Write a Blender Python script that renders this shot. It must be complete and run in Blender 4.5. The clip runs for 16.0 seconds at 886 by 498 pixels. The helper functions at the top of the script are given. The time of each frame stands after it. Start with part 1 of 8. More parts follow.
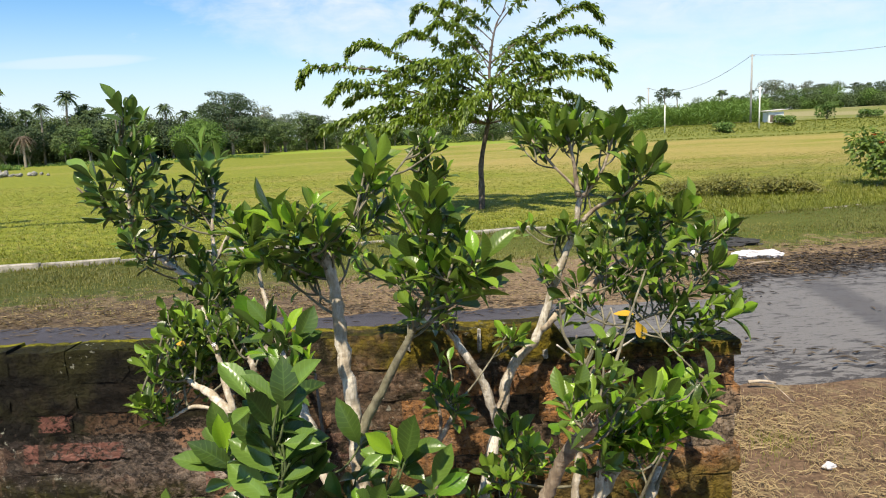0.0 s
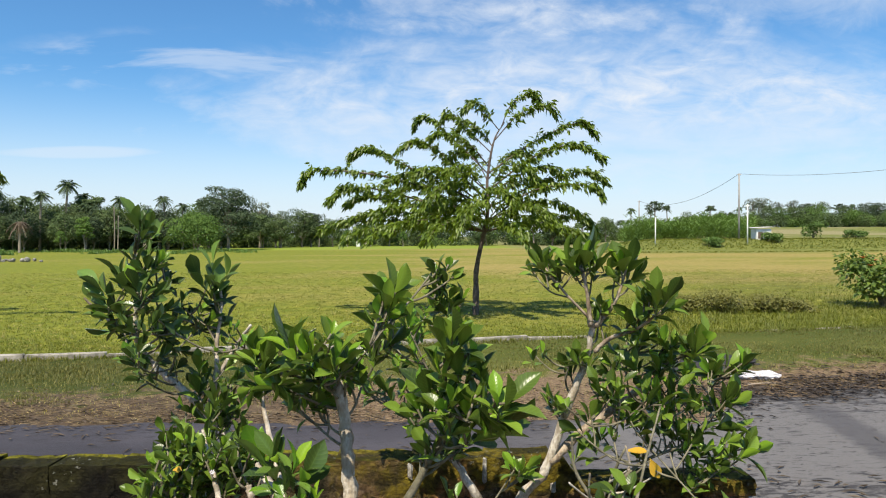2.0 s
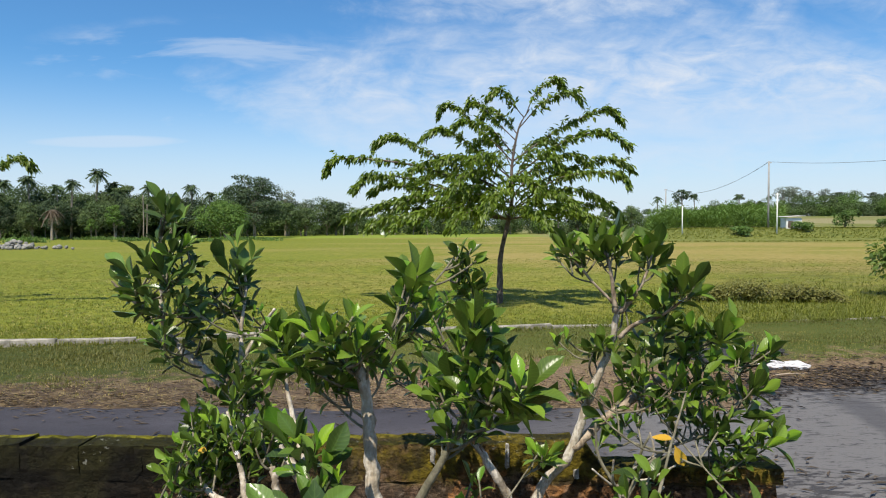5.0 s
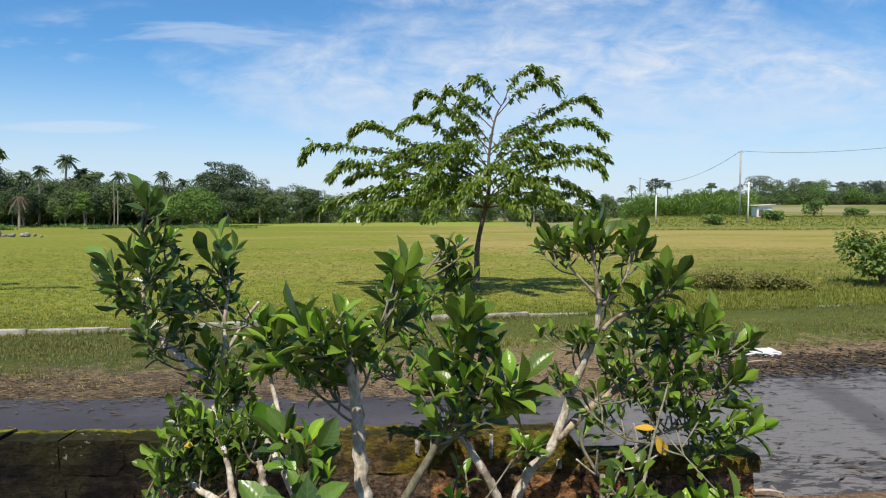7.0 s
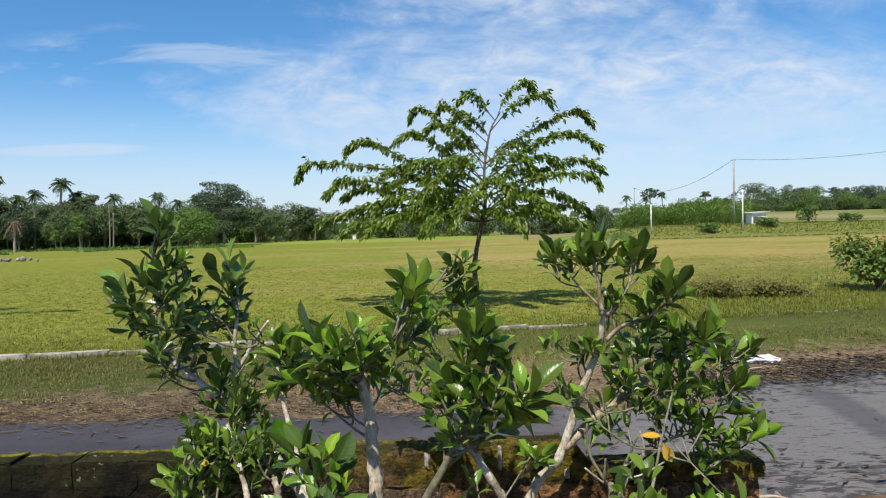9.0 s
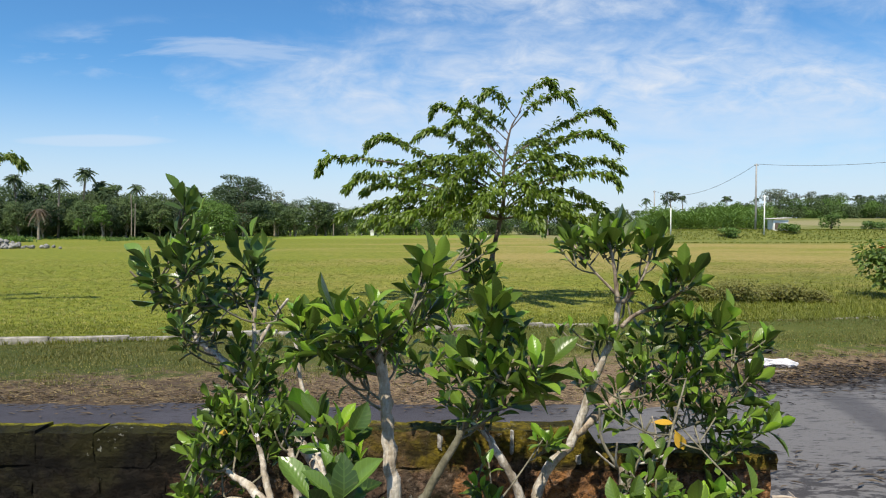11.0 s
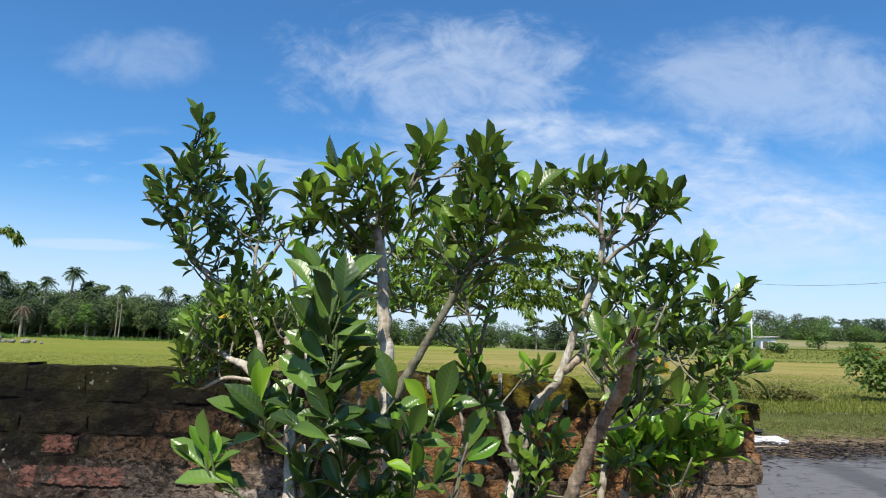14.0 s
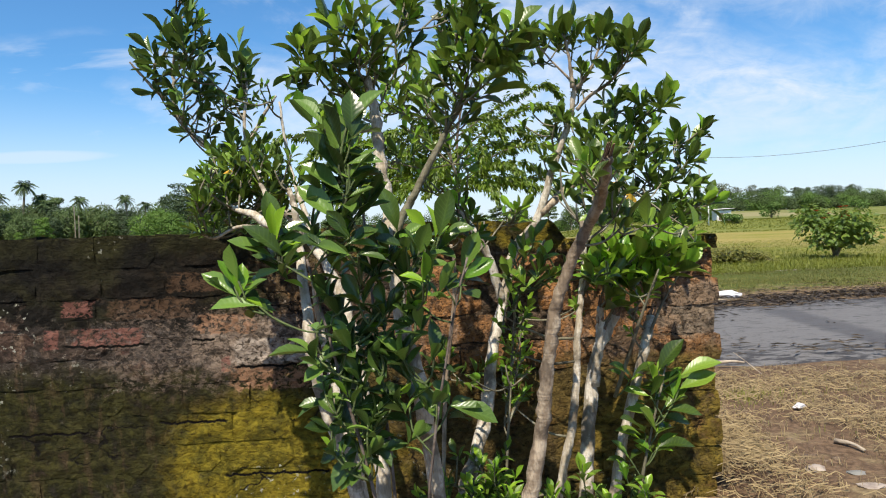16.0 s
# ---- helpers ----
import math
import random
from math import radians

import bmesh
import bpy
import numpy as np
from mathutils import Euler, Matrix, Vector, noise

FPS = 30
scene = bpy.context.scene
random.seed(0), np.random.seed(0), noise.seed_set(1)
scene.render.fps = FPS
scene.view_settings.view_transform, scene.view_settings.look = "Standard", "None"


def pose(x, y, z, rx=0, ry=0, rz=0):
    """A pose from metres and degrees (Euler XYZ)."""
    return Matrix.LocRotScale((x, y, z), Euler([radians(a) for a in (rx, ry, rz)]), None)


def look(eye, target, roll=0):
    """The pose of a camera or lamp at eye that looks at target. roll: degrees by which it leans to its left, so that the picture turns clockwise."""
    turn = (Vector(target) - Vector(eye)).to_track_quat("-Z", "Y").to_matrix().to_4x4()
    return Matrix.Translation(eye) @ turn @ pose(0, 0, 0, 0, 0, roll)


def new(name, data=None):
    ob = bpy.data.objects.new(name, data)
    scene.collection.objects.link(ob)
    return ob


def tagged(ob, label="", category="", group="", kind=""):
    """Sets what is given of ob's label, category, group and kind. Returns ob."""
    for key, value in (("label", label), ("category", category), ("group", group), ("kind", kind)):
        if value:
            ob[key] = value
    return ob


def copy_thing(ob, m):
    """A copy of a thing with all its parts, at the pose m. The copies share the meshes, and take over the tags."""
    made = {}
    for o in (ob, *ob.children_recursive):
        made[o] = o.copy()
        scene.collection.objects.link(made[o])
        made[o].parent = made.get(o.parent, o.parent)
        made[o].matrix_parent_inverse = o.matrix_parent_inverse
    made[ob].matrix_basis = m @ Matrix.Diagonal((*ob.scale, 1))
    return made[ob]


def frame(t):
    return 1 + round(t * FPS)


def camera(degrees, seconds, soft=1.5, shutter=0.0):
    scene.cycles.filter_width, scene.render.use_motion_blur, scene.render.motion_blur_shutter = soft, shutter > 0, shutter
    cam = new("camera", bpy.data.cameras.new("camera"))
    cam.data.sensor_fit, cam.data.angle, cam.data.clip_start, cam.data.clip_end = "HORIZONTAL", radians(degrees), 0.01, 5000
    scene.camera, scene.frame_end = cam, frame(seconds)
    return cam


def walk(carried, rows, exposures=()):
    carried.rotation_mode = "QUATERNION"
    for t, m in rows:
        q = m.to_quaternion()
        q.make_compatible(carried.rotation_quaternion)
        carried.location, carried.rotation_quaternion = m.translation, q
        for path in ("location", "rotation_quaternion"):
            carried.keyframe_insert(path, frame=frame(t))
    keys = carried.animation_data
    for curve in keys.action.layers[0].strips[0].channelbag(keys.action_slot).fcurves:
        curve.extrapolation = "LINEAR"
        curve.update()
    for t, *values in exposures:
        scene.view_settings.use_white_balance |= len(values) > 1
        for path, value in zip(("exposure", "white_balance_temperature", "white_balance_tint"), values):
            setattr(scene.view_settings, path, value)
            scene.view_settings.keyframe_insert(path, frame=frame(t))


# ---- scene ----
cam = camera(65.3, 16.0, 1.1)
PATH = [
    (0, (0.156, 0.02, 1.549), (0.137, 1.992, 1.221), -2.7),
    (0.5, (0.152, 0.023, 1.554), (0.139, 2.0, 1.252), -3.0),
    (1, (0.126, 0.018, 1.569), (0.114, 2.003, 1.326), -2.0),
    (1.5, (0.107, 0.036, 1.59), (0.129, 2.027, 1.404), -1.7),
    (2, (0.099, 0.045, 1.612), (0.113, 2.044, 1.575), -0.3),
    (2.5, (0.101, 0.033, 1.609), (0.088, 2.033, 1.607), -0.1),
    (3, (0.105, 0.05, 1.593), (0.087, 2.05, 1.555), 0.2),
    (3.5, (0.101, 0.057, 1.593), (0.068, 2.056, 1.558), 1.1),
    (3.7, (0.103, 0.048, 1.598), (0.046, 2.046, 1.526), -0.3),
    (6, (0.099, 0.059, 1.601), (0.052, 2.057, 1.533), 0.1),
    (6.5, (0.09, 0.056, 1.605), (0.07, 2.054, 1.519), 0.5),
    (7, (0.075, 0.052, 1.615), (0.089, 2.049, 1.51), -0.1),
    (7.5, (0.064, 0.043, 1.615), (0.084, 2.041, 1.525), -0.8),
    (8, (0.053, 0.025, 1.622), (0.072, 2.023, 1.552), -0.9),
    (10.3, (0.047, -0.006, 1.619), (0.066, 1.993, 1.557), -2.5),
    (10.5, (0.046, -0.012, 1.618), (0.045, 1.987, 1.548), -2.1),
    (11, (0.047, -0.015, 1.577), (0.022, 1.984, 1.51), 0.0),
    (11.5, (0.049, -0.022, 1.548), (0.008, 1.977, 1.515), 0.6),
    (12, (0.064, -0.022, 1.46), (0.019, 1.977, 1.465), 0.9),
    (12.5, (0.067, -0.015, 1.349), (0.05, 1.984, 1.415), 1.2),
    (13, (0.061, -0.018, 1.194), (0.054, 1.975, 1.351), 1.8),
    (13.5, (0.045, -0.054, 1.107), (0.037, 1.93, 1.352), 1.4),
    (14, (0.039, -0.111, 1.035), (0.041, 1.872, 1.297), 1.7),
    (14.5, (0.025, -0.168, 0.952), (0.082, 1.827, 1.077), 0.5),
    (15, (0.01, -0.228, 0.915), (0.066, 1.771, 0.95), 0.3),
    (15.5, (-0.006, -0.265, 0.892), (0.09, 1.732, 0.827), 0.1),
    (16, (-0.036, -0.259, 0.898), (0.072, 1.737, 0.849), -1.9),
]
walk(cam, [(t, look(eye, target, roll)) for t, eye, target, roll in PATH],
     [(0, 0.28, 6900, 10), (0.5, 0.27, 6900, 10), (1, 0.27, 6900, 10), (1.5, 0.25, 6900, 10), (2, 0.10, 6700, 10), (2.5, 0.02, 6600, 10), (3.5, -0.05, 6500, 10), (12.5, -0.04, 6350, 10), (13.5, 0.02, 6050, 9), (14.5, 0.04, 6200, 10), (15.2, 0.09, 6350, 10), (16, 0.16, 6550, 10)])

# ---- light ----
SUN_TO = Vector((0.17, 0.52, -0.84)).normalized()   # the way sunlight travels
sun = new("sun", bpy.data.lights.new("sun", "SUN"))
sun.data.energy, sun.data.angle, sun.data.color = 6.9, radians(0.6), (1.0, 0.915, 0.77)
sun.matrix_world = look((-30, -8, 48), Vector((-30, -8, 48)) + SUN_TO)

world = bpy.data.worlds.new("sky")
scene.world = world
world.use_nodes = True


class Nodes:
    """Short-hand for building a node tree."""

    def __init__(self, tree):
        self.t = tree
        tree.nodes.clear()

    def add(self, kind, **ins):
        n = self.t.nodes.new(kind)
        for key, value in ins.items():
            self.put(n, key.replace("_", " "), value)
        return n

    def put(self, n, key, value):
        if isinstance(value, bpy.types.NodeSocket):
            self.t.links.new(value, n.inputs[key])
        else:
            n.inputs[key].default_value = value

    def math(self, op, a, b=0.0, c=0.0):
        n = self.t.nodes.new("ShaderNodeMath")
        n.operation = op
        for i, v in enumerate((a, b, c)):
            self.put(n, i, v)
        return n.outputs[0]

    def noise(self, vec, scale, detail=3.0, rough=0.55, warp=0.0):
        n = self.add("ShaderNodeTexNoise", Scale=scale, Detail=detail, Roughness=rough, Distortion=warp)
        self.put(n, "Vector", vec)
        return n.outputs[0]

    def mapping(self, vec, scale=(1, 1, 1), loc=(0, 0, 0), rot=(0, 0, 0)):
        n = self.add("ShaderNodeMapping", Scale=scale, Location=loc, Rotation=rot)
        self.put(n, "Vector", vec)
        return n.outputs[0]

    def ramp(self, fac, lo, hi):
        """0 below lo, 1 above hi, smooth between; lo may be above hi."""
        n = self.add("ShaderNodeMapRange")
        n.interpolation_type = "SMOOTHSTEP"
        self.put(n, 0, fac)
        if lo <= hi:
            self.put(n, 1, lo), self.put(n, 2, hi), self.put(n, 3, 0.0), self.put(n, 4, 1.0)
        else:
            self.put(n, 1, hi), self.put(n, 2, lo), self.put(n, 3, 1.0), self.put(n, 4, 0.0)
        return n.outputs[0]

    def mix(self, fac, a, b, how="MIX"):
        n = self.t.nodes.new("ShaderNodeMix")
        n.data_type, n.blend_type = "RGBA", how
        for key, v in ((0, fac), (6, a), (7, b)):
            if isinstance(v, tuple) and len(v) == 3:
                v = (*v, 1.0)
            self.put(n, key, v)
        return n.outputs[2]

    def xyz(self, vec):
        n = self.t.nodes.new("ShaderNodeSeparateXYZ")
        self.put(n, 0, vec)
        return n.outputs[0], n.outputs[1], n.outputs[2]

    def bump(self, height, strength=0.5, distance=0.01):
        n = self.add("ShaderNodeBump", Strength=strength, Distance=distance)
        self.put(n, "Height", height)
        return n.outputs[0]


def build_sky():
    g = Nodes(world.node_tree)
    sky = g.t.nodes.new("ShaderNodeTexSky")
    sky.sky_type = "NISHITA"
    sky.sun_disc = False
    to_sun = -SUN_TO
    sky.sun_elevation = math.asin(to_sun.z)
    sky.sun_rotation = math.atan2(to_sun.x, to_sun.y)
    sky.air_density, sky.dust_density, sky.ozone_density = 1.0, 0.4, 1.6
    way = g.t.nodes.new("ShaderNodeTexCoord").outputs["Generated"]
    x, y, z = g.xyz(way)
    up = g.math("MAXIMUM", z, 0.0)
    flat = g.math("ADD", up, 0.16)
    u = g.math("DIVIDE", x, flat)
    v = g.math("DIVIDE", y, flat)
    c = g.t.nodes.new("ShaderNodeCombineXYZ")
    g.put(c, 0, u), g.put(c, 1, v), g.put(c, 2, 0.0)
    plane = c.outputs[0]
    wide = g.noise(g.mapping(plane, (0.7, 0.95, 1), (0.35, 0.2, 0)), 1.3, 5.0, 0.58, 0.5)
    fine = g.noise(g.mapping(plane, (2.0, 2.7, 1), (3.1, 1.2, 0), (0, 0, 0.15)), 2.2, 5.0, 0.58, 0.4)
    both = g.math("ADD", g.math("MULTIPLY", wide, 0.72), g.math("MULTIPLY", fine, 0.28))
    rest = g.math("MULTIPLY", g.ramp(both, 0.44, 0.74), 0.6)
    # the clouds before the field: a broad mottled bank, a streak, wisps and puffs above it
    ahead = g.math("MAXIMUM", y, 0.05)
    across, height = g.math("DIVIDE", x, ahead), g.math("DIVIDE", z, ahead)
    c2 = g.t.nodes.new("ShaderNodeCombineXYZ")
    g.put(c2, 0, across), g.put(c2, 1, height), g.put(c2, 2, 0.0)
    chart = c2.outputs[0]
    ragged = g.math("SUBTRACT", g.noise(g.mapping(chart, (1, 1.6, 1)), 5.5, 6.0, 0.62, 0.6), 0.5)
    mottle = g.noise(g.mapping(chart, (1, 2.3, 1), (2, 5, 0), (0, 0, 0.12)), 15.0, 6.0, 0.6, 0.5)
    torn = g.math("SUBTRACT", g.noise(g.mapping(chart, (1, 1.5, 1), (7, 2, 0)), 9.0, 7.0, 0.66, 0.9), 0.5)
    silk = g.noise(g.mapping(chart, (2.0, 11.0, 1), (1, 3, 0), (0, 0, -0.03)), 2.0, 5.0, 0.6, 0.4)

    def puff(cx, cy, rx, ry, rag=1.6):
        dx = g.math("DIVIDE", g.math("SUBTRACT", across, cx), rx)
        dy = g.math("DIVIDE", g.math("SUBTRACT", height, cy), ry)
        d = g.math("ADD", g.math("MULTIPLY", dx, dx), g.math("MULTIPLY", dy, dy))
        d = g.math("ADD", d, g.math("MULTIPLY", torn, rag if rag > 2 else 0.0))
        soft = 0.9 if rag > 2 else 0.0
        return g.ramp(g.math("ADD", d, g.math("MULTIPLY", ragged, rag)), 1.3 + soft, 0.1 - soft)

    grain = g.math("MULTIPLY", g.math("SUBTRACT", mottle, 0.5), g.math("ADD", 0.35, g.math("MULTIPLY", g.ramp(height, 0.13, 0.21), 1.5)))
    smooth = g.math("MULTIPLY", g.math("SUBTRACT", silk, 0.5), 0.5)
    body = g.math("ADD", 0.61, g.math("ADD", grain, smooth))
    clouds = g.math("MULTIPLY", puff(0.26, 0.12, 0.72, 0.19), body)
    clouds = g.math("MAXIMUM", clouds, g.math("MULTIPLY", puff(-0.52, 0.123, 0.17, 0.012, 0.8), 0.62))
    wisps = g.math("MULTIPLY", g.ramp(silk, 0.46, 0.66), puff(-0.36, 0.25, 0.30, 0.05))
    clouds = g.math("MAXIMUM", clouds, g.math("MULTIPLY", wisps, 0.40))
    clouds = g.math("MAXIMUM", clouds, g.math("MULTIPLY", puff(0.16, 0.315, 0.26, 0.030, 3.5), g.math("ADD", 0.55, grain)))
    clouds = g.math("MAXIMUM", clouds, g.math("MULTIPLY", puff(0.00, 0.40, 0.19, 0.075, 5.0), 0.50))
    clouds = g.math("MAXIMUM", clouds, g.math("MULTIPLY", puff(0.52, 0.39, 0.24, 0.08, 4.0), 0.42))
    clouds = g.math("MAXIMUM", clouds, g.math("MULTIPLY", puff(-0.46, 0.41, 0.10, 0.035, 4.0), 0.26))
    seen = g.math("MULTIPLY", g.math("MULTIPLY", g.ramp(across, -1.0, -0.72), g.ramp(across, 1.0, 0.72)), g.math("MULTIPLY", g.ramp(height, 0.75, 0.52), g.ramp(y, 0.1, 0.3)))
    cover = g.math("ADD", g.math("MULTIPLY", rest, g.math("SUBTRACT", 1.0, seen)), g.math("MULTIPLY", clouds, seen))
    haze = g.ramp(z, 0.24, 0.0)
    veil = g.math("MULTIPLY", g.math("POWER", haze, 1.3), 0.85)
    cover = g.math("MAXIMUM", g.math("MINIMUM", cover, 0.95), veil)
    tint = g.mix(1.0, sky.outputs[0], (0.56, 1.0, 1.32), "MULTIPLY")
    col = g.mix(cover, tint, CLOUD)
    bg = g.add("ShaderNodeBackground", Strength=SKY)
    g.put(bg, "Color", col)
    out = g.t.nodes.new("ShaderNodeOutputWorld")
    g.t.links.new(bg.outputs[0], out.inputs[0])


SKY = 0.113
CLOUD = (6.7, 7.3, 8.15)
build_sky()


# ---- materials ----
def material(name):
    m = bpy.data.materials.new(name)
    m.use_nodes = True
    g = Nodes(m.node_tree)
    return m, g


def finish(g, color, rough=0.8, normal=None, metal=0.0, spec=0.5, thin=0.0, thin_color=None):
    """A Principled surface, with some light let through for leaves."""
    p = g.add("ShaderNodeBsdfPrincipled", Metallic=metal)
    g.put(p, "Roughness", rough)
    g.put(p, "Specular IOR Level", spec)
    g.put(p, "Base Color", (*color, 1.0) if isinstance(color, tuple) else color)
    if normal is not None:
        g.put(p, "Normal", normal)
    shader = p.outputs[0]
    if thin > 0:
        tr = g.t.nodes.new("ShaderNodeBsdfTranslucent")
        c = thin_color if thin_color is not None else color
        g.put(tr, "Color", (*c, 1.0) if isinstance(c, tuple) else c)
        mx = g.t.nodes.new("ShaderNodeMixShader")
        mx.inputs[0].default_value = thin
        g.t.links.new(shader, mx.inputs[1])
        g.t.links.new(tr.outputs[0], mx.inputs[2])
        shader = mx.outputs[0]
    out = g.t.nodes.new("ShaderNodeOutputMaterial")
    g.t.links.new(shader, out.inputs[0])


def where(g):
    return g.t.nodes.new("ShaderNodeNewGeometry").outputs["Position"]


def island(g):
    return g.t.nodes.new("ShaderNodeNewGeometry").outputs["Random Per Island"]


def chance(g):
    return g.t.nodes.new("ShaderNodeObjectInfo").outputs["Random"]


def leaf_material(name, dark, light, gloss, thin, vein=0.09):
    """A broad shrub leaf: side veins run from the midrib to the edge."""
    m, g = material(name)
    uv = g.t.nodes.new("ShaderNodeTexCoord").outputs["UV"]
    u, v, _ = g.xyz(uv)
    side = g.math("ABSOLUTE", g.math("SUBTRACT", u, 0.5))
    along = g.math("SUBTRACT", v, g.math("MULTIPLY", side, 0.36))
    wave = g.math("SINE", g.math("MULTIPLY", along, 62.0))
    rib = g.ramp(side, 0.045, 0.012)
    veins = g.math("MAXIMUM", g.ramp(wave, 0.72, 1.0), rib)
    pick = g.math("FRACT", g.math("ADD", chance(g), island(g)))
    tone = g.math("ADD", g.math("MULTIPLY", g.math("POWER", pick, 1.5), 1.05), g.math("MULTIPLY", g.noise(where(g), 30.0, 3.0), 0.26))
    base = g.mix(tone, dark, light)
    base = g.mix(g.math("MULTIPLY", veins, vein), base, tuple(min(1, c * 2.2 + 0.03) for c in light))
    blotch = g.ramp(g.noise(where(g), 120.0, 2.0), 0.68, 0.76)
    base = g.mix(g.math("MULTIPLY", blotch, 0.25), base, (0.10, 0.09, 0.03))
    relief = g.math("ADD", g.math("MULTIPLY", wave, 0.5), g.math("MULTIPLY", rib, -1.0))
    glow = tuple(min(1, c * 2.6 + 0.02) for c in light)
    finish(g, base, gloss, g.bump(relief, 0.10, 0.002), spec=0.33, thin=thin, thin_color=glow)
    return m


MATURE = leaf_material("mature_leaf", (0.006, 0.016, 0.004), (0.132, 0.208, 0.024), 0.34, 0.075)
DEEP_GREEN = leaf_material("deep_green_leaf", (0.005, 0.014, 0.005), (0.105, 0.178, 0.031), 0.28, 0.07)
FRESH = leaf_material("fresh_leaf", (0.055, 0.15, 0.015), (0.21, 0.34, 0.025), 0.30, 0.28)
YELLOW = leaf_material("yellow_leaf", (0.50, 0.27, 0.03), (0.66, 0.38, 0.04), 0.5, 0.3, 0.15)


def foliage_material(name, dark, light, thin=0.25, rough=0.6):
    m, g = material(name)
    r = island(g)
    big = g.noise(where(g), 0.35, 2.0)
    tone = g.math("ADD", g.math("MULTIPLY", r, 0.7), g.math("MULTIPLY", g.math("SUBTRACT", big, 0.35), 0.9))
    n = g.t.nodes.new("ShaderNodeClamp")
    g.put(n, 0, tone)
    base = g.mix(n.outputs[0], dark, light)
    own_tone = g.math("ADD", 0.8, g.math("MULTIPLY", chance(g), 0.4))
    c = g.t.nodes.new("ShaderNodeCombineColor")
    for i in range(3):
        g.put(c, i, own_tone)
    base = g.mix(1.0, base, c.outputs[0], "MULTIPLY")
    finish(g, base, rough, thin=thin, thin_color=tuple(min(1, c * 1.8) for c in light))
    return m


CROWN = foliage_material("drooping_leaf", (0.020, 0.046, 0.006), (0.15, 0.215, 0.016), 0.28, 0.45)
# far wood: distance haze is mixed into the leaf colours
WOOD_GREEN = foliage_material("wood_green", (0.034, 0.062, 0.022), (0.115, 0.165, 0.050), 0.15, 0.85)
WOOD_DARK = foliage_material("wood_dark_green", (0.018, 0.038, 0.017), (0.064, 0.100, 0.038), 0.12, 0.85)
WOOD_LIGHT = foliage_material("wood_light_green", (0.05, 0.11, 0.018), (0.13, 0.22, 0.035), 0.2, 0.85)
WOOD_GREY = foliage_material("wood_grey_green", (0.07, 0.09, 0.06), (0.15, 0.175, 0.11), 0.15)
PALM_GREEN = foliage_material("palm_green", (0.034, 0.062, 0.026), (0.085, 0.130, 0.044), 0.12, 0.85)
PALM_DEAD = foliage_material("dead_frond", (0.055, 0.042, 0.028), (0.12, 0.086, 0.052), 0.1)
DEAD_LEAF = foliage_material("rotted_leaf", (0.018, 0.014, 0.012), (0.055, 0.042, 0.033), 0.05, 0.7)
CANE = foliage_material("tall_crop", (0.045, 0.095, 0.016), (0.125, 0.21, 0.035), 0.2)
SCRUB = foliage_material("dry_scrub", (0.075, 0.090, 0.018), (0.21, 0.20, 0.05), 0.35)
BUSH = foliage_material("bush_leaf", (0.045, 0.085, 0.014), (0.15, 0.21, 0.03), 0.25, 0.5)
BLADE = foliage_material("grass_blade", (0.065, 0.088, 0.009), (0.19, 0.20, 0.020), 0.3)
VERGE_BLADE = foliage_material("verge_blade", (0.045, 0.058, 0.010), (0.165, 0.155, 0.030), 0.25)
BLADE_DRY = foliage_material("dry_grass_blade", (0.15, 0.15, 0.035), (0.36, 0.31, 0.09), 0.3)
STRAW = foliage_material("straw", (0.10, 0.070, 0.036), (0.40, 0.30, 0.15), 0.1, 0.75)


def bark_material(name, pale, mid, dark, grey=0.5):
    m, g = material(name)
    p = where(g)
    patch = g.noise(g.mapping(p, (1, 1, 0.55)), 26.0, 4.0, 0.6)
    rings = g.noise(g.mapping(p, (0.6, 0.6, 5.0)), 26.0, 3.0)
    grain = g.noise(g.mapping(p, (1, 1, 0.3)), 160.0, 4.0)
    base = g.mix(g.ramp(patch, 0.40, 0.60), mid, pale)
    base = g.mix(g.math("MULTIPLY", g.ramp(g.noise(p, 9.0, 4.0, 0.65, 0.5), 0.50, 0.64), 0.8), base, dark)
    base = g.mix(g.math("MULTIPLY", g.ramp(g.noise(g.mapping(p, (1, 1, 0.8), (3, 1, 2)), 48.0, 5.0, 0.7, 0.5), 0.55, 0.66), 0.7), base, mid)
    base = g.mix(g.math("MULTIPLY", g.ramp(rings, 0.64, 0.74), 0.22), base, dark)
    base = g.mix(g.math("MULTIPLY", g.ramp(grain, 0.45, 0.75), 0.5), base, dark)
    h = g.math("ADD", g.math("MULTIPLY", grain, 0.5), g.math("ADD", g.math("MULTIPLY", rings, 0.4), patch))
    finish(g, base, 0.85, g.bump(h, 0.9, 0.006))
    return m


BARK = bark_material("pale_bark", (0.57, 0.52, 0.44), (0.33, 0.275, 0.20), (0.10, 0.076, 0.048))
BARK_GREY = bark_material("grey_bark", (0.38, 0.31, 0.23), (0.21, 0.155, 0.105), (0.075, 0.053, 0.037))
BARK_DARK = bark_material("dark_bark", (0.15, 0.12, 0.10), (0.09, 0.065, 0.05), (0.04, 0.03, 0.025))
BARK_FAR = bark_material("far_trunk", (0.28, 0.25, 0.20), (0.20, 0.17, 0.13), (0.1, 0.085, 0.065))
TWIG = bark_material("twig_bark", (0.21, 0.19, 0.13), (0.125, 0.115, 0.07), (0.06, 0.05, 0.03))
TWIG_GREEN = bark_material("green_twig", (0.09, 0.12, 0.035), (0.055, 0.08, 0.022), (0.035, 0.035, 0.016))
CUTWOOD = bark_material("split_wood", (0.24, 0.14, 0.09), (0.15, 0.085, 0.05), (0.07, 0.045, 0.03))


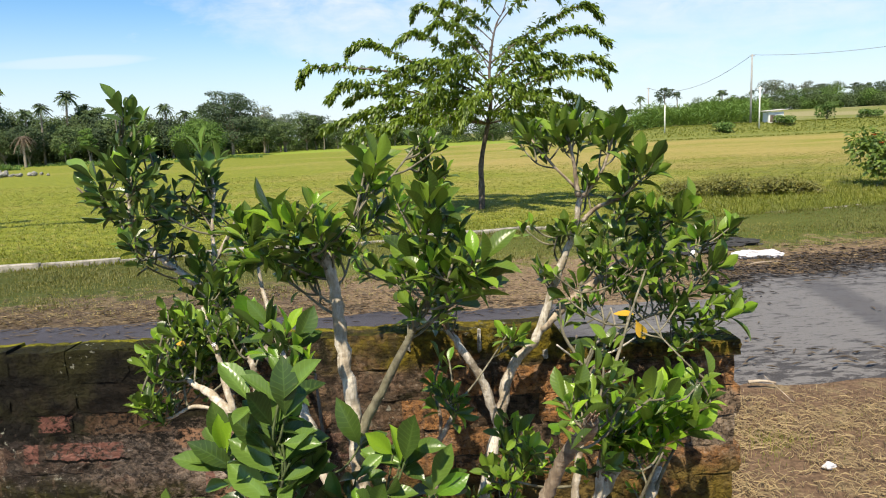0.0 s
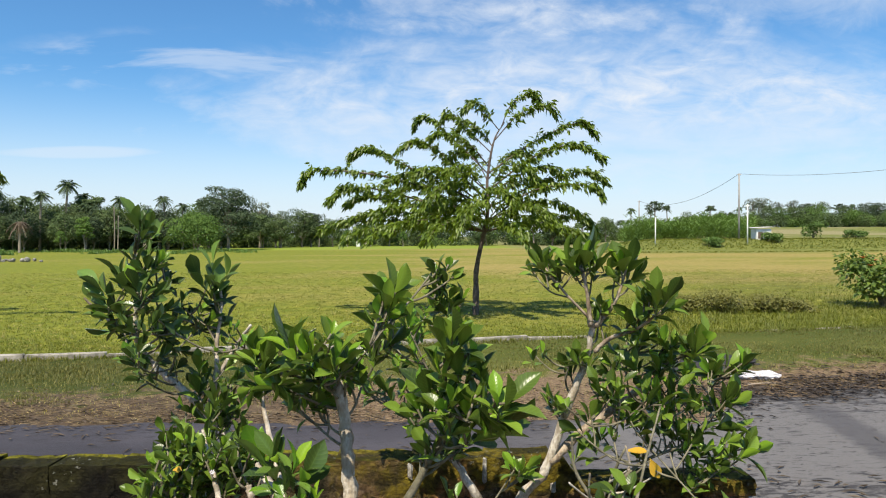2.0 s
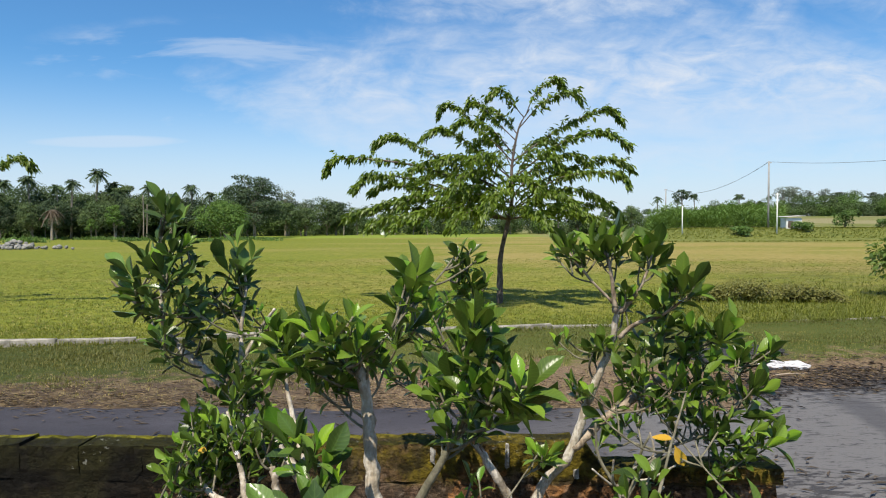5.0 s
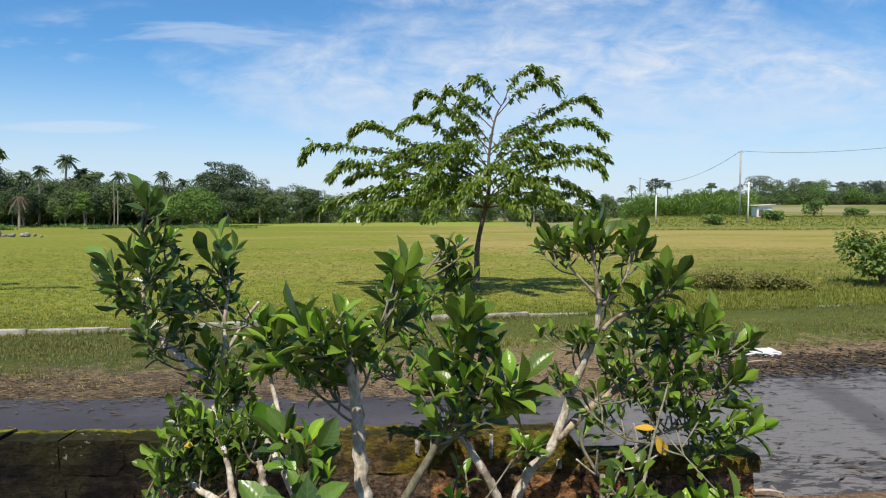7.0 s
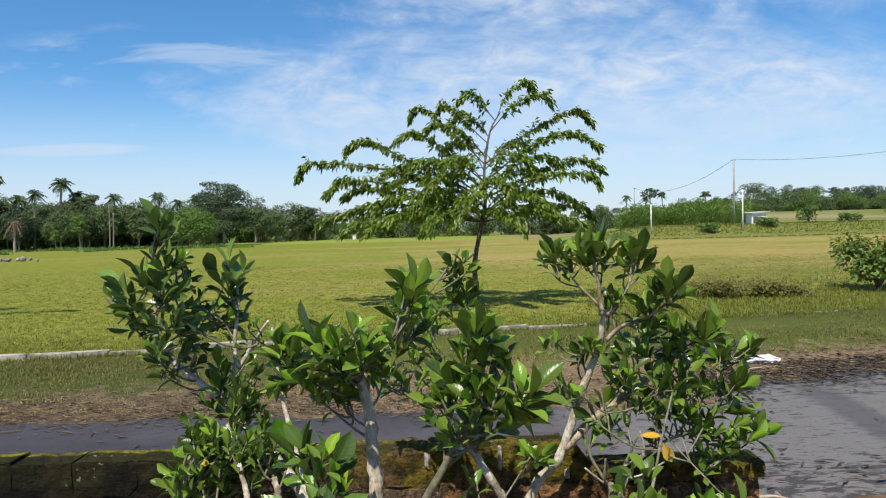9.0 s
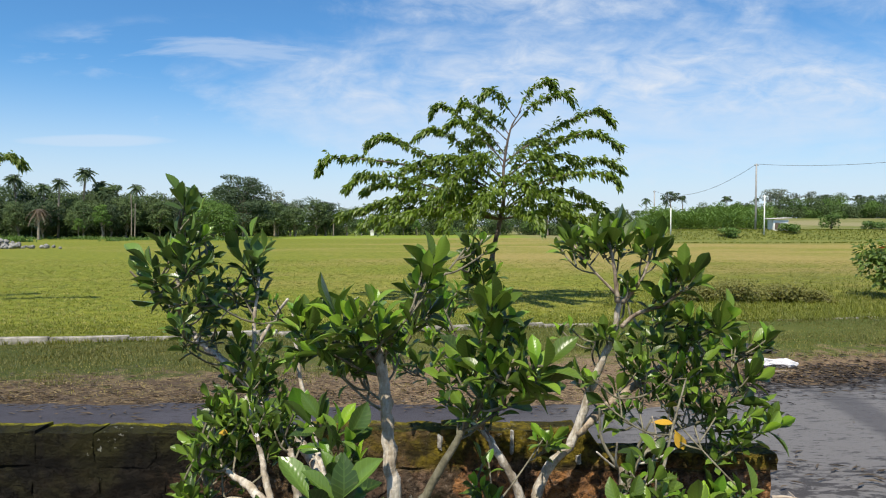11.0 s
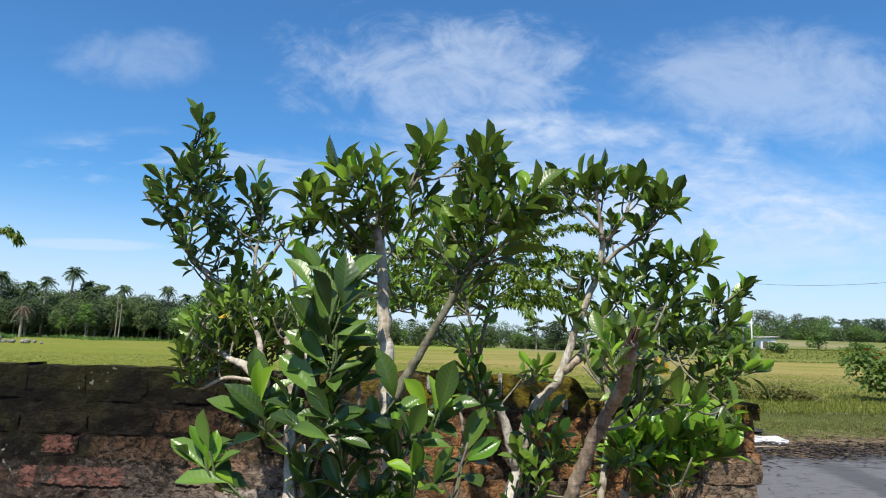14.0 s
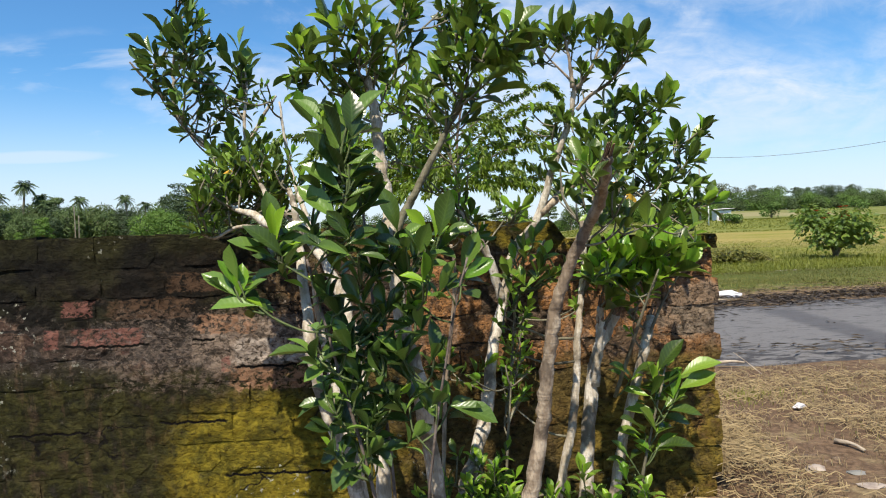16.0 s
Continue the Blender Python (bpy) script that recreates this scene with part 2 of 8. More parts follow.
def masonry(name, red):
    """Weathered brick or mortar: black crust with painted shade, cement smears, moss and lichen."""
    m, g = material(name)
    p = where(g)
    x, y, z = g.xyz(p)
    r = chance(g)
    grain = g.noise(p, 150.0, 4.0, 0.7)
    mid = g.noise(p, 15.0, 6.0, 0.66, 0.4)
    wide = g.noise(p, 4.1, 5.0, 0.62, 0.3)
    wide2 = g.noise(g.mapping(p, (1, 1, 1), (5, 2, 8)), 3.0, 5.0, 0.62, 0.3)
    runs = g.noise(g.mapping(p, (1, 1, 0.22)), 30.0, 4.0, 0.65)
    off = g.math("SUBTRACT", mid, 0.5)
    right = g.ramp(g.math("ADD", x, off), -0.50, 0.10)

    def patch(cx, cz, rx, rz):
        """1 inside an uneven blot of the wall's face."""
        dx = g.math("DIVIDE", g.math("SUBTRACT", x, cx), rx)
        dz = g.math("DIVIDE", g.math("SUBTRACT", z, cz), rz)
        d = g.math("ADD", g.math("MULTIPLY", dx, dx), g.math("MULTIPLY", dz, dz))
        d = g.math("ADD", d, g.math("MULTIPLY", off, 2.4))
        return g.ramp(g.math("ADD", d, g.math("SUBTRACT", wide, 0.5)), 1.25, 0.5)

    ragged = g.noise(g.mapping(p, (1, 1, 1.4), (1, 5, 3)), 19.0, 5.0, 0.7, 0.5)

    def slab(cx, cz, rx, rz):
        """1 on one brick's stretch of the face, with broken edges."""
        dx = g.math("DIVIDE", g.math("ABSOLUTE", g.math("SUBTRACT", x, cx)), rx)
        dz = g.math("DIVIDE", g.math("ABSOLUTE", g.math("SUBTRACT", z, cz)), rz)
        d = g.math("ADD", g.math("MAXIMUM", dx, dz), g.math("MULTIPLY", g.math("SUBTRACT", ragged, 0.5), 1.1))
        return g.ramp(d, 1.05, 0.85)

    if red:
        clay = g.mix(g.ramp(r, 0.12, 0.42), (0.090, 0.056, 0.041), (0.055, 0.046, 0.036))
        clay = g.mix(g.ramp(r, 0.93, 0.96), clay, (0.20, 0.09, 0.07))
        # right part: more orange brick, also lightened to stand for sunlight there
        clay = g.mix(right, clay, g.mix(g.ramp(r, 0.2, 0.8), (0.35, 0.165, 0.060), (0.115, 0.078, 0.050)))
        clay = g.mix(g.math("MULTIPLY", g.ramp(mid, 0.44, 0.62), 0.65), clay, g.mix(right, (0.050, 0.036, 0.030), (0.13, 0.075, 0.045)))
        clay = g.mix(g.math("MULTIPLY", g.ramp(runs, 0.50, 0.66), 0.6), clay, (0.24, 0.16, 0.11))
    else:
        clay = g.mix(g.ramp(mid, 0.35, 0.65), (0.028, 0.022, 0.019), (0.085, 0.068, 0.056))
        clay = g.mix(g.math("MULTIPLY", right, 0.5), clay, (0.20, 0.12, 0.06))
    clay = g.mix(g.math("MULTIPLY", patch(-0.58, 0.76, 0.32, 0.16), 0.75), clay, g.mix(r, (0.20, 0.115, 0.045), (0.11, 0.075, 0.04)))
    # crumbled mortar and cement wiped over the bricks
    crumb = g.ramp(g.noise(g.mapping(p, (1, 1, 1.9)), 34.0, 6.0, 0.75, 0.9), 0.50, 0.62)
    belt = patch(-0.74, 0.56, 0.42, 0.15)
    clay = g.mix(g.math("MULTIPLY", g.math("MULTIPLY", crumb, belt), 0.85), clay, (0.25, 0.21, 0.185))
    clay = g.mix(g.math("MULTIPLY", patch(-0.56, 0.54, 0.24, 0.10), 0.85), clay, (0.33, 0.25, 0.19))
    clay = g.mix(g.math("MULTIPLY", patch(0.98, 0.60, 0.16, 0.10), 0.7), clay, (0.26, 0.205, 0.15))
    specks = g.math("MULTIPLY", g.ramp(g.noise(p, 85.0, 5.0, 0.7, 0.5), 0.61, 0.68), g.ramp(wide, 0.40, 0.58))
    clay = g.mix(g.math("MULTIPLY", specks, 0.8), clay, (0.33, 0.285, 0.245))
    base = g.mix(g.math("MULTIPLY", g.ramp(grain, 0.45, 0.75), 0.55), clay, (0.032, 0.026, 0.021))
    blot = g.noise(g.mapping(p, (1, 1, 1.3), (2, 7, 4)), 8.5, 6.0, 0.7, 0.8)
    base = g.mix(g.math("MULTIPLY", g.ramp(blot, 0.50, 0.58), g.math("SUBTRACT", 0.78, g.math("MULTIPLY", right, 0.15))), base, (0.030, 0.024, 0.019))
    base = g.mix(g.math("MULTIPLY", g.ramp(blot, 0.40, 0.34), 0.32), base, (0.26, 0.19, 0.14))
    # fine mottling of dirt and worn-off skin
    fleck = g.noise(g.mapping(p, (1, 1, 1.25), (4, 1, 9)), 42.0, 6.0, 0.72, 0.6)
    base = g.mix(g.math("MULTIPLY", g.ramp(fleck, 0.52, 0.60), 0.72), base, (0.022, 0.018, 0.014))
    base = g.mix(g.math("MULTIPLY", g.math("MULTIPLY", g.ramp(fleck, 0.43, 0.35), g.ramp(wide2, 0.38, 0.56)), 0.55), base, (0.30, 0.25, 0.20))
    # soot-black crust with painted shade, thickest along the top of the wall's closed stretch
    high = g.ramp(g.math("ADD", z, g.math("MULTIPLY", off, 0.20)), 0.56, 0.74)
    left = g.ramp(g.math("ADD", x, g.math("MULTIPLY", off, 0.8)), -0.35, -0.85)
    soot_shade = g.math("ADD", g.math("MULTIPLY", g.math("MULTIPLY", high, left), 0.64), g.math("MULTIPLY", wide, 0.62))
    soot_shade = g.math("ADD", soot_shade, g.math("MULTIPLY", g.math("SUBTRACT", g.noise(p, 24.0, 5.0, 0.7), 0.5), 0.7))
    soot_shade = g.math("ADD", soot_shade, g.math("MULTIPLY", g.math("SUBTRACT", r, 0.5), 0.30))
    base = g.mix(g.math("MULTIPLY", g.ramp(soot_shade, 0.36, 0.60), 0.94), base, g.mix(g.ramp(wide2, 0.46, 0.60), (0.0080, 0.0076, 0.0060), (0.020, 0.019, 0.008)))
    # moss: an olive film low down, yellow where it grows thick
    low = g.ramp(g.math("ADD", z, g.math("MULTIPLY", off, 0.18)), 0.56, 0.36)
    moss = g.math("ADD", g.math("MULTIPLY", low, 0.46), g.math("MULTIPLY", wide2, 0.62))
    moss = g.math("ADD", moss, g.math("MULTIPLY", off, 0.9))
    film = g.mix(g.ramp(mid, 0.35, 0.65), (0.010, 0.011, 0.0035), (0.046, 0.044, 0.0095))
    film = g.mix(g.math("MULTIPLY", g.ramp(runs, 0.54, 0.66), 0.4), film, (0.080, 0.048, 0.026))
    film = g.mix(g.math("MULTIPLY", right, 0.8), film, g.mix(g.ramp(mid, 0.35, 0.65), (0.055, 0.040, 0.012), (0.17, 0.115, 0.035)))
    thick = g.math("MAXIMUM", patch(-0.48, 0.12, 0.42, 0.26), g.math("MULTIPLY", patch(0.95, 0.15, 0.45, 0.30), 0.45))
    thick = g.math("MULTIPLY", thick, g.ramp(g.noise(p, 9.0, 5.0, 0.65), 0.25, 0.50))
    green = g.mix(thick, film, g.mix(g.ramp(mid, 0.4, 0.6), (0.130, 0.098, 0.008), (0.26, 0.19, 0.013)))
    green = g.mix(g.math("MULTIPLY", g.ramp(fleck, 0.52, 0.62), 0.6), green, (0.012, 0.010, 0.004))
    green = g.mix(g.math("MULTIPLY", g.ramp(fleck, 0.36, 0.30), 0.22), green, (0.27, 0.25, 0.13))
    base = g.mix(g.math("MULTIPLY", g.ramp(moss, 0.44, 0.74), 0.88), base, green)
    # bricks whose skin has come off, and the crumbled bed between them
    worn = g.ramp(fleck, 0.58, 0.46)
    gravel = g.math("MULTIPLY", slab(-0.80, 0.53, 0.26, 0.15), g.ramp(g.noise(g.mapping(p, (1, 1, 1.6)), 46.0, 6.0, 0.75, 0.8), 0.44, 0.56))
    for hue, shade, spots_of in (((0.23, 0.17, 0.13), 0.55, (gravel,)), ((0.115, 0.066, 0.038), 0.6, (slab(-0.912, 0.670, 0.156, 0.036), slab(-0.70, 0.757, 0.155, 0.036))), ((0.205, 0.088, 0.068), 0.8, (slab(-1.243, 0.575, 0.026, 0.034), slab(-1.052, 0.577, 0.122, 0.032), slab(-1.153, 0.675, 0.052, 0.028), slab(-0.665, 0.475, 0.016, 0.028))), ((0.31, 0.17, 0.10), 0.85, (slab(-0.516, 0.419, 0.135, 0.043), slab(-0.66, 0.61, 0.10, 0.035))), ((0.40, 0.33, 0.27), 0.9, (slab(-0.508, 0.512, 0.125, 0.045),))):
        blotch = spots_of[0]
        for other in spots_of[1:]:
            blotch = g.math("MAXIMUM", blotch, other)
        base = g.mix(g.math("MULTIPLY", g.math("MULTIPLY", blotch, worn), shade), base, hue)
    mat_moss = g.math("MULTIPLY", g.math("MAXIMUM", patch(-0.50, 0.15, 0.34, 0.20), slab(-0.42, 0.20, 0.14, 0.13)), g.ramp(fleck, 0.64, 0.52))
    base = g.mix(g.math("MULTIPLY", mat_moss, 0.8), base, g.mix(g.ramp(mid, 0.34, 0.64), (0.070, 0.064, 0.010), (0.235, 0.185, 0.020)))
    nz = g.xyz(g.t.nodes.new("ShaderNodeNewGeometry").outputs["Normal"])[2]
    cap = g.math("MULTIPLY", g.ramp(nz, 0.15, 0.7), g.ramp(z, 0.835, 0.85))
    drip = g.math("MULTIPLY", g.ramp(g.math("ADD", z, g.math("MULTIPLY", runs, 0.10)), 0.87, 0.93), 0.38)
    base = g.mix(g.math("MULTIPLY", g.math("MAXIMUM", cap, drip), g.ramp(g.noise(p, 9.0, 3.0), 0.26, 0.5)), base, g.mix(g.math("MAXIMUM", g.ramp(g.math("ADD", y, g.math("MULTIPLY", off, 0.02)), 2.222, 2.24), g.math("MULTIPLY", right, 0.6)), (0.030, 0.029, 0.007), (0.13, 0.115, 0.010)))
    lip = g.math("MULTIPLY", g.ramp(g.math("ADD", z, g.math("MULTIPLY", off, 0.03)), 0.900, 0.914), g.math("MULTIPLY", g.ramp(g.math("ADD", y, g.math("MULTIPLY", off, 0.03)), 2.215, 2.235), g.ramp(g.noise(p, 11.0, 3.0), 0.34, 0.50)))
    base = g.mix(g.math("MULTIPLY", lip, 0.85), base, g.mix(g.ramp(mid, 0.4, 0.6), (0.10, 0.095, 0.010), (0.26, 0.24, 0.018)))
    crown = g.math("MULTIPLY", g.math("MULTIPLY", right, g.ramp(z, 0.79, 0.83)), g.ramp(g.noise(p, 8.0, 4.0), 0.32, 0.50))
    base = g.mix(g.math("MULTIPLY", crown, 0.9), base, g.mix(g.ramp(mid, 0.4, 0.6), (0.022, 0.020, 0.006), (0.155, 0.118, 0.012)))
    # pale lichen
    spots = g.ramp(g.noise(p, 42.0, 4.0, 0.6), 0.60, 0.64)
    where_l = g.math("MAXIMUM", patch(-1.366, 0.616, 0.07, 0.09), g.math("MAXIMUM", patch(-0.52, 0.02, 0.15, 0.10), g.math("MULTIPLY", g.ramp(wide2, 0.56, 0.66), 0.7)))
    base = g.mix(g.math("MULTIPLY", g.math("MULTIPLY", spots, where_l), 0.8), base, (0.40, 0.40, 0.33))
    # hairline cracks, mostly along the beds
    vo = g.t.nodes.new("ShaderNodeTexVoronoi")
    vo.feature = "DISTANCE_TO_EDGE"
    bent = g.t.nodes.new("ShaderNodeVectorMath")
    bent.operation = "ADD"
    g.put(bent, 0, g.mapping(p, (3.4, 3.4, 9.5)))
    jit = g.t.nodes.new("ShaderNodeCombineXYZ")
    g.put(jit, 0, g.math("MULTIPLY", g.noise(p, 11.0, 4.0, 0.6), 0.7))
    g.put(jit, 2, g.math("MULTIPLY", g.noise(g.mapping(p, (1, 1, 1), (3, 3, 1)), 13.0, 5.0, 0.65), 0.8))
    g.put(bent, 1, jit.outputs[0])
    g.put(vo, "Vector", bent.outputs[0])
    g.put(vo, "Scale", 1.0)
    crack = g.math("MULTIPLY", g.ramp(vo.outputs["Distance"], 0.030, 0.008), g.ramp(g.noise(g.mapping(p, (1, 1, 1), (7, 1, 2)), 5.0, 4.0, 0.6), 0.56, 0.62))
    base = g.mix(g.math("MULTIPLY", crack, 0.9), base, (0.008, 0.007, 0.006))
    wander = g.math("MULTIPLY", g.math("SUBTRACT", g.noise(g.mapping(p, (1, 0, 0.2)), 22.0, 5.0, 0.7), 0.5), 0.035)
    for cx, cz, rx in ((-1.057, 0.547, 0.15), (-0.781, 0.276, 0.12), (-0.503, 0.085, 0.19), (-1.264, 0.254, 0.14), (-0.736, 0.556, 0.04), (-0.518, 0.458, 0.12)):
        line = g.ramp(g.math("ABSOLUTE", g.math("ADD", g.math("SUBTRACT", z, cz), wander)), 0.0055, 0.0025)
        line = g.math("MULTIPLY", line, g.ramp(g.math("ABSOLUTE", g.math("SUBTRACT", x, cx)), rx, rx * 0.9))
        crack = g.math("MAXIMUM", crack, line)
        base = g.mix(line, base, (0.006, 0.005, 0.004))
    h = g.math("ADD", g.math("SUBTRACT", mid, g.math("MULTIPLY", crack, 0.5)), g.math("MULTIPLY", fleck, -0.35))
    h = g.math("ADD", g.math("ADD", h, g.math("MULTIPLY", crumb, 0.35)), g.math("MULTIPLY", grain, 0.35))
    finish(g, base, 0.95, g.bump(h, 1.0, 0.016), spec=0.12)
    return m


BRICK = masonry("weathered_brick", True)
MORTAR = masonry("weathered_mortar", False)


def simple(name, a, b, scale, rough=0.85, bump=0.3, dist=0.01, spec=0.4):
    m, g = material(name)
    p = where(g)
    n = g.noise(p, scale, 5.0, 0.6)
    f = g.noise(p, scale * 9.0, 3.0)
    base = g.mix(g.ramp(n, 0.35, 0.65), a, b)
    base = g.mix(g.math("MULTIPLY", g.ramp(f, 0.5, 0.8), 0.4), base, tuple(0.55 * c for c in a))
    finish(g, base, rough, g.bump(g.math("ADD", n, g.math("MULTIPLY", f, 0.4)), bump, dist), spec=spec)
    return m


CONCRETE = simple("weathered_concrete", (0.14, 0.13, 0.10), (0.36, 0.33, 0.28), 7.0)
LIME = simple("pale_lime_mortar", (0.18, 0.165, 0.14), (0.50, 0.48, 0.43), 55.0, 0.9, 0.6, 0.004)
WHITE_POLE = simple("white_post_paint", (0.72, 0.72, 0.70), (0.82, 0.82, 0.80), 2.0)
GREY_POLE = simple("grey_pole_steel", (0.24, 0.24, 0.235), (0.34, 0.34, 0.33), 1.0, 0.6)
WIRE = simple("dark_cable", (0.10, 0.10, 0.11), (0.14, 0.14, 0.15), 1.0, 0.6)
PLASTIC = simple("crumpled_white_plastic", (0.52, 0.50, 0.51), (0.68, 0.66, 0.67), 14.0, 0.45, 0.9, 0.02)
ASH = simple("black_ash", (0.018, 0.018, 0.02), (0.05, 0.048, 0.045), 14.0, 0.95, 0.8, 0.03)
STONE = simple("grey_rubble_stone", (0.16, 0.155, 0.14), (0.28, 0.27, 0.25), 3.0)
RED_FLOWER = simple("red_flower", (0.55, 0.05, 0.02), (0.70, 0.10, 0.03), 30.0, 0.6, 0.1)
SHED_WALL = simple("whitewashed_wall", (0.62, 0.62, 0.60), (0.78, 0.78, 0.76), 1.5)
SHED_ROOF = simple("corrugated_roof", (0.36, 0.34, 0.33), (0.50, 0.48, 0.46), 1.5)
DRYWOOD = simple("grey_dry_wood", (0.24, 0.19, 0.14), (0.40, 0.33, 0.25), 18.0)
CLOD = simple("earth_clod", (0.07, 0.045, 0.03), (0.17, 0.12, 0.08), 60.0, 0.95, 0.6)
PINK_STONE = simple("pale_pinkish_stone", (0.22, 0.175, 0.145), (0.36, 0.30, 0.25), 25.0)


def road_material():
    m, g = material("worn_asphalt")
    p = where(g)
    x, y, z = g.xyz(p)
    long = g.mapping(p, (0.45, 1.0, 1.0))
    grit = g.noise(p, 110.0, 4.0, 0.7)
    streak = g.noise(g.mapping(p, (0.5, 1.6, 1.0)), 12.0, 6.0, 0.72, 0.6)
    wide = g.noise(long, 0.9, 4.0, 0.55)
    base = g.mix(g.ramp(wide, 0.35, 0.65), (0.034, 0.030, 0.036), (0.062, 0.056, 0.065))
    # shade on the lane's left part is painted in: the colour lightens rightwards
    side = g.math("ADD", g.math("MULTIPLY", wide, 0.6), g.math("MULTIPLY", g.ramp(x, -0.5, 2.6), 0.45))
    base = g.mix(g.ramp(side, 0.36, 0.66), base, (0.138, 0.130, 0.125))
    litter = g.math("ADD", streak, g.math("MULTIPLY", g.ramp(y, 4.9, 3.9), 0.10))
    litter = g.math("ADD", litter, g.math("MULTIPLY", g.ramp(y, 5.7, 6.9), 0.13))
    base = g.mix(g.math("MULTIPLY", g.ramp(litter, 0.565, 0.615), 0.85), base, (0.022, 0.019, 0.019))
    flecks = g.noise(g.mapping(p, (0.4, 1.5, 1.0), (4, 1, 0)), 30.0, 4.0, 0.7, 0.8)
    base = g.mix(g.math("MULTIPLY", g.ramp(flecks, 0.59, 0.635), 0.9), base, (0.022, 0.019, 0.018))
    base = g.mix(g.math("MULTIPLY", g.ramp(grit, 0.45, 0.75), 0.4), base, (0.06, 0.057, 0.058))
    # a soft-edged darker band across the lane
    line = g.math("ADD", 3.30, g.math("MULTIPLY", g.math("SUBTRACT", y, 4.35), 0.11))
    off = g.math("ABSOLUTE", g.math("SUBTRACT", g.math("ADD", x, g.math("MULTIPLY", g.math("SUBTRACT", streak, 0.5), 0.25)), line))
    base = g.mix(g.math("MULTIPLY", g.math("MULTIPLY", g.ramp(off, 0.24, 0.10), g.ramp(y, 6.7, 6.0)), 0.7), base, (0.055, 0.051, 0.053))
    finish(g, base, 0.72, g.bump(g.math("ADD", grit, streak), 0.55, 0.012), spec=0.4)
    return m


ASPHALT = road_material()


def ground_material():
    """Soil and turf: dirt along the road, green verge, a drying field beyond the kerb."""
    m, g = material("ground_turf")
    p = where(g)
    x, y, z = g.xyz(p)
    fine = g.noise(p, 34.0, 5.0, 0.7)
    mid = g.noise(p, 2.6, 5.0, 0.62)
    wide = g.noise(g.mapping(p, (0.6, 1.0, 1.0)), 0.22, 5.0, 0.6, 0.4)
    vast = g.noise(g.mapping(p, (0.45, 1.3, 1.0), (3, 7, 0)), 0.055, 4.0, 0.55)
    green = g.mix(g.ramp(mid, 0.35, 0.65), (0.112, 0.138, 0.014), (0.185, 0.193, 0.024))
    dry = g.mix(g.ramp(mid, 0.35, 0.65), (0.215, 0.180, 0.047), (0.285, 0.226, 0.076))
    soil = g.mix(g.ramp(fine, 0.35, 0.7), (0.100, 0.068, 0.043), (0.26, 0.182, 0.115))
    kerb_y = g.math("ADD", 10.35, g.math("MULTIPLY", x, 0.212))
    past = g.math("SUBTRACT", y, kerb_y)
    # drying grows with distance from the kerb, in broad patches
    thirst = g.math("ADD", g.math("MULTIPLY", wide, 0.55), g.math("MULTIPLY", vast, 0.75))
    thirst = g.math("ADD", thirst, g.math("MULTIPLY", g.ramp(past, 2.0, 14.0), 0.16))
    thirst = g.math("ADD", thirst, g.math("MULTIPLY", g.ramp(x, -14.0, 16.0), 0.21))
    field = g.mix(g.ramp(thirst, 0.79, 1.05), green, dry)
    paddy = g.math("MULTIPLY", g.ramp(y, 84.0, 88.0), g.ramp(x, 20.0, 8.0))
    field = g.mix(paddy, field, (0.18, 0.23, 0.03))
    rough = g.math("MULTIPLY", g.ramp(y, 58.0, 66.0), g.ramp(x, 8.0, 16.0))
    field = g.mix(rough, field, g.mix(g.ramp(mid, 0.35, 0.65), (0.085, 0.105, 0.022), (0.17, 0.18, 0.045)))
    field = g.mix(g.math("MULTIPLY", g.math("MULTIPLY", rough, g.ramp(y, 72.0, 78.0)), g.ramp(g.noise(g.mapping(p, (0.5, 1.5, 1)), 0.10, 4.0), 0.42, 0.58)), field, (0.22, 0.20, 0.10))
    coarse = g.math("MULTIPLY", g.math("MULTIPLY", g.ramp(x, 3.0, 11.0), g.ramp(y, 34.0, 20.0)), g.ramp(g.noise(g.mapping(p, (0.7, 1.4, 1)), 1.1, 6.0, 0.68), 0.36, 0.60))
    field = g.mix(g.math("MULTIPLY", coarse, 0.6), field, (0.095, 0.090, 0.028))
    field = g.mix(g.math("MULTIPLY", g.ramp(fine, 0.5, 0.8), 0.3), field, (0.08, 0.09, 0.015))
    lawn = g.mix(g.math("MULTIPLY", g.ramp(wide, 0.4, 0.6), 0.6), (0.060, 0.078, 0.013), (0.13, 0.125, 0.030))
    # shade over the verge's left stretch is put into the lawn colour
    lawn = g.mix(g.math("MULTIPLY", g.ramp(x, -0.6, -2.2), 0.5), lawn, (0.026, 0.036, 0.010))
    # bare strip between the road and the verge grass
    wobble = g.math("ADD", g.math("MULTIPLY", g.math("SUBTRACT", mid, 0.5), 2.8), g.math("MULTIPLY", g.math("SUBTRACT", g.noise(p, 11.0, 5.0, 0.7), 0.5), 1.6))
    edge = g.math("ADD", g.math("ADD", past, 2.55), wobble)
    edge = g.math("ADD", edge, g.math("MULTIPLY", g.ramp(x, 0.5, 4.0), 0.5))
    # the same painted shade darkens the soil to the left
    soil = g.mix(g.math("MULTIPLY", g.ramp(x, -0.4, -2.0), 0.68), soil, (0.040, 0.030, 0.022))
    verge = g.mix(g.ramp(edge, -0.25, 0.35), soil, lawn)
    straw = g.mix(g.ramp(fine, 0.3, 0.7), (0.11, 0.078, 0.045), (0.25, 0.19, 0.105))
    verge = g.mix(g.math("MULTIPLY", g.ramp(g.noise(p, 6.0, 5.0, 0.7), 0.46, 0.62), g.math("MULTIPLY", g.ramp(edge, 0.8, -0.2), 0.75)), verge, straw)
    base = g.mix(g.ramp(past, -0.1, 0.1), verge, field)
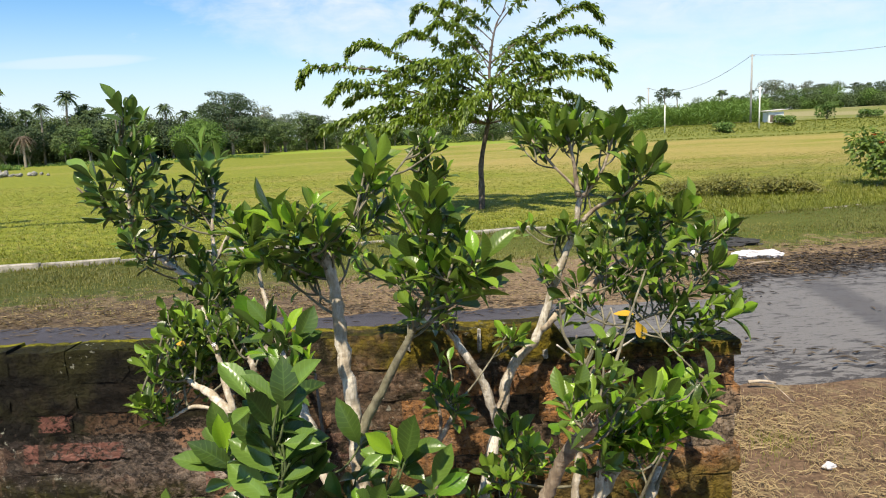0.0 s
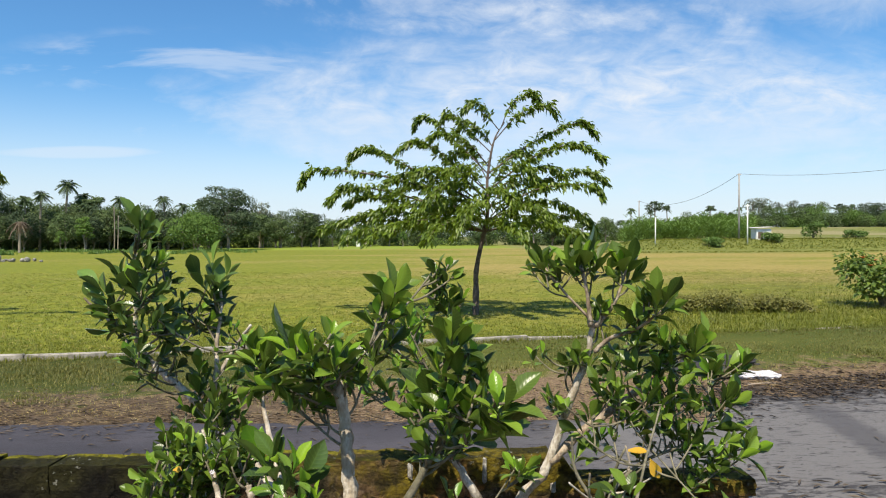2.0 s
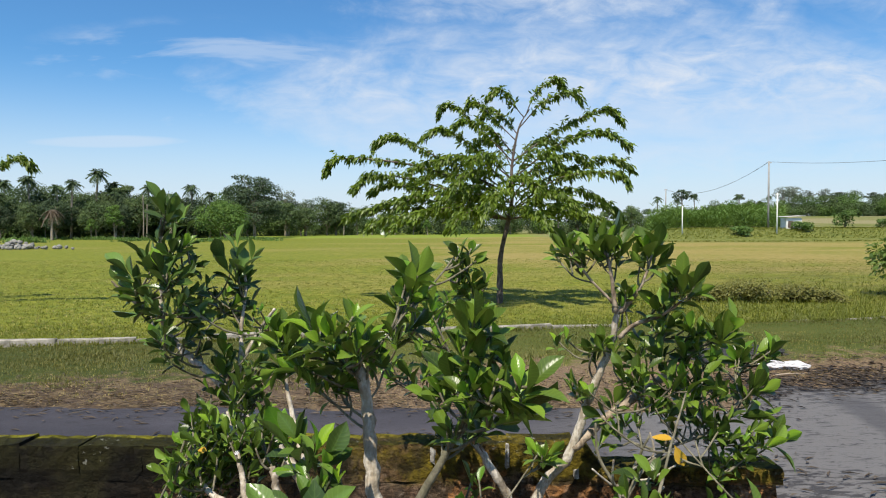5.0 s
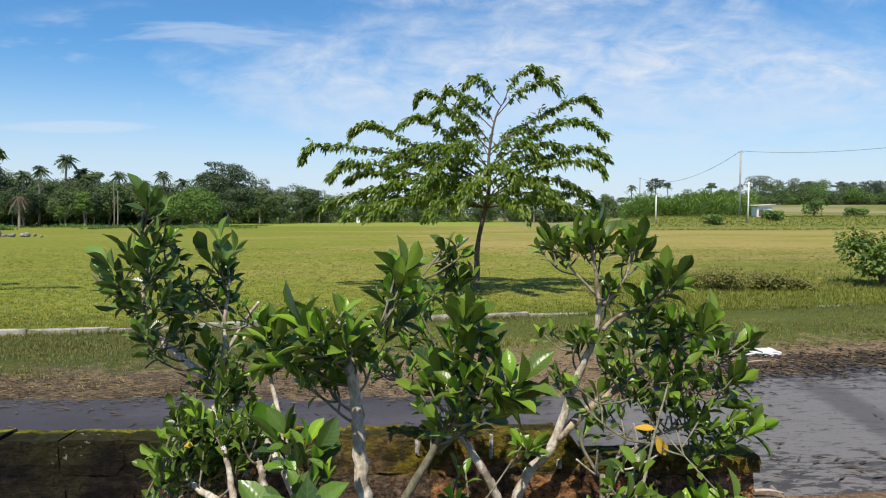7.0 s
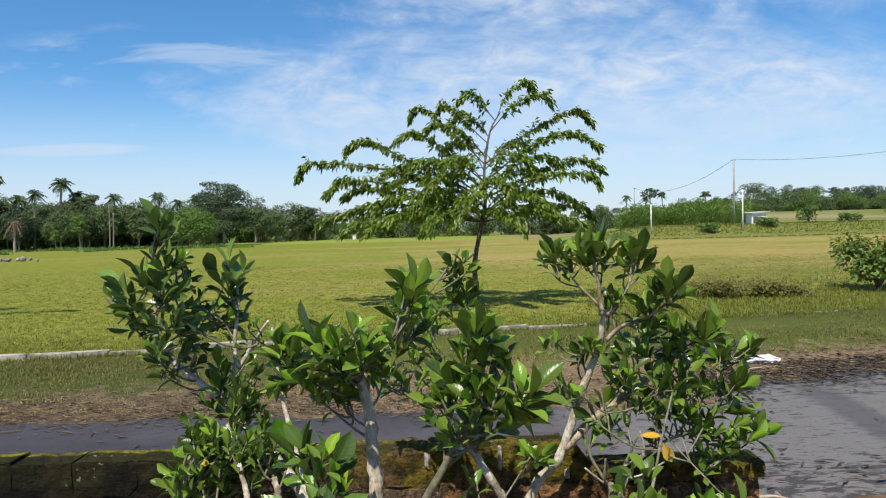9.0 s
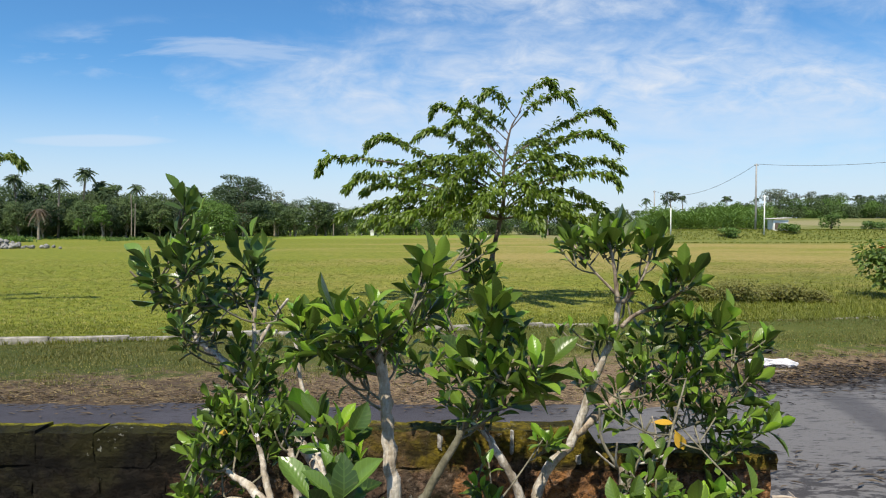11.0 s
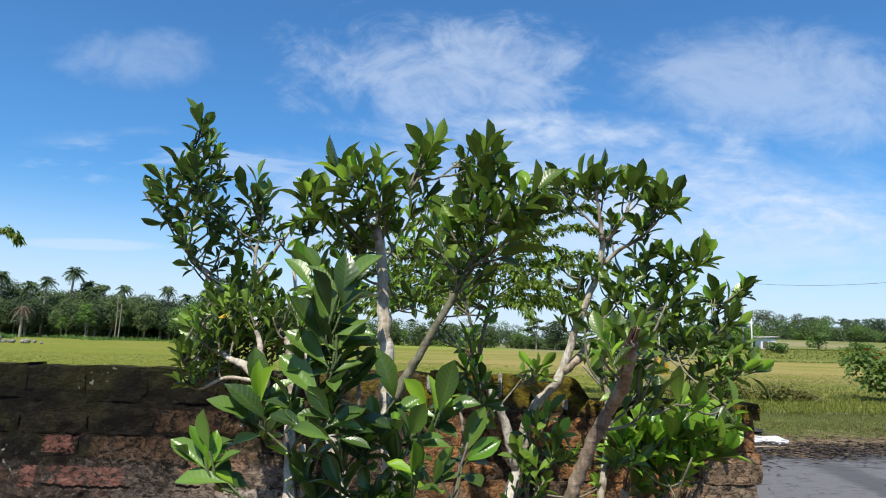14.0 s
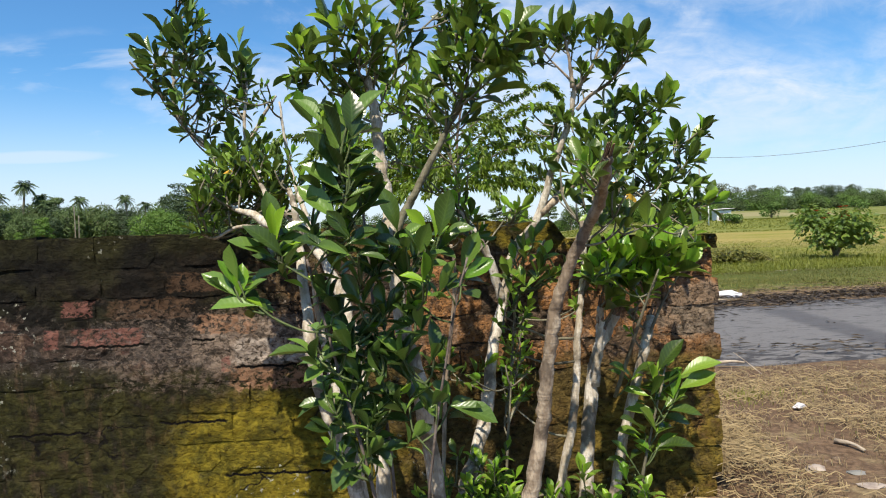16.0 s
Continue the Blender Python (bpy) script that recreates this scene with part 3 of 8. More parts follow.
    clay = g.mix(g.ramp(fine, 0.3, 0.7), (0.065, 0.041, 0.026), (0.17, 0.110, 0.068))
    clay = g.mix(g.ramp(g.noise(p, 5.0, 5.0, 0.65), 0.50, 0.68), clay, straw)
    base = g.mix(g.ramp(g.math("ADD", y, g.math("MULTIPLY", mid, 0.4)), 4.6, 4.2), base, clay)
    h = g.math("ADD", fine, g.math("MULTIPLY", mid, 0.6))
    finish(g, base, 0.95, g.bump(h, 0.5, 0.035), spec=0.15)
    return m


GROUND = ground_material()


# ---- building blocks ----
def mesh_from(name, verts, faces, mat, smooth=False, uvs=None):
    me = bpy.data.meshes.new(name)
    me.from_pydata([tuple(v) for v in verts], [], faces)
    me.materials.append(mat)
    if smooth:
        me.polygons.foreach_set("use_smooth", [True] * len(me.polygons))
    if uvs is not None:
        layer = me.uv_layers.new(name="UVMap")
        flat = []
        for poly in me.polygons:
            for i in poly.vertices:
                flat.extend(uvs[i])
        layer.data.foreach_set("uv", flat)
    me.update()
    return me


def part(name, bm, mat=None, parent=None, label="", smooth=False):
    """Links a bmesh or a mesh as one object under a thing."""
    if isinstance(bm, bmesh.types.BMesh):
        me = bpy.data.meshes.new(name)
        bm.to_mesh(me)
        bm.free()
        me.materials.append(mat)
        if smooth:
            me.polygons.foreach_set("use_smooth", [True] * len(me.polygons))
    else:
        me = bm
    ob = new(name, me)
    if parent is not None:
        ob.parent = parent
    if label:
        ob["label"] = label
    return ob


def thing(name, label, category, group="", kind="", at=(0, 0, 0)):
    ob = new(name)
    ob.location = at
    ob.empty_display_size = 0.1
    return tagged(ob, label, category, group, kind)


def curve_points(pts, steps=5):
    """A smooth line through the points (Catmull-Rom)."""
    pts = [Vector(p) for p in pts]
    ext = [pts[0] * 2 - pts[1]] + pts + [pts[-1] * 2 - pts[-2]]
    out = []
    for i in range(1, len(ext) - 2):
        a, b, c, d = ext[i - 1:i + 3]
        for k in range(steps):
            t = k / steps
            out.append(0.5 * ((2 * b) + (c - a) * t + (2 * a - 5 * b + 4 * c - d) * t * t + (3 * b - a - 3 * c + d) * t ** 3))
    out.append(pts[-1])
    return out


def tube(pts, r0, r1, sides=8, rough=0.0, seed=0, cap=True):
    """Verts and faces of a tapering, slightly knobbly limb."""
    rnd = random.Random(seed)
    verts, faces = [], []
    n = len(pts)
    side = Vector((1, 0, 0))
    for i, p in enumerate(pts):
        d = (pts[min(i + 1, n - 1)] - pts[max(i - 1, 0)]).normalized()
        side = (side - d * side.dot(d))
        side = side.normalized() if side.length > 1e-4 else d.orthogonal().normalized()
        up = d.cross(side)
        r = r0 + (r1 - r0) * i / (n - 1)
        r *= 1 + rough * (rnd.random() - 0.4)
        for k in range(sides):
            a = 2 * math.pi * k / sides
            q = r * (1 + rough * 0.6 * (rnd.random() - 0.5))
            verts.append(p + (side * math.cos(a) + up * math.sin(a)) * q)
    for i in range(n - 1):
        for k in range(sides):
            a, b = i * sides + k, i * sides + (k + 1) % sides
            faces.append((a, b, b + sides, a + sides))
    if cap:
        faces.append(tuple(range((n - 1) * sides, n * sides)))
        faces.append(tuple(reversed(range(sides))))
    return verts, faces


def join(pieces):
    verts, faces = [], []
    for v, f in pieces:
        k = len(verts)
        verts.extend(v)
        faces.extend([tuple(i + k for i in face) for face in f])
    return verts, faces


def box_bm(size, at=(0, 0, 0), bevel=0.0, turn=0.0):
    bm = bmesh.new()
    bmesh.ops.create_cube(bm, size=1.0)
    bmesh.ops.scale(bm, vec=size, verts=bm.verts)
    if bevel:
        bmesh.ops.bevel(bm, geom=bm.edges[:], offset=bevel, segments=1, affect="EDGES")
    if turn:
        bmesh.ops.rotate(bm, matrix=Matrix.Rotation(turn, 3, "Z"), verts=bm.verts)
    bmesh.ops.translate(bm, vec=at, verts=bm.verts)
    return bm


def smooth01(t):
    t = max(0.0, min(1.0, t))
    return t * t * (3 - 2 * t)


def ground_z(x, y):
    """Height of the land: flat, with a bank and rising ground far to the right."""
    z = 0.012 * noise.noise(Vector((x * 0.9, y * 0.9, 0))) + 0.03 * noise.noise(Vector((x * 0.12, y * 0.12, 4)))
    if y < 8:
        z *= 0.4
    if y < 2.2:
        z -= 0.13 * smooth01((2.2 - y) / 0.15) * smooth01((1.2 - x) / 0.16)
    if y > 40:
        r, r2 = smooth01((x / y - 0.17) / 0.16), smooth01((x / y - 0.31) / 0.1)
        z += r * 1.15 * smooth01((y - 65) / 5) + r2 * 1.7 * smooth01((y - 78) / 40)
        z += 0.10 * noise.noise(Vector((x * 0.05, y * 0.05, 9))) * smooth01((y - 40) / 30)
    return z


# ---- the land ----
def build_ground():
    def steps(lo, hi, near, grow, start):
        out, s = [0.0], start
        while out[-1] < hi:
            out.append(out[-1] + s)
            if out[-1] > near:
                s *= grow
        back, s = [0.0], start
        while back[-1] > lo:
            back.append(back[-1] - s)
            if back[-1] < -near:
                s *= grow
        return sorted(set(back + out))
    xs = steps(-900, 900, 9, 1.12, 0.35)
    ys = steps(-60, 1400, 16, 1.06, 0.35)
    verts = [(x, y, ground_z(x, y)) for y in ys for x in xs]
    w = len(xs)
    faces = [(j * w + i, j * w + i + 1, (j + 1) * w + i + 1, (j + 1) * w + i) for j in range(len(ys) - 1) for i in range(w - 1)]
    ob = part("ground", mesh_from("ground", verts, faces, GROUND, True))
    tagged(ob, "grassy flat land with a drying yellow-green field", "ground", kind="structure")


build_ground()


def far_edge(x):
    """Far side of the road; it widens into a turning place."""
    return 6.12 + 1.0 * smooth01((x - 2.3) / 1.0) + 0.05 * x * (x > 4)


def build_road():
    rnd = random.Random(3)
    xs = [-60 + 2.0 * i for i in range(28)] + [-4 + 0.16 * i for i in range(75)] + [8 + 2.0 * i for i in range(27)]
    verts, faces = [], []
    for x in xs:
        n0 = 0.14 * noise.noise(Vector((x * 1.7, 0, 1))) + 0.07 * noise.noise(Vector((x * 6, 0, 2)))
        n1 = 0.16 * noise.noise(Vector((x * 1.5, 5, 1))) + 0.09 * noise.noise(Vector((x * 5, 7, 2)))
        y0, y1 = 3.78 + n0, far_edge(x) + n1
        for k in range(9):
            t = k / 8
            y = y0 + (y1 - y0) * t
            z = 0.024 * min(1, 6 * t, 6 * (1 - t)) + 0.014 + 0.004 * noise.noise(Vector((x * 2, y * 2, 3)))
            verts.append((x, y, z if 0 < k < 8 else -0.02))
    for i in range(len(xs) - 1):
        for k in range(8):
            a = i * 9 + k
            faces.append((a, a + 9, a + 10, a + 1))
    road = part("road", mesh_from("road", verts, faces, ASPHALT, True))
    tagged(road, "old grey asphalt lane strewn with dark debris", "road", kind="structure")


build_road()


# ---- kerb ----
def kerb_y(x):
    return 10.35 + 0.212 * x


def build_kerb():
    kerb = thing("kerb", "low pale concrete kerb at the edge of the field", "kerb", kind="structure")
    rnd = random.Random(5)
    meshes = []
    for k in range(4):
        bm = box_bm((0.996, 0.12, 0.2), (0, 0, 0), 0.012)
        for v in bm.verts:
            v.co += Vector((rnd.uniform(-0.004, 0.004), rnd.uniform(-0.008, 0.008), rnd.uniform(-0.008, 0.008)))
        me = bpy.data.meshes.new("kerb_stone")
        bm.to_mesh(me)
        bm.free()
        me.materials.append(CONCRETE)
        meshes.append(me)
    slope = math.atan(0.212)
    for i in range(-16, 20):
        x = i * math.cos(slope)
        ob = new("kerb_stone", meshes[i % 4])
        ob.parent = kerb
        sunk = 0.02 * (i % 3) if i <= 2 else 0.06 if i in (6, 7) else 0.125
        ob.location = (x, kerb_y(x) + rnd.uniform(-0.015, 0.015), -0.014 - sunk + rnd.uniform(-0.012, 0.008))
        ob.rotation_euler = (rnd.uniform(-0.02, 0.02), rnd.uniform(-0.012, 0.012), slope + rnd.uniform(-0.012, 0.012))


build_kerb()


# ---- shrub stems, twigs and leaves ----
def leaf_mesh(name, mat, wide, curl, fold, seed, wave=0.012):
    """One blade, 1 long along y, its upper face to +z."""
    rnd = random.Random(seed)
    verts, faces, uvs = [], [], []
    profile = [(0.0, 0.03), (0.09, 0.14), (0.25, 0.50), (0.45, 0.86), (0.64, 1.0), (0.81, 0.78), (0.92, 0.34), (1.0, 0.01)]
    rows, cols = len(profile), 4
    for t, share in profile:
        w = wide * share
        bend = curl * t * t
        for i in range(cols + 1):
            u = i / cols * 2 - 1
            y = t * (1 - 0.10 * abs(curl) * t)
            z = -bend + fold * abs(u) * w * 1.1 + wave * math.sin(6.5 * t + seed + u) * abs(u)
            verts.append((u * w, y, z + rnd.uniform(-0.003, 0.003)))
            uvs.append((u * 0.5 + 0.5, t))
    for j in range(rows - 1):
        for i in range(cols):
            a = j * (cols + 1) + i
            faces.append((a, a + 1, a + cols + 2, a + cols + 1))
    return mesh_from(name, verts, faces, mat, True, uvs)


LEAF_SHAPES = [(0.21, 0.12, 0.55), (0.23, 0.26, 0.42), (0.20, -0.04, 0.7), (0.22, 0.38, 0.45), (0.23, -0.10, 0.55), (0.21, 0.20, 0.38)]
LEAVES = [leaf_mesh("leaf", MATURE, *s, k) for k, s in enumerate(LEAF_SHAPES)]
DEEP = [leaf_mesh("leaf", DEEP_GREEN, *s, 40 + k) for k, s in enumerate(LEAF_SHAPES)]
YOUNG = [leaf_mesh("young_leaf", FRESH, *s, 20 + k) for k, s in enumerate(LEAF_SHAPES[:4])]


def set_leaf(parent, at, axis, face, size, rnd, young=0.12, mesh=None, rest=None, grown=None):
    """Hangs one leaf: axis is the way of its midrib, face the side that it turns up. rest: where leaves past the first 300 gather."""
    y = axis.normalized()
    z = face - y * face.dot(y)
    z = z.normalized() if z.length > 1e-3 else y.orthogonal().normalized()
    x = y.cross(z)
    fresh = rnd.random() < young
    me = mesh or rnd.choice(YOUNG if fresh else grown or LEAVES)
    m = Matrix((x, y, z)).transposed().to_4x4()
    s = size * (0.78 if fresh and mesh is None else 1.0)
    m = Matrix.Translation(at) @ m @ Matrix.Diagonal((s * rnd.uniform(0.9, 1.1), s, s, 1))
    if rest is not None:
        rest.append((me, m))
        return None
    ob = new("leaf", me)
    ob.parent = parent
    ob.matrix_basis = m
    return ob


class Shrub:
    def __init__(self, label, seed, group="shrubs along the wall", grown=None):
        self.top = thing("shrub", label, "shrub", group)
        self.rnd = random.Random(seed)
        self.seed = seed
        self.line = []          # points on the stems, for twigs to spring from
        self.count = 0
        self.leaves = 0
        self.rest = []
        self.grown = grown      # leaf shapes of a darker kind

    def stem(self, pts, r0, r1, mat=None, name="stem", cut=False, label=""):
        mat = mat or BARK
        r0, r1 = r0 * 0.88, r1 * 0.88
        if pts[0][2] < 0:
            low, nxt = Vector(pts[0]), Vector(pts[1])
            pts = [low - (nxt - low).normalized() * 0.16] + list(pts)
        line = curve_points(pts, 6)
        for i in range(1, len(line) - 1):
            line[i] = line[i] + Vector((self.rnd.uniform(-1, 1), self.rnd.uniform(-1, 1), 0)) * r0 * 0.16
        v, f = tube(line, r0, r1, 10, 0.22, self.seed + len(self.line))
        ob = part(name, mesh_from(name, v, f, mat, True), mat, self.top, label)
        self.line += [(p, r0 + (r1 - r0) * i / len(line)) for i, p in enumerate(line)]
        if cut:
            end, way = line[-1], (line[-1] - line[-3]).normalized()
            bits = []
            for k in range(5):
                a = k * 1.3
                side = Vector((math.cos(a), math.sin(a), 0)) * r1 * 0.55
                bits.append(tube([end - way * 0.05 + side, end + way * (0.02 + 0.03 * self.rnd.random()) + side * 1.3], r1 * 0.5, r1 * 0.12, 5, 0.2, k))
            part("cut_end", mesh_from("cut_end", *join(bits), CUTWOOD), CUTWOOD, ob, "splintered reddish cut end")
        return ob

    def twig(self, tip, mat=None, r=0.0032):
        """A curved twig from the nearest stem to the tip; returns its points."""
        tip = Vector(tip)
        best = min(self.line, key=lambda q: (q[0] - tip).length + (1.8 * (q[0].z - tip.z + 0.06) if q[0].z > tip.z - 0.06 else 0) + 0.03 * self.rnd.random())
        a, gap = best[0], tip - best[0]
        sag = Vector((self.rnd.uniform(-0.1, 0.1), self.rnd.uniform(-0.1, 0.1), -0.09)) * gap.length
        mid1, mid2 = a + gap * 0.35 + sag, a + gap * 0.72 + sag * 0.7
        line = curve_points([a, mid1, mid2, tip], 4)
        thick = min(best[1] * 0.7, r + 0.008 * gap.length)
        v, f = tube(line, thick, 0.0022, 6, 0.25, self.count)
        part("twig", mesh_from("twig", v, f, mat or TWIG, True), mat, self.top)
        self.count += 1
        self.line += [(p, 0.004) for p in line[5:-1:3]]
        return line

    def leaf(self, *a):
        at = a[0]
        if abs(at.x - 0.675) < 0.08 and abs(at.z - 0.98) < 0.075 and at.y < 2.0:
            return              # a thin spot where a withered leaf shows
        self.leaves += 1
        set_leaf(self.top, *a, rest=self.rest if self.leaves > 300 else None, grown=self.grown)

    def close(self):
        """Joins the leaves past the first 300."""
        for name, mat, group in (("leaf_mass", MATURE, LEAVES), ("leaf_mass", DEEP_GREEN, DEEP), ("young_leaf_mass", FRESH, YOUNG)):
            verts, faces, uvs = [], [], []
            for me, m in self.rest:
                if me in group:
                    k = len(verts)
                    verts += [m @ v.co for v in me.vertices]
                    faces += [tuple(i + k for i in p.vertices) for p in me.polygons]
                    own_uv = {}
                    for l, d in zip(me.loops, me.uv_layers[0].data):
                        own_uv[l.vertex_index] = tuple(d.uv)
                    uvs += [own_uv[i] for i in range(len(me.vertices))]
            if verts:
                part(name, mesh_from(name, verts, faces, mat, True, uvs), mat, self.top)["kind"] = "stuff"

    def sprigs(self, rows, size=1.0, count=6, young=0.12, fill=2, mat=None):
        """Upright shoots: rows of the shoot's base (x, y, z) and its tip (x, z). Leaves stand steeply at the tip and spread lower down. fill: shoots behind and below each."""
        rnd = self.rnd
        shoots = []
        for bx, by, bz, tx, tz in rows:
            base, tip = Vector((bx, by, bz)), Vector((tx, by + rnd.uniform(-0.035, 0.02), tz))
            shoots.append((base, tip, count))
            for k in range(int(fill) + (rnd.random() < fill % 1)):
                back = Vector((rnd.uniform(-0.02, 0.02), rnd.uniform(0.03, 0.14), rnd.uniform(-0.06, -0.01)))
                shoots.append((base + back, tip + back + Vector((rnd.uniform(-0.03, 0.03), 0, -0.01)), count - 1))
        for base, tip, most in shoots:
            way = tip - base
            reach = way.length
            way.normalize()
            self.twig(base + way * reach * 0.2, mat, 0.0024)
            e1 = Vector((way.z, 0.25, -way.x))
            e1 = (e1 - way * e1.dot(way)).normalized()
            e2 = way.cross(e1)
            n = max(2, round(most + rnd.uniform(-1.4, 1.4)))
            blade = min(0.105, max(0.060, reach * 0.86)) * size
            turn = rnd.uniform(0, 6.28)
            for i in range(n):
                k = i / (n - 1)
                az = turn + i * 2.6 + rnd.uniform(-0.35, 0.35)
                tilt = 0.10 + 0.98 * k ** 0.9 + rnd.uniform(-0.10, 0.25)
                out = e1 * math.cos(az) + e2 * math.sin(az)
                axis = way * math.cos(tilt) + out * math.sin(tilt) + Vector((0, 0, 0.08))
                face = way * math.sin(tilt) - out * math.cos(tilt) + Vector((0, -0.15, 0.25))
                s = blade * (1.0 - 0.22 * k) * rnd.uniform(0.84, 1.12)
                at = base + way * ((reach - blade) * (1.0 - k) - 0.02 * k)
                self.leaf(at, axis, face, s, rnd, young * (2.0 if k < 0.3 else 0.5))

    def blades(self, rows, young=0.1, beside=2):
        """Single large leaves: rows of a leaf's foot (x, y, z) and its tip (x, z), with some smaller ones round the same node."""
        rnd = self.rnd
        for bx, by, bz, tx, tz in rows:
            foot = Vector((bx, by, bz))
            axis = Vector((tx - bx, rnd.uniform(-0.05, 0.035), tz - bz))
            self.twig(foot, TWIG_GREEN, 0.0018)
            face = Vector((rnd.uniform(-0.5, 0.5), rnd.uniform(-0.9, -0.1), 0.75))
            self.leaf(foot, axis, face, min(0.115, max(0.07, axis.length)), rnd, young)
            for k in range(beside):
                a = rnd.uniform(0, 6.28)
                out = Vector((math.cos(a), 0.3 + 0.7 * math.sin(a), rnd.uniform(-0.25, 0.8)))
                self.leaf(foot + Vector((0, 0.02 * k, -0.015 * k)), out, Vector((-out.x, -0.5 - out.y, 1.0)), min(0.10, max(0.06, axis.length * rnd.uniform(0.6, 0.95))), rnd, young * 0.6)

    def rosettes(self, tips, size=0.1, count=7, young=0.12, along=3, spread=1.0, mat=None, more=1):
        """A whorl of leaves at each tip, and some pairs below it on the twig."""
        rnd = self.rnd
        fuller = []
        for tip in tips:
            fuller.append(tip)
            for _ in range(more):
                a = rnd.uniform(0, 6.28)
                d = size * rnd.uniform(0.45, 0.95)
                fuller.append((tip[0] + math.cos(a) * d, tip[1] + 0.7 * math.sin(a) * d, tip[2] - size * rnd.uniform(0.15, 0.75)))
        for tip in fuller:
            line = self.twig(tip, mat)
            end = line[-1]
            way = (line[-1] - line[-4]).normalized() * 0.55 + Vector((0, 0, 0.75))
            way.normalize()
            e1 = way.orthogonal().normalized()
            e2 = way.cross(e1)
            turn = rnd.uniform(0, 6.28)
            n = max(3, round(count * rnd.uniform(0.8, 1.2)))
            for i in range(n):
                k = i / max(1, n - 1)
                az = turn + i * 2.4 + rnd.uniform(-0.25, 0.25)
                lift = (1.38 - 0.95 * k ** 0.85 * spread) + rnd.uniform(-0.28, 0.2)
                out = e1 * math.cos(az) + e2 * math.sin(az)
                axis = out * math.cos(lift) + way * math.sin(lift)
                face = way * math.cos(lift) - out * math.sin(lift) + Vector((0, 0, 0.3))
                at = end - way * (0.42 * size + 0.65 * size * k) * rnd.uniform(0.8, 1.2)
                s = size * (0.72 + 0.4 * math.sin(math.pi * (0.25 + 0.6 * k))) * rnd.uniform(0.8, 1.15)
                self.leaf(at + out * 0.004, axis, face, s, rnd, young * (2.2 if k < 0.3 else 0.5))
            for i in range(along):
                p = line[int(len(line) * rnd.uniform(0.45, 0.92)) - 1]
                az = rnd.uniform(0, 6.28)
                out = Vector((math.cos(az), math.sin(az), rnd.uniform(0.25, 1.2)))
                self.leaf(p, out, Vector((-out.x * 0.9, -out.y * 0.9, 1)), size * rnd.uniform(0.55, 0.95), rnd, young * 0.5)


# shoots of the shrubs: base x, y, z and tip x, z
SPRIG_TALL = [(-0.674, 1.85, 1.616, -0.693, 1.723), (-0.675, 1.86, 1.615, -0.648, 1.69), (-0.673, 1.84, 1.527, -0.724, 1.605), (-0.657, 1.84, 1.528, -0.643, 1.614), (-0.642, 1.84, 1.521, -0.601, 1.594), (-0.745, 1.87, 1.425, -0.844, 1.545), (-0.75, 1.86, 1.418, -0.837, 1.476), (-0.765, 1.87, 1.4, -0.845, 1.424), (-0.704, 1.84, 1.457, -0.755, 1.584), (-0.703, 1.86, 1.468, -0.773, 1.531), (-0.645, 1.82, 1.452, -0.564, 1.498), (-0.657, 1.8, 1.452, -0.682, 1.565), (-0.642, 1.84, 1.404, -0.571, 1.384), (-0.67, 1.8, 1.373, -0.713, 1.432), (-0.637, 1.8, 1.374, -0.6, 1.442), (-0.681, 1.88, 1.495, -0.68, 1.575), (-0.645, 1.9, 1.344, -0.59, 1.323), (-0.693, 1.84, 1.285, -0.716, 1.359), (-0.68, 1.84, 1.273, -0.74, 1.305)]
SPRIG_TALL_A = [(-0.669, 2.1, 1.396, -0.645, 1.469), (-0.659, 2.12, 1.351, -0.634, 1.417), (-0.674, 2, 1.365, -0.619, 1.409), (-0.667, 1.8, 1.316, -0.626, 1.377), (-0.725, 1.88, 1.36, -0.773, 1.39), (-0.675, 1.95, 1.279, -0.63, 1.329), (-0.578, 2.08, 1.437, -0.553, 1.619), (-0.572, 2.08, 1.431, -0.64, 1.562), (-0.57, 2.08, 1.425, -0.511, 1.543), (-0.642, 1.88, 1.544, -0.596, 1.569), (-0.605, 2.1, 1.342, -0.538, 1.405)]
SPRIG_SMALL = [(-0.56, 1.72, 1.129, -0.6, 1.17), (-0.536, 1.72, 1.087, -0.605, 1.102), (-0.533, 1.6, 1.067, -0.615, 1.078), (-0.551, 1.55, 1.045, -0.601, 1.069), (-0.601, 1.72, 1.001, -0.644, 1.007), (-0.557, 1.5, 0.976, -0.576, 1.012), (-0.548, 1.5, 0.97, -0.534, 1.001), (-0.561, 1.72, 1.031, -0.622, 1.099), (-0.52, 1.72, 1.06, -0.561, 1.15), (-0.494, 1.72, 1.089, -0.521, 1.186), (-0.476, 1.72, 1.033, -0.509, 1.102), (-0.451, 1.72, 1.09, -0.477, 1.174), (-0.499, 1.9, 1.126, -0.513, 1.242), (-0.477, 1.9, 1.142, -0.466, 1.228), (-0.555, 1.95, 1.139, -0.585, 1.25), (-0.57, 1.9, 1.139, -0.629, 1.2), (-0.422, 1.72, 1.063, -0.453, 1.111), (-0.394, 1.72, 1.078, -0.369, 1.135), (-0.502, 1.72, 0.991, -0.547, 1.031)]
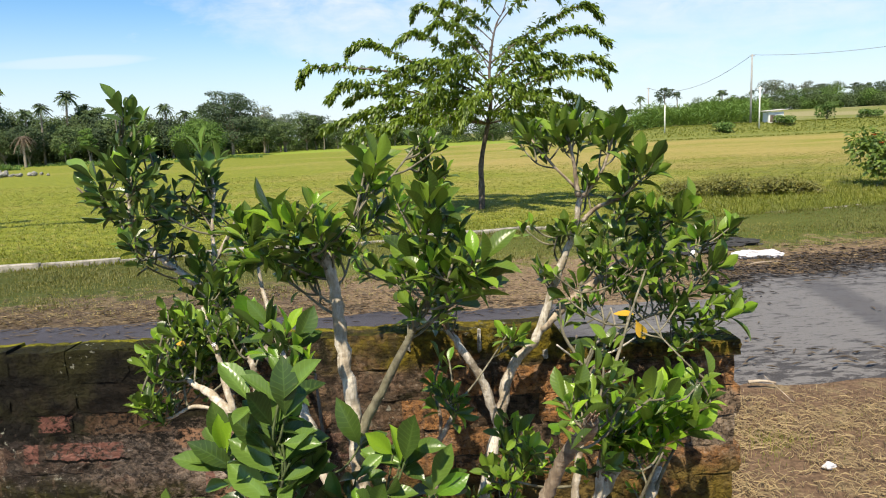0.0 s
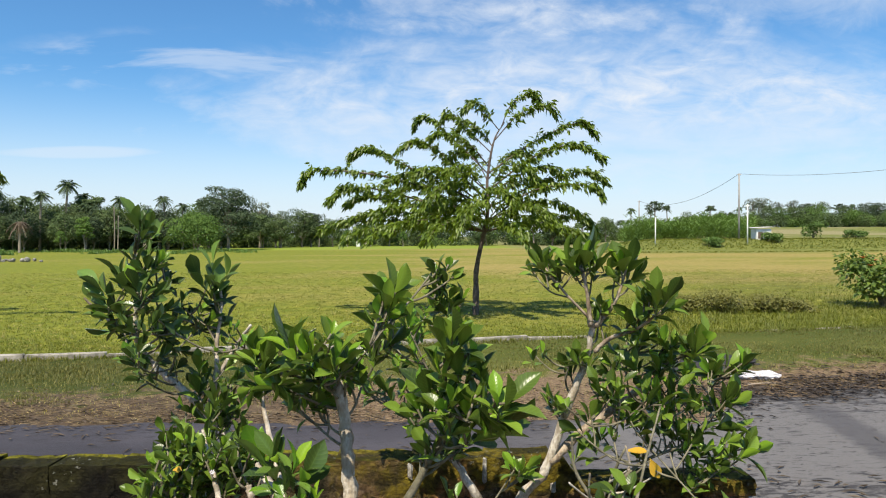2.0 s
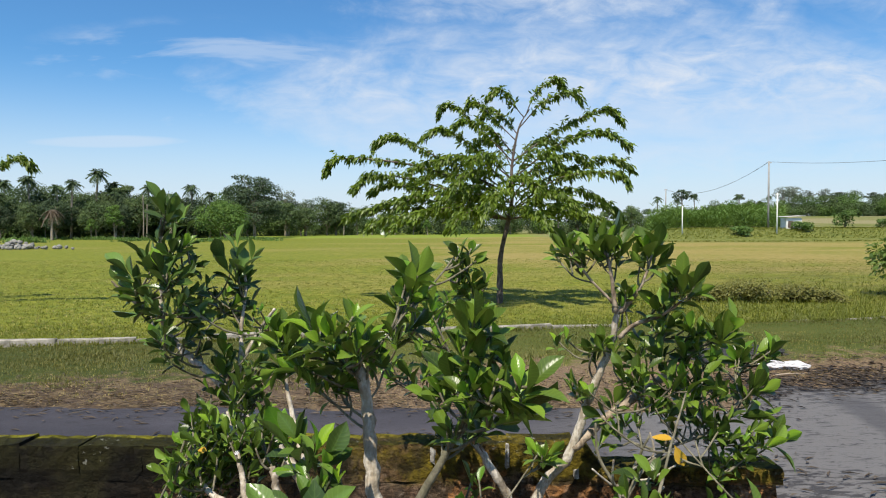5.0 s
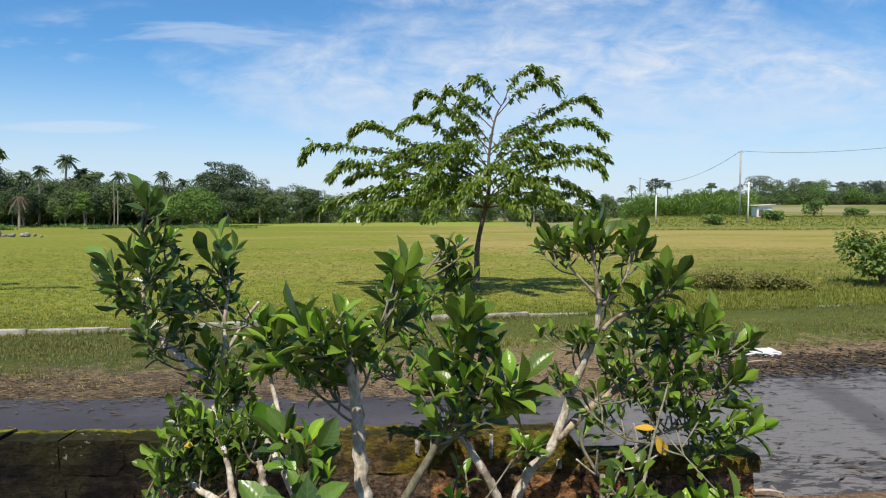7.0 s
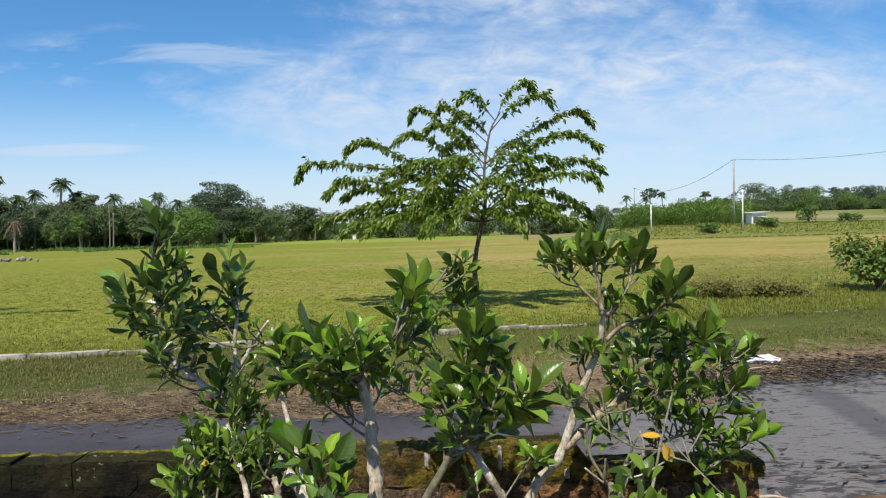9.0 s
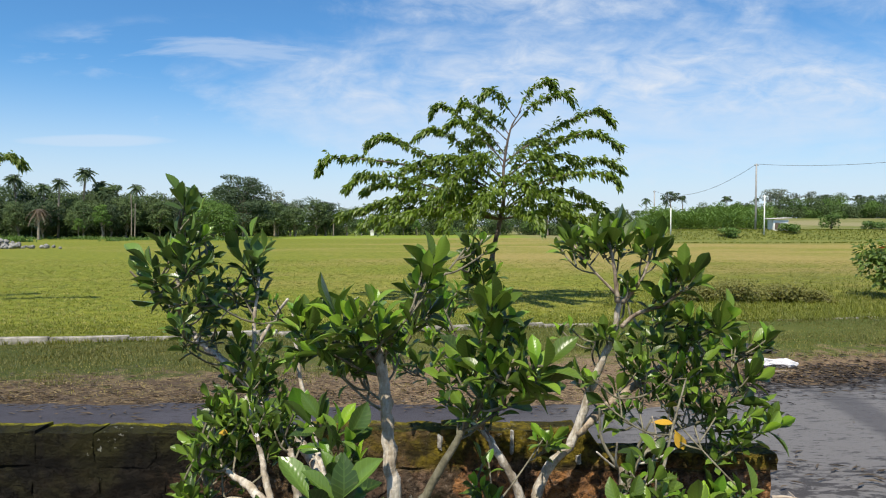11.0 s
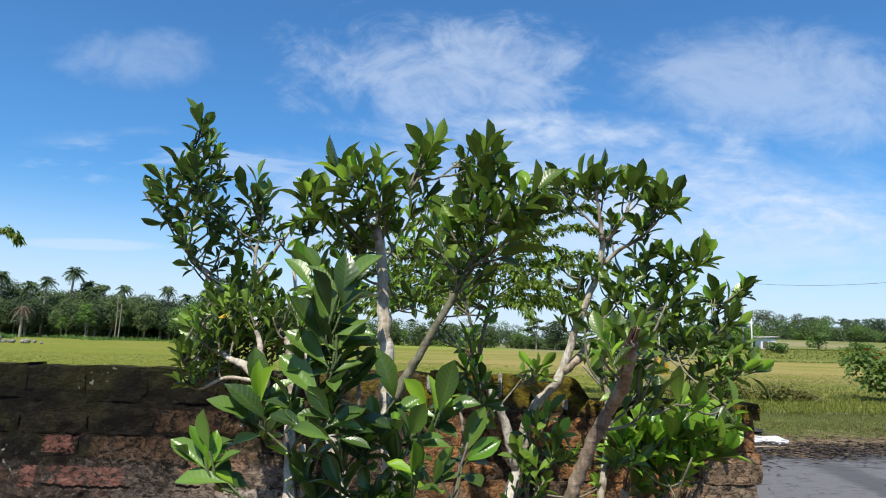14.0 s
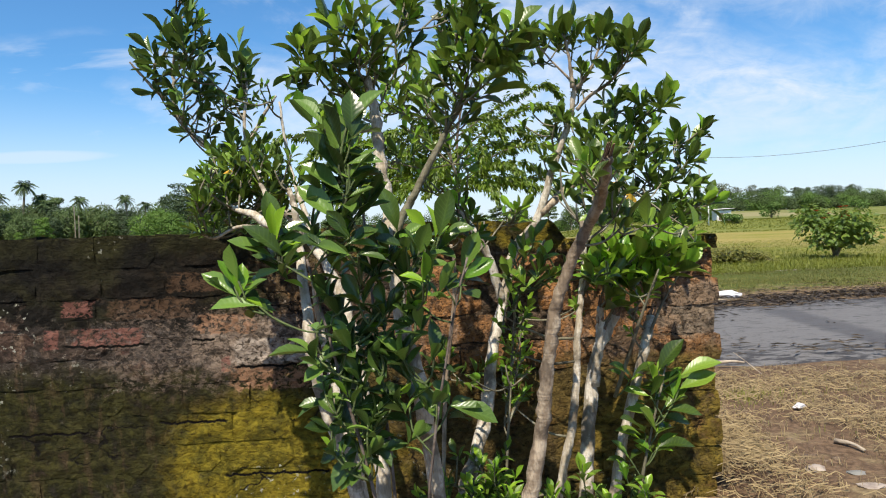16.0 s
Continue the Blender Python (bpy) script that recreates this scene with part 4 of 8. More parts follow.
SPRIG_SMALL_A = [(-0.433, 1.72, 1.007, -0.464, 1.062), (-0.405, 1.72, 1.022, -0.379, 1.064), (-0.543, 1.72, 0.962, -0.587, 0.995), (-0.382, 1.72, 1.106, -0.406, 1.169), (-0.557, 1.72, 1.087, -0.582, 1.142), (-0.582, 2, 1.202, -0.58, 1.302), (-0.504, 1.95, 1.236, -0.45, 1.286), (-0.413, 1.72, 1.035, -0.437, 1.09), (-0.525, 1.72, 1.018, -0.576, 1.044)]
SPRIG_UPRIGHT = [(-0.288, 1.48, 1.371, -0.304, 1.445), (-0.281, 1.48, 1.362, -0.256, 1.43), (-0.27, 1.48, 1.334, -0.334, 1.378), (-0.269, 1.48, 1.322, -0.239, 1.413), (-0.179, 1.38, 1.376, -0.241, 1.477), (-0.148, 1.36, 1.375, -0.17, 1.457), (-0.142, 1.36, 1.383, -0.131, 1.449), (-0.111, 1.38, 1.41, -0.098, 1.484), (-0.1, 1.38, 1.364, -0.068, 1.443), (-0.172, 1.4, 1.347, -0.23, 1.396), (-0.115, 1.42, 1.345, -0.163, 1.411), (-0.09, 1.42, 1.349, -0.057, 1.422), (-0.288, 1.46, 1.301, -0.345, 1.263), (-0.209, 1.42, 1.312, -0.153, 1.292), (-0.234, 1.46, 1.303, -0.289, 1.319), (-0.161, 1.5, 1.321, -0.127, 1.384), (-0.148, 1.5, 1.308, -0.201, 1.363), (-0.074, 1.5, 1.323, -0.102, 1.398), (-0.112, 1.5, 1.322, -0.05, 1.337)]
SPRIG_UPRIGHT_A = [(-0.042, 1.48, 1.372, -0.052, 1.426), (-0.007, 1.5, 1.474, -0.036, 1.568), (-0.003, 1.5, 1.477, 0.055, 1.565), (-0.018, 1.5, 1.432, -0.053, 1.498), (-0.009, 1.5, 1.432, 0.043, 1.476), (-0.004, 1.5, 1.451, -0.004, 1.517), (-0.2, 1.45, 1.267, -0.239, 1.326), (-0.171, 1.5, 1.258, -0.123, 1.297)]
SPRIG_FORK = [(0.111, 1.29, 1.403, 0.096, 1.484), (0.124, 1.29, 1.414, 0.124, 1.492), (0.137, 1.29, 1.414, 0.161, 1.482), (0.158, 1.3, 1.395, 0.18, 1.447), (0.107, 1.3, 1.344, 0.083, 1.42), (0.139, 1.3, 1.343, 0.12, 1.421), (0.175, 1.3, 1.355, 0.153, 1.411), (0.199, 1.22, 1.317, 0.194, 1.394), (0.209, 1.22, 1.313, 0.25, 1.389), (0.183, 1.26, 1.3, 0.274, 1.312), (0.152, 1.3, 1.275, 0.139, 1.343), (0.185, 1.3, 1.257, 0.164, 1.311), (0.081, 1.36, 1.299, 0.043, 1.381), (0.109, 1.3, 1.287, 0.079, 1.341), (0.123, 1.3, 1.301, 0.126, 1.361), (0.16, 1.3, 1.313, 0.193, 1.363), (0.11, 1.36, 1.232, 0.104, 1.303), (0.162, 1.3, 1.237, 0.231, 1.277), (0.064, 1.4, 1.261, 0.028, 1.318)]
SPRIG_FORK_A = [(0.134, 1.3, 1.258, 0.171, 1.281), (0.135, 1.38, 1.188, 0.168, 1.24), (0.078, 1.4, 1.192, 0.042, 1.237), (0.151, 1.36, 1.375, 0.116, 1.42)]
SPRIG_PALE = [(0.019, 1.92, 1.339, 0.006, 1.472), (-0.045, 1.92, 1.369, -0.08, 1.453), (0.037, 1.92, 1.276, 0.022, 1.363), (-0.043, 1.92, 1.305, -0.046, 1.403), (-0.078, 1.92, 1.296, -0.096, 1.375), (-0.01, 1.92, 1.41, -0.021, 1.49), (0.063, 1.92, 1.38, 0.068, 1.453), (-0.012, 1.92, 1.251, -0.047, 1.329), (-0.098, 2.05, 1.151, -0.151, 1.2), (-0.047, 2.03, 1.153, -0.1, 1.235), (0.07, 1.92, 1.159, 0.02, 1.22), (-0.002, 1.92, 1.188, 0.035, 1.252), (-0.113, 2, 1.217, -0.164, 1.249), (0.023, 1.98, 1.108, -0.011, 1.155), (0.18, 1.92, 1.162, 0.15, 1.216), (0.117, 1.92, 1.16, 0.099, 1.238), (0.04, 2, 1.059, -0.002, 1.106), (0.165, 1.92, 1.115, 0.212, 1.14), (0.136, 1.92, 1.036, 0.087, 1.087)]
SPRIG_PALE_A = [(0.113, 1.92, 1.02, 0.158, 1.111), (0.396, 2, 1.266, 0.387, 1.332)]
SPRIG_SLANT = [(0.395, 1.99, 1.522, 0.379, 1.601), (0.39, 1.99, 1.517, 0.346, 1.576), (0.402, 1.99, 1.523, 0.425, 1.592), (0.466, 1.97, 1.51, 0.451, 1.612), (0.488, 1.97, 1.517, 0.497, 1.617), (0.505, 1.97, 1.523, 0.529, 1.648), (0.542, 1.97, 1.524, 0.563, 1.606), (0.613, 1.97, 1.509, 0.586, 1.616), (0.629, 1.97, 1.518, 0.661, 1.606), (0.6, 1.97, 1.481, 0.557, 1.532), (0.636, 1.97, 1.482, 0.691, 1.537), (0.552, 1.97, 1.409, 0.542, 1.456), (0.565, 1.97, 1.404, 0.587, 1.451), (0.653, 1.79, 1.439, 0.643, 1.533), (0.67, 1.79, 1.435, 0.712, 1.516), (0.663, 1.79, 1.414, 0.733, 1.452), (0.66, 1.85, 1.426, 0.601, 1.471), (0.633, 1.9, 1.357, 0.578, 1.426), (0.639, 1.9, 1.373, 0.644, 1.447)]
SPRIG_SLANT_A = [(0.526, 1.97, 1.512, 0.478, 1.56), (0.436, 1.97, 1.496, 0.403, 1.544), (0.575, 1.97, 1.517, 0.616, 1.567), (0.492, 2, 1.269, 0.486, 1.318), (0.482, 2, 1.26, 0.459, 1.284), (0.435, 2.02, 1.127, 0.411, 1.192), (0.448, 2, 1.12, 0.464, 1.17), (0.542, 2.04, 1.561, 0.516, 1.611), (0.643, 1.82, 1.45, 0.638, 1.498), (0.434, 2.03, 1.521, 0.463, 1.577)]
SPRIG_OPEN = [(0.652, 2.03, 1.3, 0.597, 1.371), (0.678, 2.05, 1.29, 0.674, 1.378), (0.673, 2, 1.308, 0.717, 1.367), (0.735, 1.98, 1.301, 0.725, 1.387), (0.752, 1.98, 1.29, 0.781, 1.346), (0.743, 1.98, 1.293, 0.696, 1.337), (0.805, 1.95, 1.285, 0.792, 1.364), (0.813, 1.95, 1.286, 0.87, 1.4), (0.805, 1.95, 1.277, 0.866, 1.311), (0.663, 2, 1.217, 0.61, 1.286), (0.719, 1.98, 1.227, 0.699, 1.304), (0.784, 1.98, 1.204, 0.8, 1.275), (0.755, 1.98, 1.244, 0.743, 1.309), (0.939, 2.15, 1.182, 0.927, 1.284), (0.934, 2.15, 1.178, 0.874, 1.247), (0.948, 2.15, 1.179, 0.98, 1.254), (1, 2.1, 1.21, 1.026, 1.303), (1.009, 2.1, 1.211, 1.056, 1.272), (0.926, 2.08, 1.073, 0.899, 1.161)]
SPRIG_OPEN_A = [(0.94, 2.08, 1.107, 0.988, 1.191), (0.957, 2.08, 1.107, 1.049, 1.136), (0.923, 2.08, 1.039, 1.042, 1.059), (0.739, 1.98, 1.106, 0.781, 1.186), (0.688, 1.98, 1.048, 0.668, 1.125), (0.724, 1.98, 1.025, 0.717, 1.107), (0.769, 1.98, 1.043, 0.788, 1.112), (0.578, 1.93, 1.049, 0.561, 1.114), (0.593, 1.92, 1.159, 0.589, 1.225), (0.55, 1.92, 1.166, 0.513, 1.214), (0.63, 1.95, 1.112, 0.646, 1.176), (0.801, 1.98, 1.02, 0.785, 1.099), (0.86, 2.05, 0.965, 0.91, 1.033), (1.007, 2.08, 0.966, 1.016, 1.047), (1.016, 2.08, 0.958, 1.109, 1.016), (0.687, 1.98, 1.177, 0.638, 1.208), (0.744, 1.98, 1.163, 0.752, 1.228), (0.817, 1.98, 1.149, 0.76, 1.179), (0.594, 2, 1.239, 0.561, 1.288)]
SPRIG_OPEN_B = [(0.679, 1.9, 0.993, 0.632, 1.038), (0.927, 2.05, 0.951, 0.894, 0.999)]
SPRIG_SAWN = [(0.49, 1.93, 1.072, 0.42, 1.107), (0.511, 1.93, 1.102, 0.533, 1.169), (0.541, 1.92, 1.191, 0.5, 1.257), (0.574, 1.92, 1.156, 0.569, 1.254), (0.66, 1.92, 1.138, 0.668, 1.246), (0.705, 1.92, 1.139, 0.69, 1.244), (0.742, 1.92, 1.157, 0.774, 1.247), (0.724, 1.92, 1.085, 0.701, 1.18), (0.761, 1.92, 1.121, 0.793, 1.184), (0.688, 1.92, 1.013, 0.648, 1.072), (0.725, 1.92, 1, 0.746, 1.076), (0.643, 1.92, 0.985, 0.615, 1.057), (0.524, 1.92, 1.021, 0.487, 1.092), (0.47, 1.92, 0.994, 0.506, 1.057), (0.651, 1.92, 1.075, 0.706, 1.13), (0.595, 1.92, 1.201, 0.631, 1.255), (0.441, 1.92, 1.146, 0.414, 1.19), (0.523, 2, 1.239, 0.504, 1.294), (0.791, 1.95, 1.024, 0.828, 1.07)]
SPRIG_SAWN_A = [(0.665, 1.9, 0.949, 0.719, 0.994), (0.614, 1.92, 1.093, 0.65, 1.156)]
SPRIG_BRIGHT = [(0.539, 1.69, 0.79, 0.515, 0.891), (0.576, 1.69, 0.794, 0.567, 0.901), (0.569, 1.69, 0.757, 0.62, 0.888), (0.637, 1.69, 0.806, 0.652, 0.921), (0.683, 1.69, 0.806, 0.702, 0.911), (0.733, 1.69, 0.822, 0.751, 0.915), (0.536, 1.69, 0.741, 0.483, 0.827), (0.602, 1.69, 0.724, 0.571, 0.83), (0.684, 1.69, 0.741, 0.683, 0.83), (0.753, 1.69, 0.773, 0.838, 0.846), (0.618, 1.69, 0.781, 0.608, 0.895), (0.717, 1.69, 0.765, 0.741, 0.846), (0.651, 1.69, 0.749, 0.647, 0.83), (0.511, 1.69, 0.781, 0.486, 0.878), (0.827, 1.8, 0.809, 0.852, 0.895), (0.544, 1.69, 0.7, 0.601, 0.765), (0.651, 1.69, 0.7, 0.7, 0.765), (0.551, 1.69, 0.83, 0.543, 0.911), (0.687, 1.75, 0.845, 0.694, 0.937)]
SPRIG_BRIGHT_A = [(0.739, 1.8, 0.852, 0.773, 0.947)]
SPRIG_RIBBED = [(0.675, 1.68, 0.481, 0.751, 0.626), (0.668, 1.68, 0.432, 0.617, 0.552), (0.742, 1.68, 0.464, 0.855, 0.55), (0.718, 1.68, 0.399, 0.752, 0.534), (0.734, 1.68, 0.423, 0.849, 0.501), (0.598, 1.68, 0.465, 0.538, 0.523), (0.685, 1.68, 0.366, 0.821, 0.37), (0.669, 1.68, 0.301, 0.589, 0.389), (0.633, 1.68, 0.301, 0.566, 0.382), (0.653, 1.68, 0.243, 0.603, 0.31), (0.67, 1.68, 0.259, 0.769, 0.291), (0.587, 1.68, 0.228, 0.537, 0.278), (0.651, 1.68, 0.408, 0.684, 0.473)]
SPRIG_SAPLING = [(0.355, 1.98, 0.626, 0.384, 0.71), (0.345, 1.98, 0.608, 0.317, 0.676), (0.327, 1.98, 0.502, 0.28, 0.571), (0.322, 1.98, 0.483, 0.389, 0.516), (0.318, 1.98, 0.421, 0.359, 0.471), (0.3, 1.98, 0.365, 0.259, 0.431), (0.33, 1.98, 0.346, 0.363, 0.412), (0.296, 1.98, 0.328, 0.259, 0.379), (0.192, 1.98, 0.441, 0.266, 0.509), (0.115, 1.7, 0.49, 0.18, 0.481), (0.072, 1.85, 0.468, 0.063, 0.599), (0.075, 1.85, 0.503, 0.11, 0.564), (0.072, 1.85, 0.547, 0.037, 0.59), (0.327, 1.98, 0.561, 0.364, 0.598), (0.309, 1.98, 0.449, 0.262, 0.506), (0.489, 1.85, 0.641, 0.471, 0.706)]
SPRIG_RANKS = [(-0.158, 1.13, 1.037, -0.176, 1.157), (-0.189, 1.13, 1.112, -0.249, 1.186), (-0.145, 1.13, 1.113, -0.066, 1.183), (-0.136, 1.13, 1.09, -0.127, 1.188), (-0.158, 1.13, 1.015, -0.258, 1.125), (-0.156, 1.13, 0.981, -0.239, 1.052), (-0.168, 1.13, 0.925, -0.248, 1.008), (-0.147, 1.13, 1.006, -0.093, 1.074), (-0.14, 1.2, 0.926, -0.046, 1.012), (-0.155, 1.2, 0.935, -0.154, 0.979), (-0.161, 1.13, 1.062, -0.214, 1.118), (-0.158, 1.13, 1.073, -0.192, 1.151), (-0.134, 1.13, 1.006, -0.181, 1.048), (-0.15, 1.13, 0.972, -0.209, 0.972), (-0.145, 1.13, 1.04, -0.102, 1.049), (-0.193, 1.13, 0.87, -0.26, 0.915), (-0.148, 1.13, 0.893, -0.192, 0.947), (-0.148, 1.13, 0.882, -0.091, 0.921), (-0.131, 1.13, 0.859, -0.08, 0.887)]
SPRIG_RANKS_A = [(-0.148, 1.13, 0.859, -0.21, 0.876)]
SPRIG_FRONT = [(-0.353, 1.42, 0.849, -0.476, 0.931), (-0.345, 1.42, 0.89, -0.296, 1.018), (-0.35, 1.42, 0.9, -0.36, 1.012), (-0.337, 1.42, 0.822, -0.41, 0.792), (-0.326, 1.42, 0.822, -0.28, 0.879), (-0.353, 1.42, 0.893, -0.339, 1.008), (-0.332, 1.42, 0.852, -0.393, 0.947), (-0.41, 1.3, 0.766, -0.397, 0.868), (-0.414, 1.3, 0.769, -0.493, 0.83), (-0.419, 1.3, 0.792, -0.45, 0.878), (-0.41, 1.3, 0.804, -0.418, 0.89), (-0.362, 1.28, 0.748, -0.497, 0.756), (-0.402, 1.3, 0.766, -0.36, 0.804), (-0.054, 1.4, 0.904, -0.081, 1.015), (0.033, 1.35, 0.878, 0.037, 1.015), (0.043, 1.35, 0.887, 0.082, 1.017), (0.017, 1.38, 0.891, -0.04, 0.974), (0.055, 1.4, 0.894, 0.116, 0.921), (-0.003, 1.16, 0.794, -0.003, 0.884)]
SPRIG_FRONT_A = [(0.007, 1.16, 0.794, 0.023, 0.876), (0.096, 1.4, 0.795, 0.142, 0.896), (0.099, 1.4, 0.782, 0.195, 0.853), (-0.036, 1.2, 0.869, -0.096, 0.893), (-0.051, 1.3, 0.881, 0, 0.913)]
SPRIG_LOW = [(-0.113, 1.28, 0.689, -0.094, 0.748), (-0.132, 1.28, 0.638, -0.088, 0.574), (-0.035, 1.28, 0.577, 0.046, 0.458), (0.051, 1.28, 0.509, 0.156, 0.495), (-0.162, 1.28, 0.435, -0.189, 0.555), (-0.144, 1.28, 0.46, -0.111, 0.513), (-0.127, 1.28, 0.434, -0.084, 0.383), (-0.232, 1.28, 0.639, -0.351, 0.652), (-0.229, 1.28, 0.576, -0.149, 0.59), (-0.214, 1.28, 0.527, -0.289, 0.528), (-0.176, 1.28, 0.59, -0.214, 0.654), (-0.113, 1.28, 0.641, -0.05, 0.653), (-0.164, 1.28, 0.692, -0.213, 0.742), (-0.113, 1.28, 0.717, -0.163, 0.767), (-0.088, 1.28, 0.679, -0.013, 0.704), (-0.063, 1.28, 0.64, 0.006, 0.691), (-0.214, 1.28, 0.464, -0.264, 0.49), (-0.19, 1.28, 0.412, -0.24, 0.4), (-0.114, 1.28, 0.488, -0.038, 0.487)]
SPRIG_LOW_A = [(-0.164, 1.28, 0.514, -0.101, 0.526), (-0.238, 1.28, 0.692, -0.195, 0.73), (-0.139, 1.28, 0.552, -0.051, 0.549), (-0.088, 1.28, 0.526, -0.114, 0.462), (-0.152, 1.28, 0.386, -0.202, 0.336), (-0.101, 1.28, 0.59, -0.139, 0.628), (-0.038, 1.28, 0.526, 0.019, 0.563), (-0.214, 1.28, 0.616, -0.264, 0.591), (-0.114, 1.28, 0.411, -0.051, 0.436)]
SPRIG_STEMLET = [(0.107, 1.58, 0.959, 0.085, 1.022), (0.137, 1.58, 0.922, 0.148, 1.001), (0.152, 1.58, 0.931, 0.174, 0.973), (0.12, 1.58, 0.949, 0.114, 1.012), (0.126, 1.62, 0.995, 0.101, 1.06), (0.322, 1.95, 0.953, 0.262, 1.022), (0.327, 1.95, 0.953, 0.396, 1.018), (0.322, 1.95, 0.961, 0.326, 1.008), (0.102, 1.58, 0.91, 0.062, 0.941), (0.155, 1.6, 0.883, 0.207, 0.872)]
SPRIG_FRESH = [(-0.234, 1.41, 1.145, -0.303, 1.261), (-0.217, 1.41, 1.157, -0.25, 1.228), (-0.19, 1.37, 1.147, -0.141, 1.235), (-0.177, 1.37, 1.125, -0.105, 1.222), (-0.211, 1.36, 1.125, -0.271, 1.158), (-0.176, 1.3, 1.075, -0.195, 1.162), (-0.175, 1.25, 1.09, -0.253, 1.12), (-0.167, 1.25, 1.08, -0.104, 1.094), (-0.141, 1.35, 1.127, -0.153, 1.164), (-0.166, 1.33, 1.097, -0.141, 1.152), (-0.2, 1.36, 1.116, -0.192, 1.194), (-0.172, 1.2, 1.066, -0.218, 1.094), (-0.152, 1.2, 1.057, -0.098, 1.069), (-0.161, 1.2, 1.037, -0.197, 1.075), (-0.155, 1.2, 1.028, -0.116, 1.039), (-0.174, 1.2, 1.008, -0.234, 1.035), (-0.153, 1.2, 0.989, -0.104, 0.972), (-0.172, 1.2, 0.969, -0.242, 0.987), (-0.166, 1.2, 0.941, -0.122, 0.933)]
SPRIG_CREST = [(0.408, 1.28, 1.043, 0.374, 1.086), (0.446, 1.35, 1.069, 0.479, 1.11), (0.495, 1.4, 0.975, 0.546, 1.004), (0.422, 1.38, 0.976, 0.396, 1.022), (0.469, 1.35, 1.039, 0.507, 1.073), (0.42, 1.4, 1.065, 0.385, 1.104), (0.486, 1.45, 1.086, 0.462, 1.138), (0.45, 1.4, 0.942, 0.404, 0.963), (0.516, 1.45, 1.016, 0.546, 1.029)]
SPRIG_BULK = [(-0.185, 1.25, 0.723, -0.231, 0.81), (-0.135, 1.25, 0.77, -0.156, 0.869), (-0.182, 1.25, 0.821, -0.215, 0.908), (-0.109, 1.25, 0.818, -0.069, 0.891), (-0.164, 1.25, 0.648, -0.21, 0.711), (-0.088, 1.25, 0.719, -0.036, 0.791), (-0.066, 1.25, 0.619, -0.015, 0.679), (-0.142, 1.25, 0.572, -0.176, 0.636), (-0.194, 1.25, 0.5, -0.227, 0.576), (-0.12, 1.25, 0.497, -0.081, 0.557), (-0.037, 1.25, 0.742, 0.026, 0.789), (-0.238, 1.25, 0.626, -0.271, 0.702), (-0.149, 1.18, 0.894, -0.181, 0.977), (-0.219, 1.18, 0.896, -0.262, 0.967), (-0.112, 1.18, 0.963, -0.074, 1.032), (-0.143, 1.15, 0.997, -0.163, 1.088), (-0.2, 1.15, 0.987, -0.232, 1.056), (-0.081, 1.25, 0.545, -0.019, 0.554), (-0.208, 1.25, 0.427, -0.243, 0.478)]
SPRIG_BULK_A = [(-0.135, 1.25, 0.411, -0.097, 0.458), (-0.138, 1.25, 0.684, -0.088, 0.719), (-0.208, 1.25, 0.773, -0.254, 0.836), (-0.009, 1.35, 0.809, 0.046, 0.873), (-0.06, 1.3, 0.827, -0.109, 0.879)]
SPRIG_HOOD = [(0.365, 1.25, 1.03, 0.323, 1.104), (0.367, 1.25, 1.036, 0.356, 1.091), (0.381, 1.28, 1.028, 0.41, 1.102), (0.371, 1.2, 1.029, 0.425, 1.055), (0.346, 1.2, 1.02, 0.305, 1.006), (0.366, 1.15, 1.015, 0.388, 1.043), (0.498, 1.45, 0.907, 0.48, 0.992), (0.535, 1.5, 0.897, 0.562, 0.989), (0.629, 1.6, 0.877, 0.61, 0.998), (0.656, 1.6, 0.89, 0.683, 0.959), (0.793, 1.75, 0.869, 0.771, 0.947), (0.808, 1.75, 0.86, 0.858, 0.958), (0.789, 1.7, 0.835, 0.868, 0.857)]
SPRIG_SKIRT = [(0.272, 1.5, 0.829, 0.255, 0.898), (0.302, 1.5, 0.787, 0.324, 0.854), (0.292, 1.5, 0.869, 0.307, 0.922), (0.341, 1.5, 0.785, 0.374, 0.81), (0.263, 1.5, 0.761, 0.239, 0.804), (0.317, 1.5, 0.827, 0.344, 0.88), (0.225, 1.5, 0.777, 0.201, 0.833), (0.38, 1.5, 0.796, 0.407, 0.85), (0.444, 1.5, 0.766, 0.419, 0.822), (0.495, 1.5, 0.777, 0.534, 0.816)]
SPRIG_MIDST = [(-0.098, 1.24, 0.807, -0.11, 0.899), (-0.037, 1.24, 0.795, -0.049, 0.875), (-0.086, 1.24, 0.721, -0.11, 0.801), (-0.012, 1.24, 0.696, -0.031, 0.777), (-0.049, 1.24, 0.622, -0.074, 0.703), (0.012, 1.24, 0.622, 0.039, 0.696), (-0.099, 1.24, 0.598, -0.138, 0.647), (0.037, 1.24, 0.77, 0.076, 0.838), (-0.012, 1.24, 0.844, 0.018, 0.912), (-0.062, 1.24, 0.523, -0.101, 0.573), (0.012, 1.24, 0.522, 0.052, 0.578), (-0.16, 1.24, 0.648, -0.198, 0.722), (-0.135, 1.24, 0.746, -0.174, 0.814), (-0.074, 1.24, 0.844, -0.092, 0.93), (-0.037, 1.24, 0.721, 0.012, 0.77), (-0.111, 1.24, 0.647, -0.049, 0.659), (-0.172, 1.24, 0.549, -0.208, 0.623), (-0.123, 1.24, 0.474, -0.16, 0.536), (-0.037, 1.24, 0.448, 0.006, 0.497)]
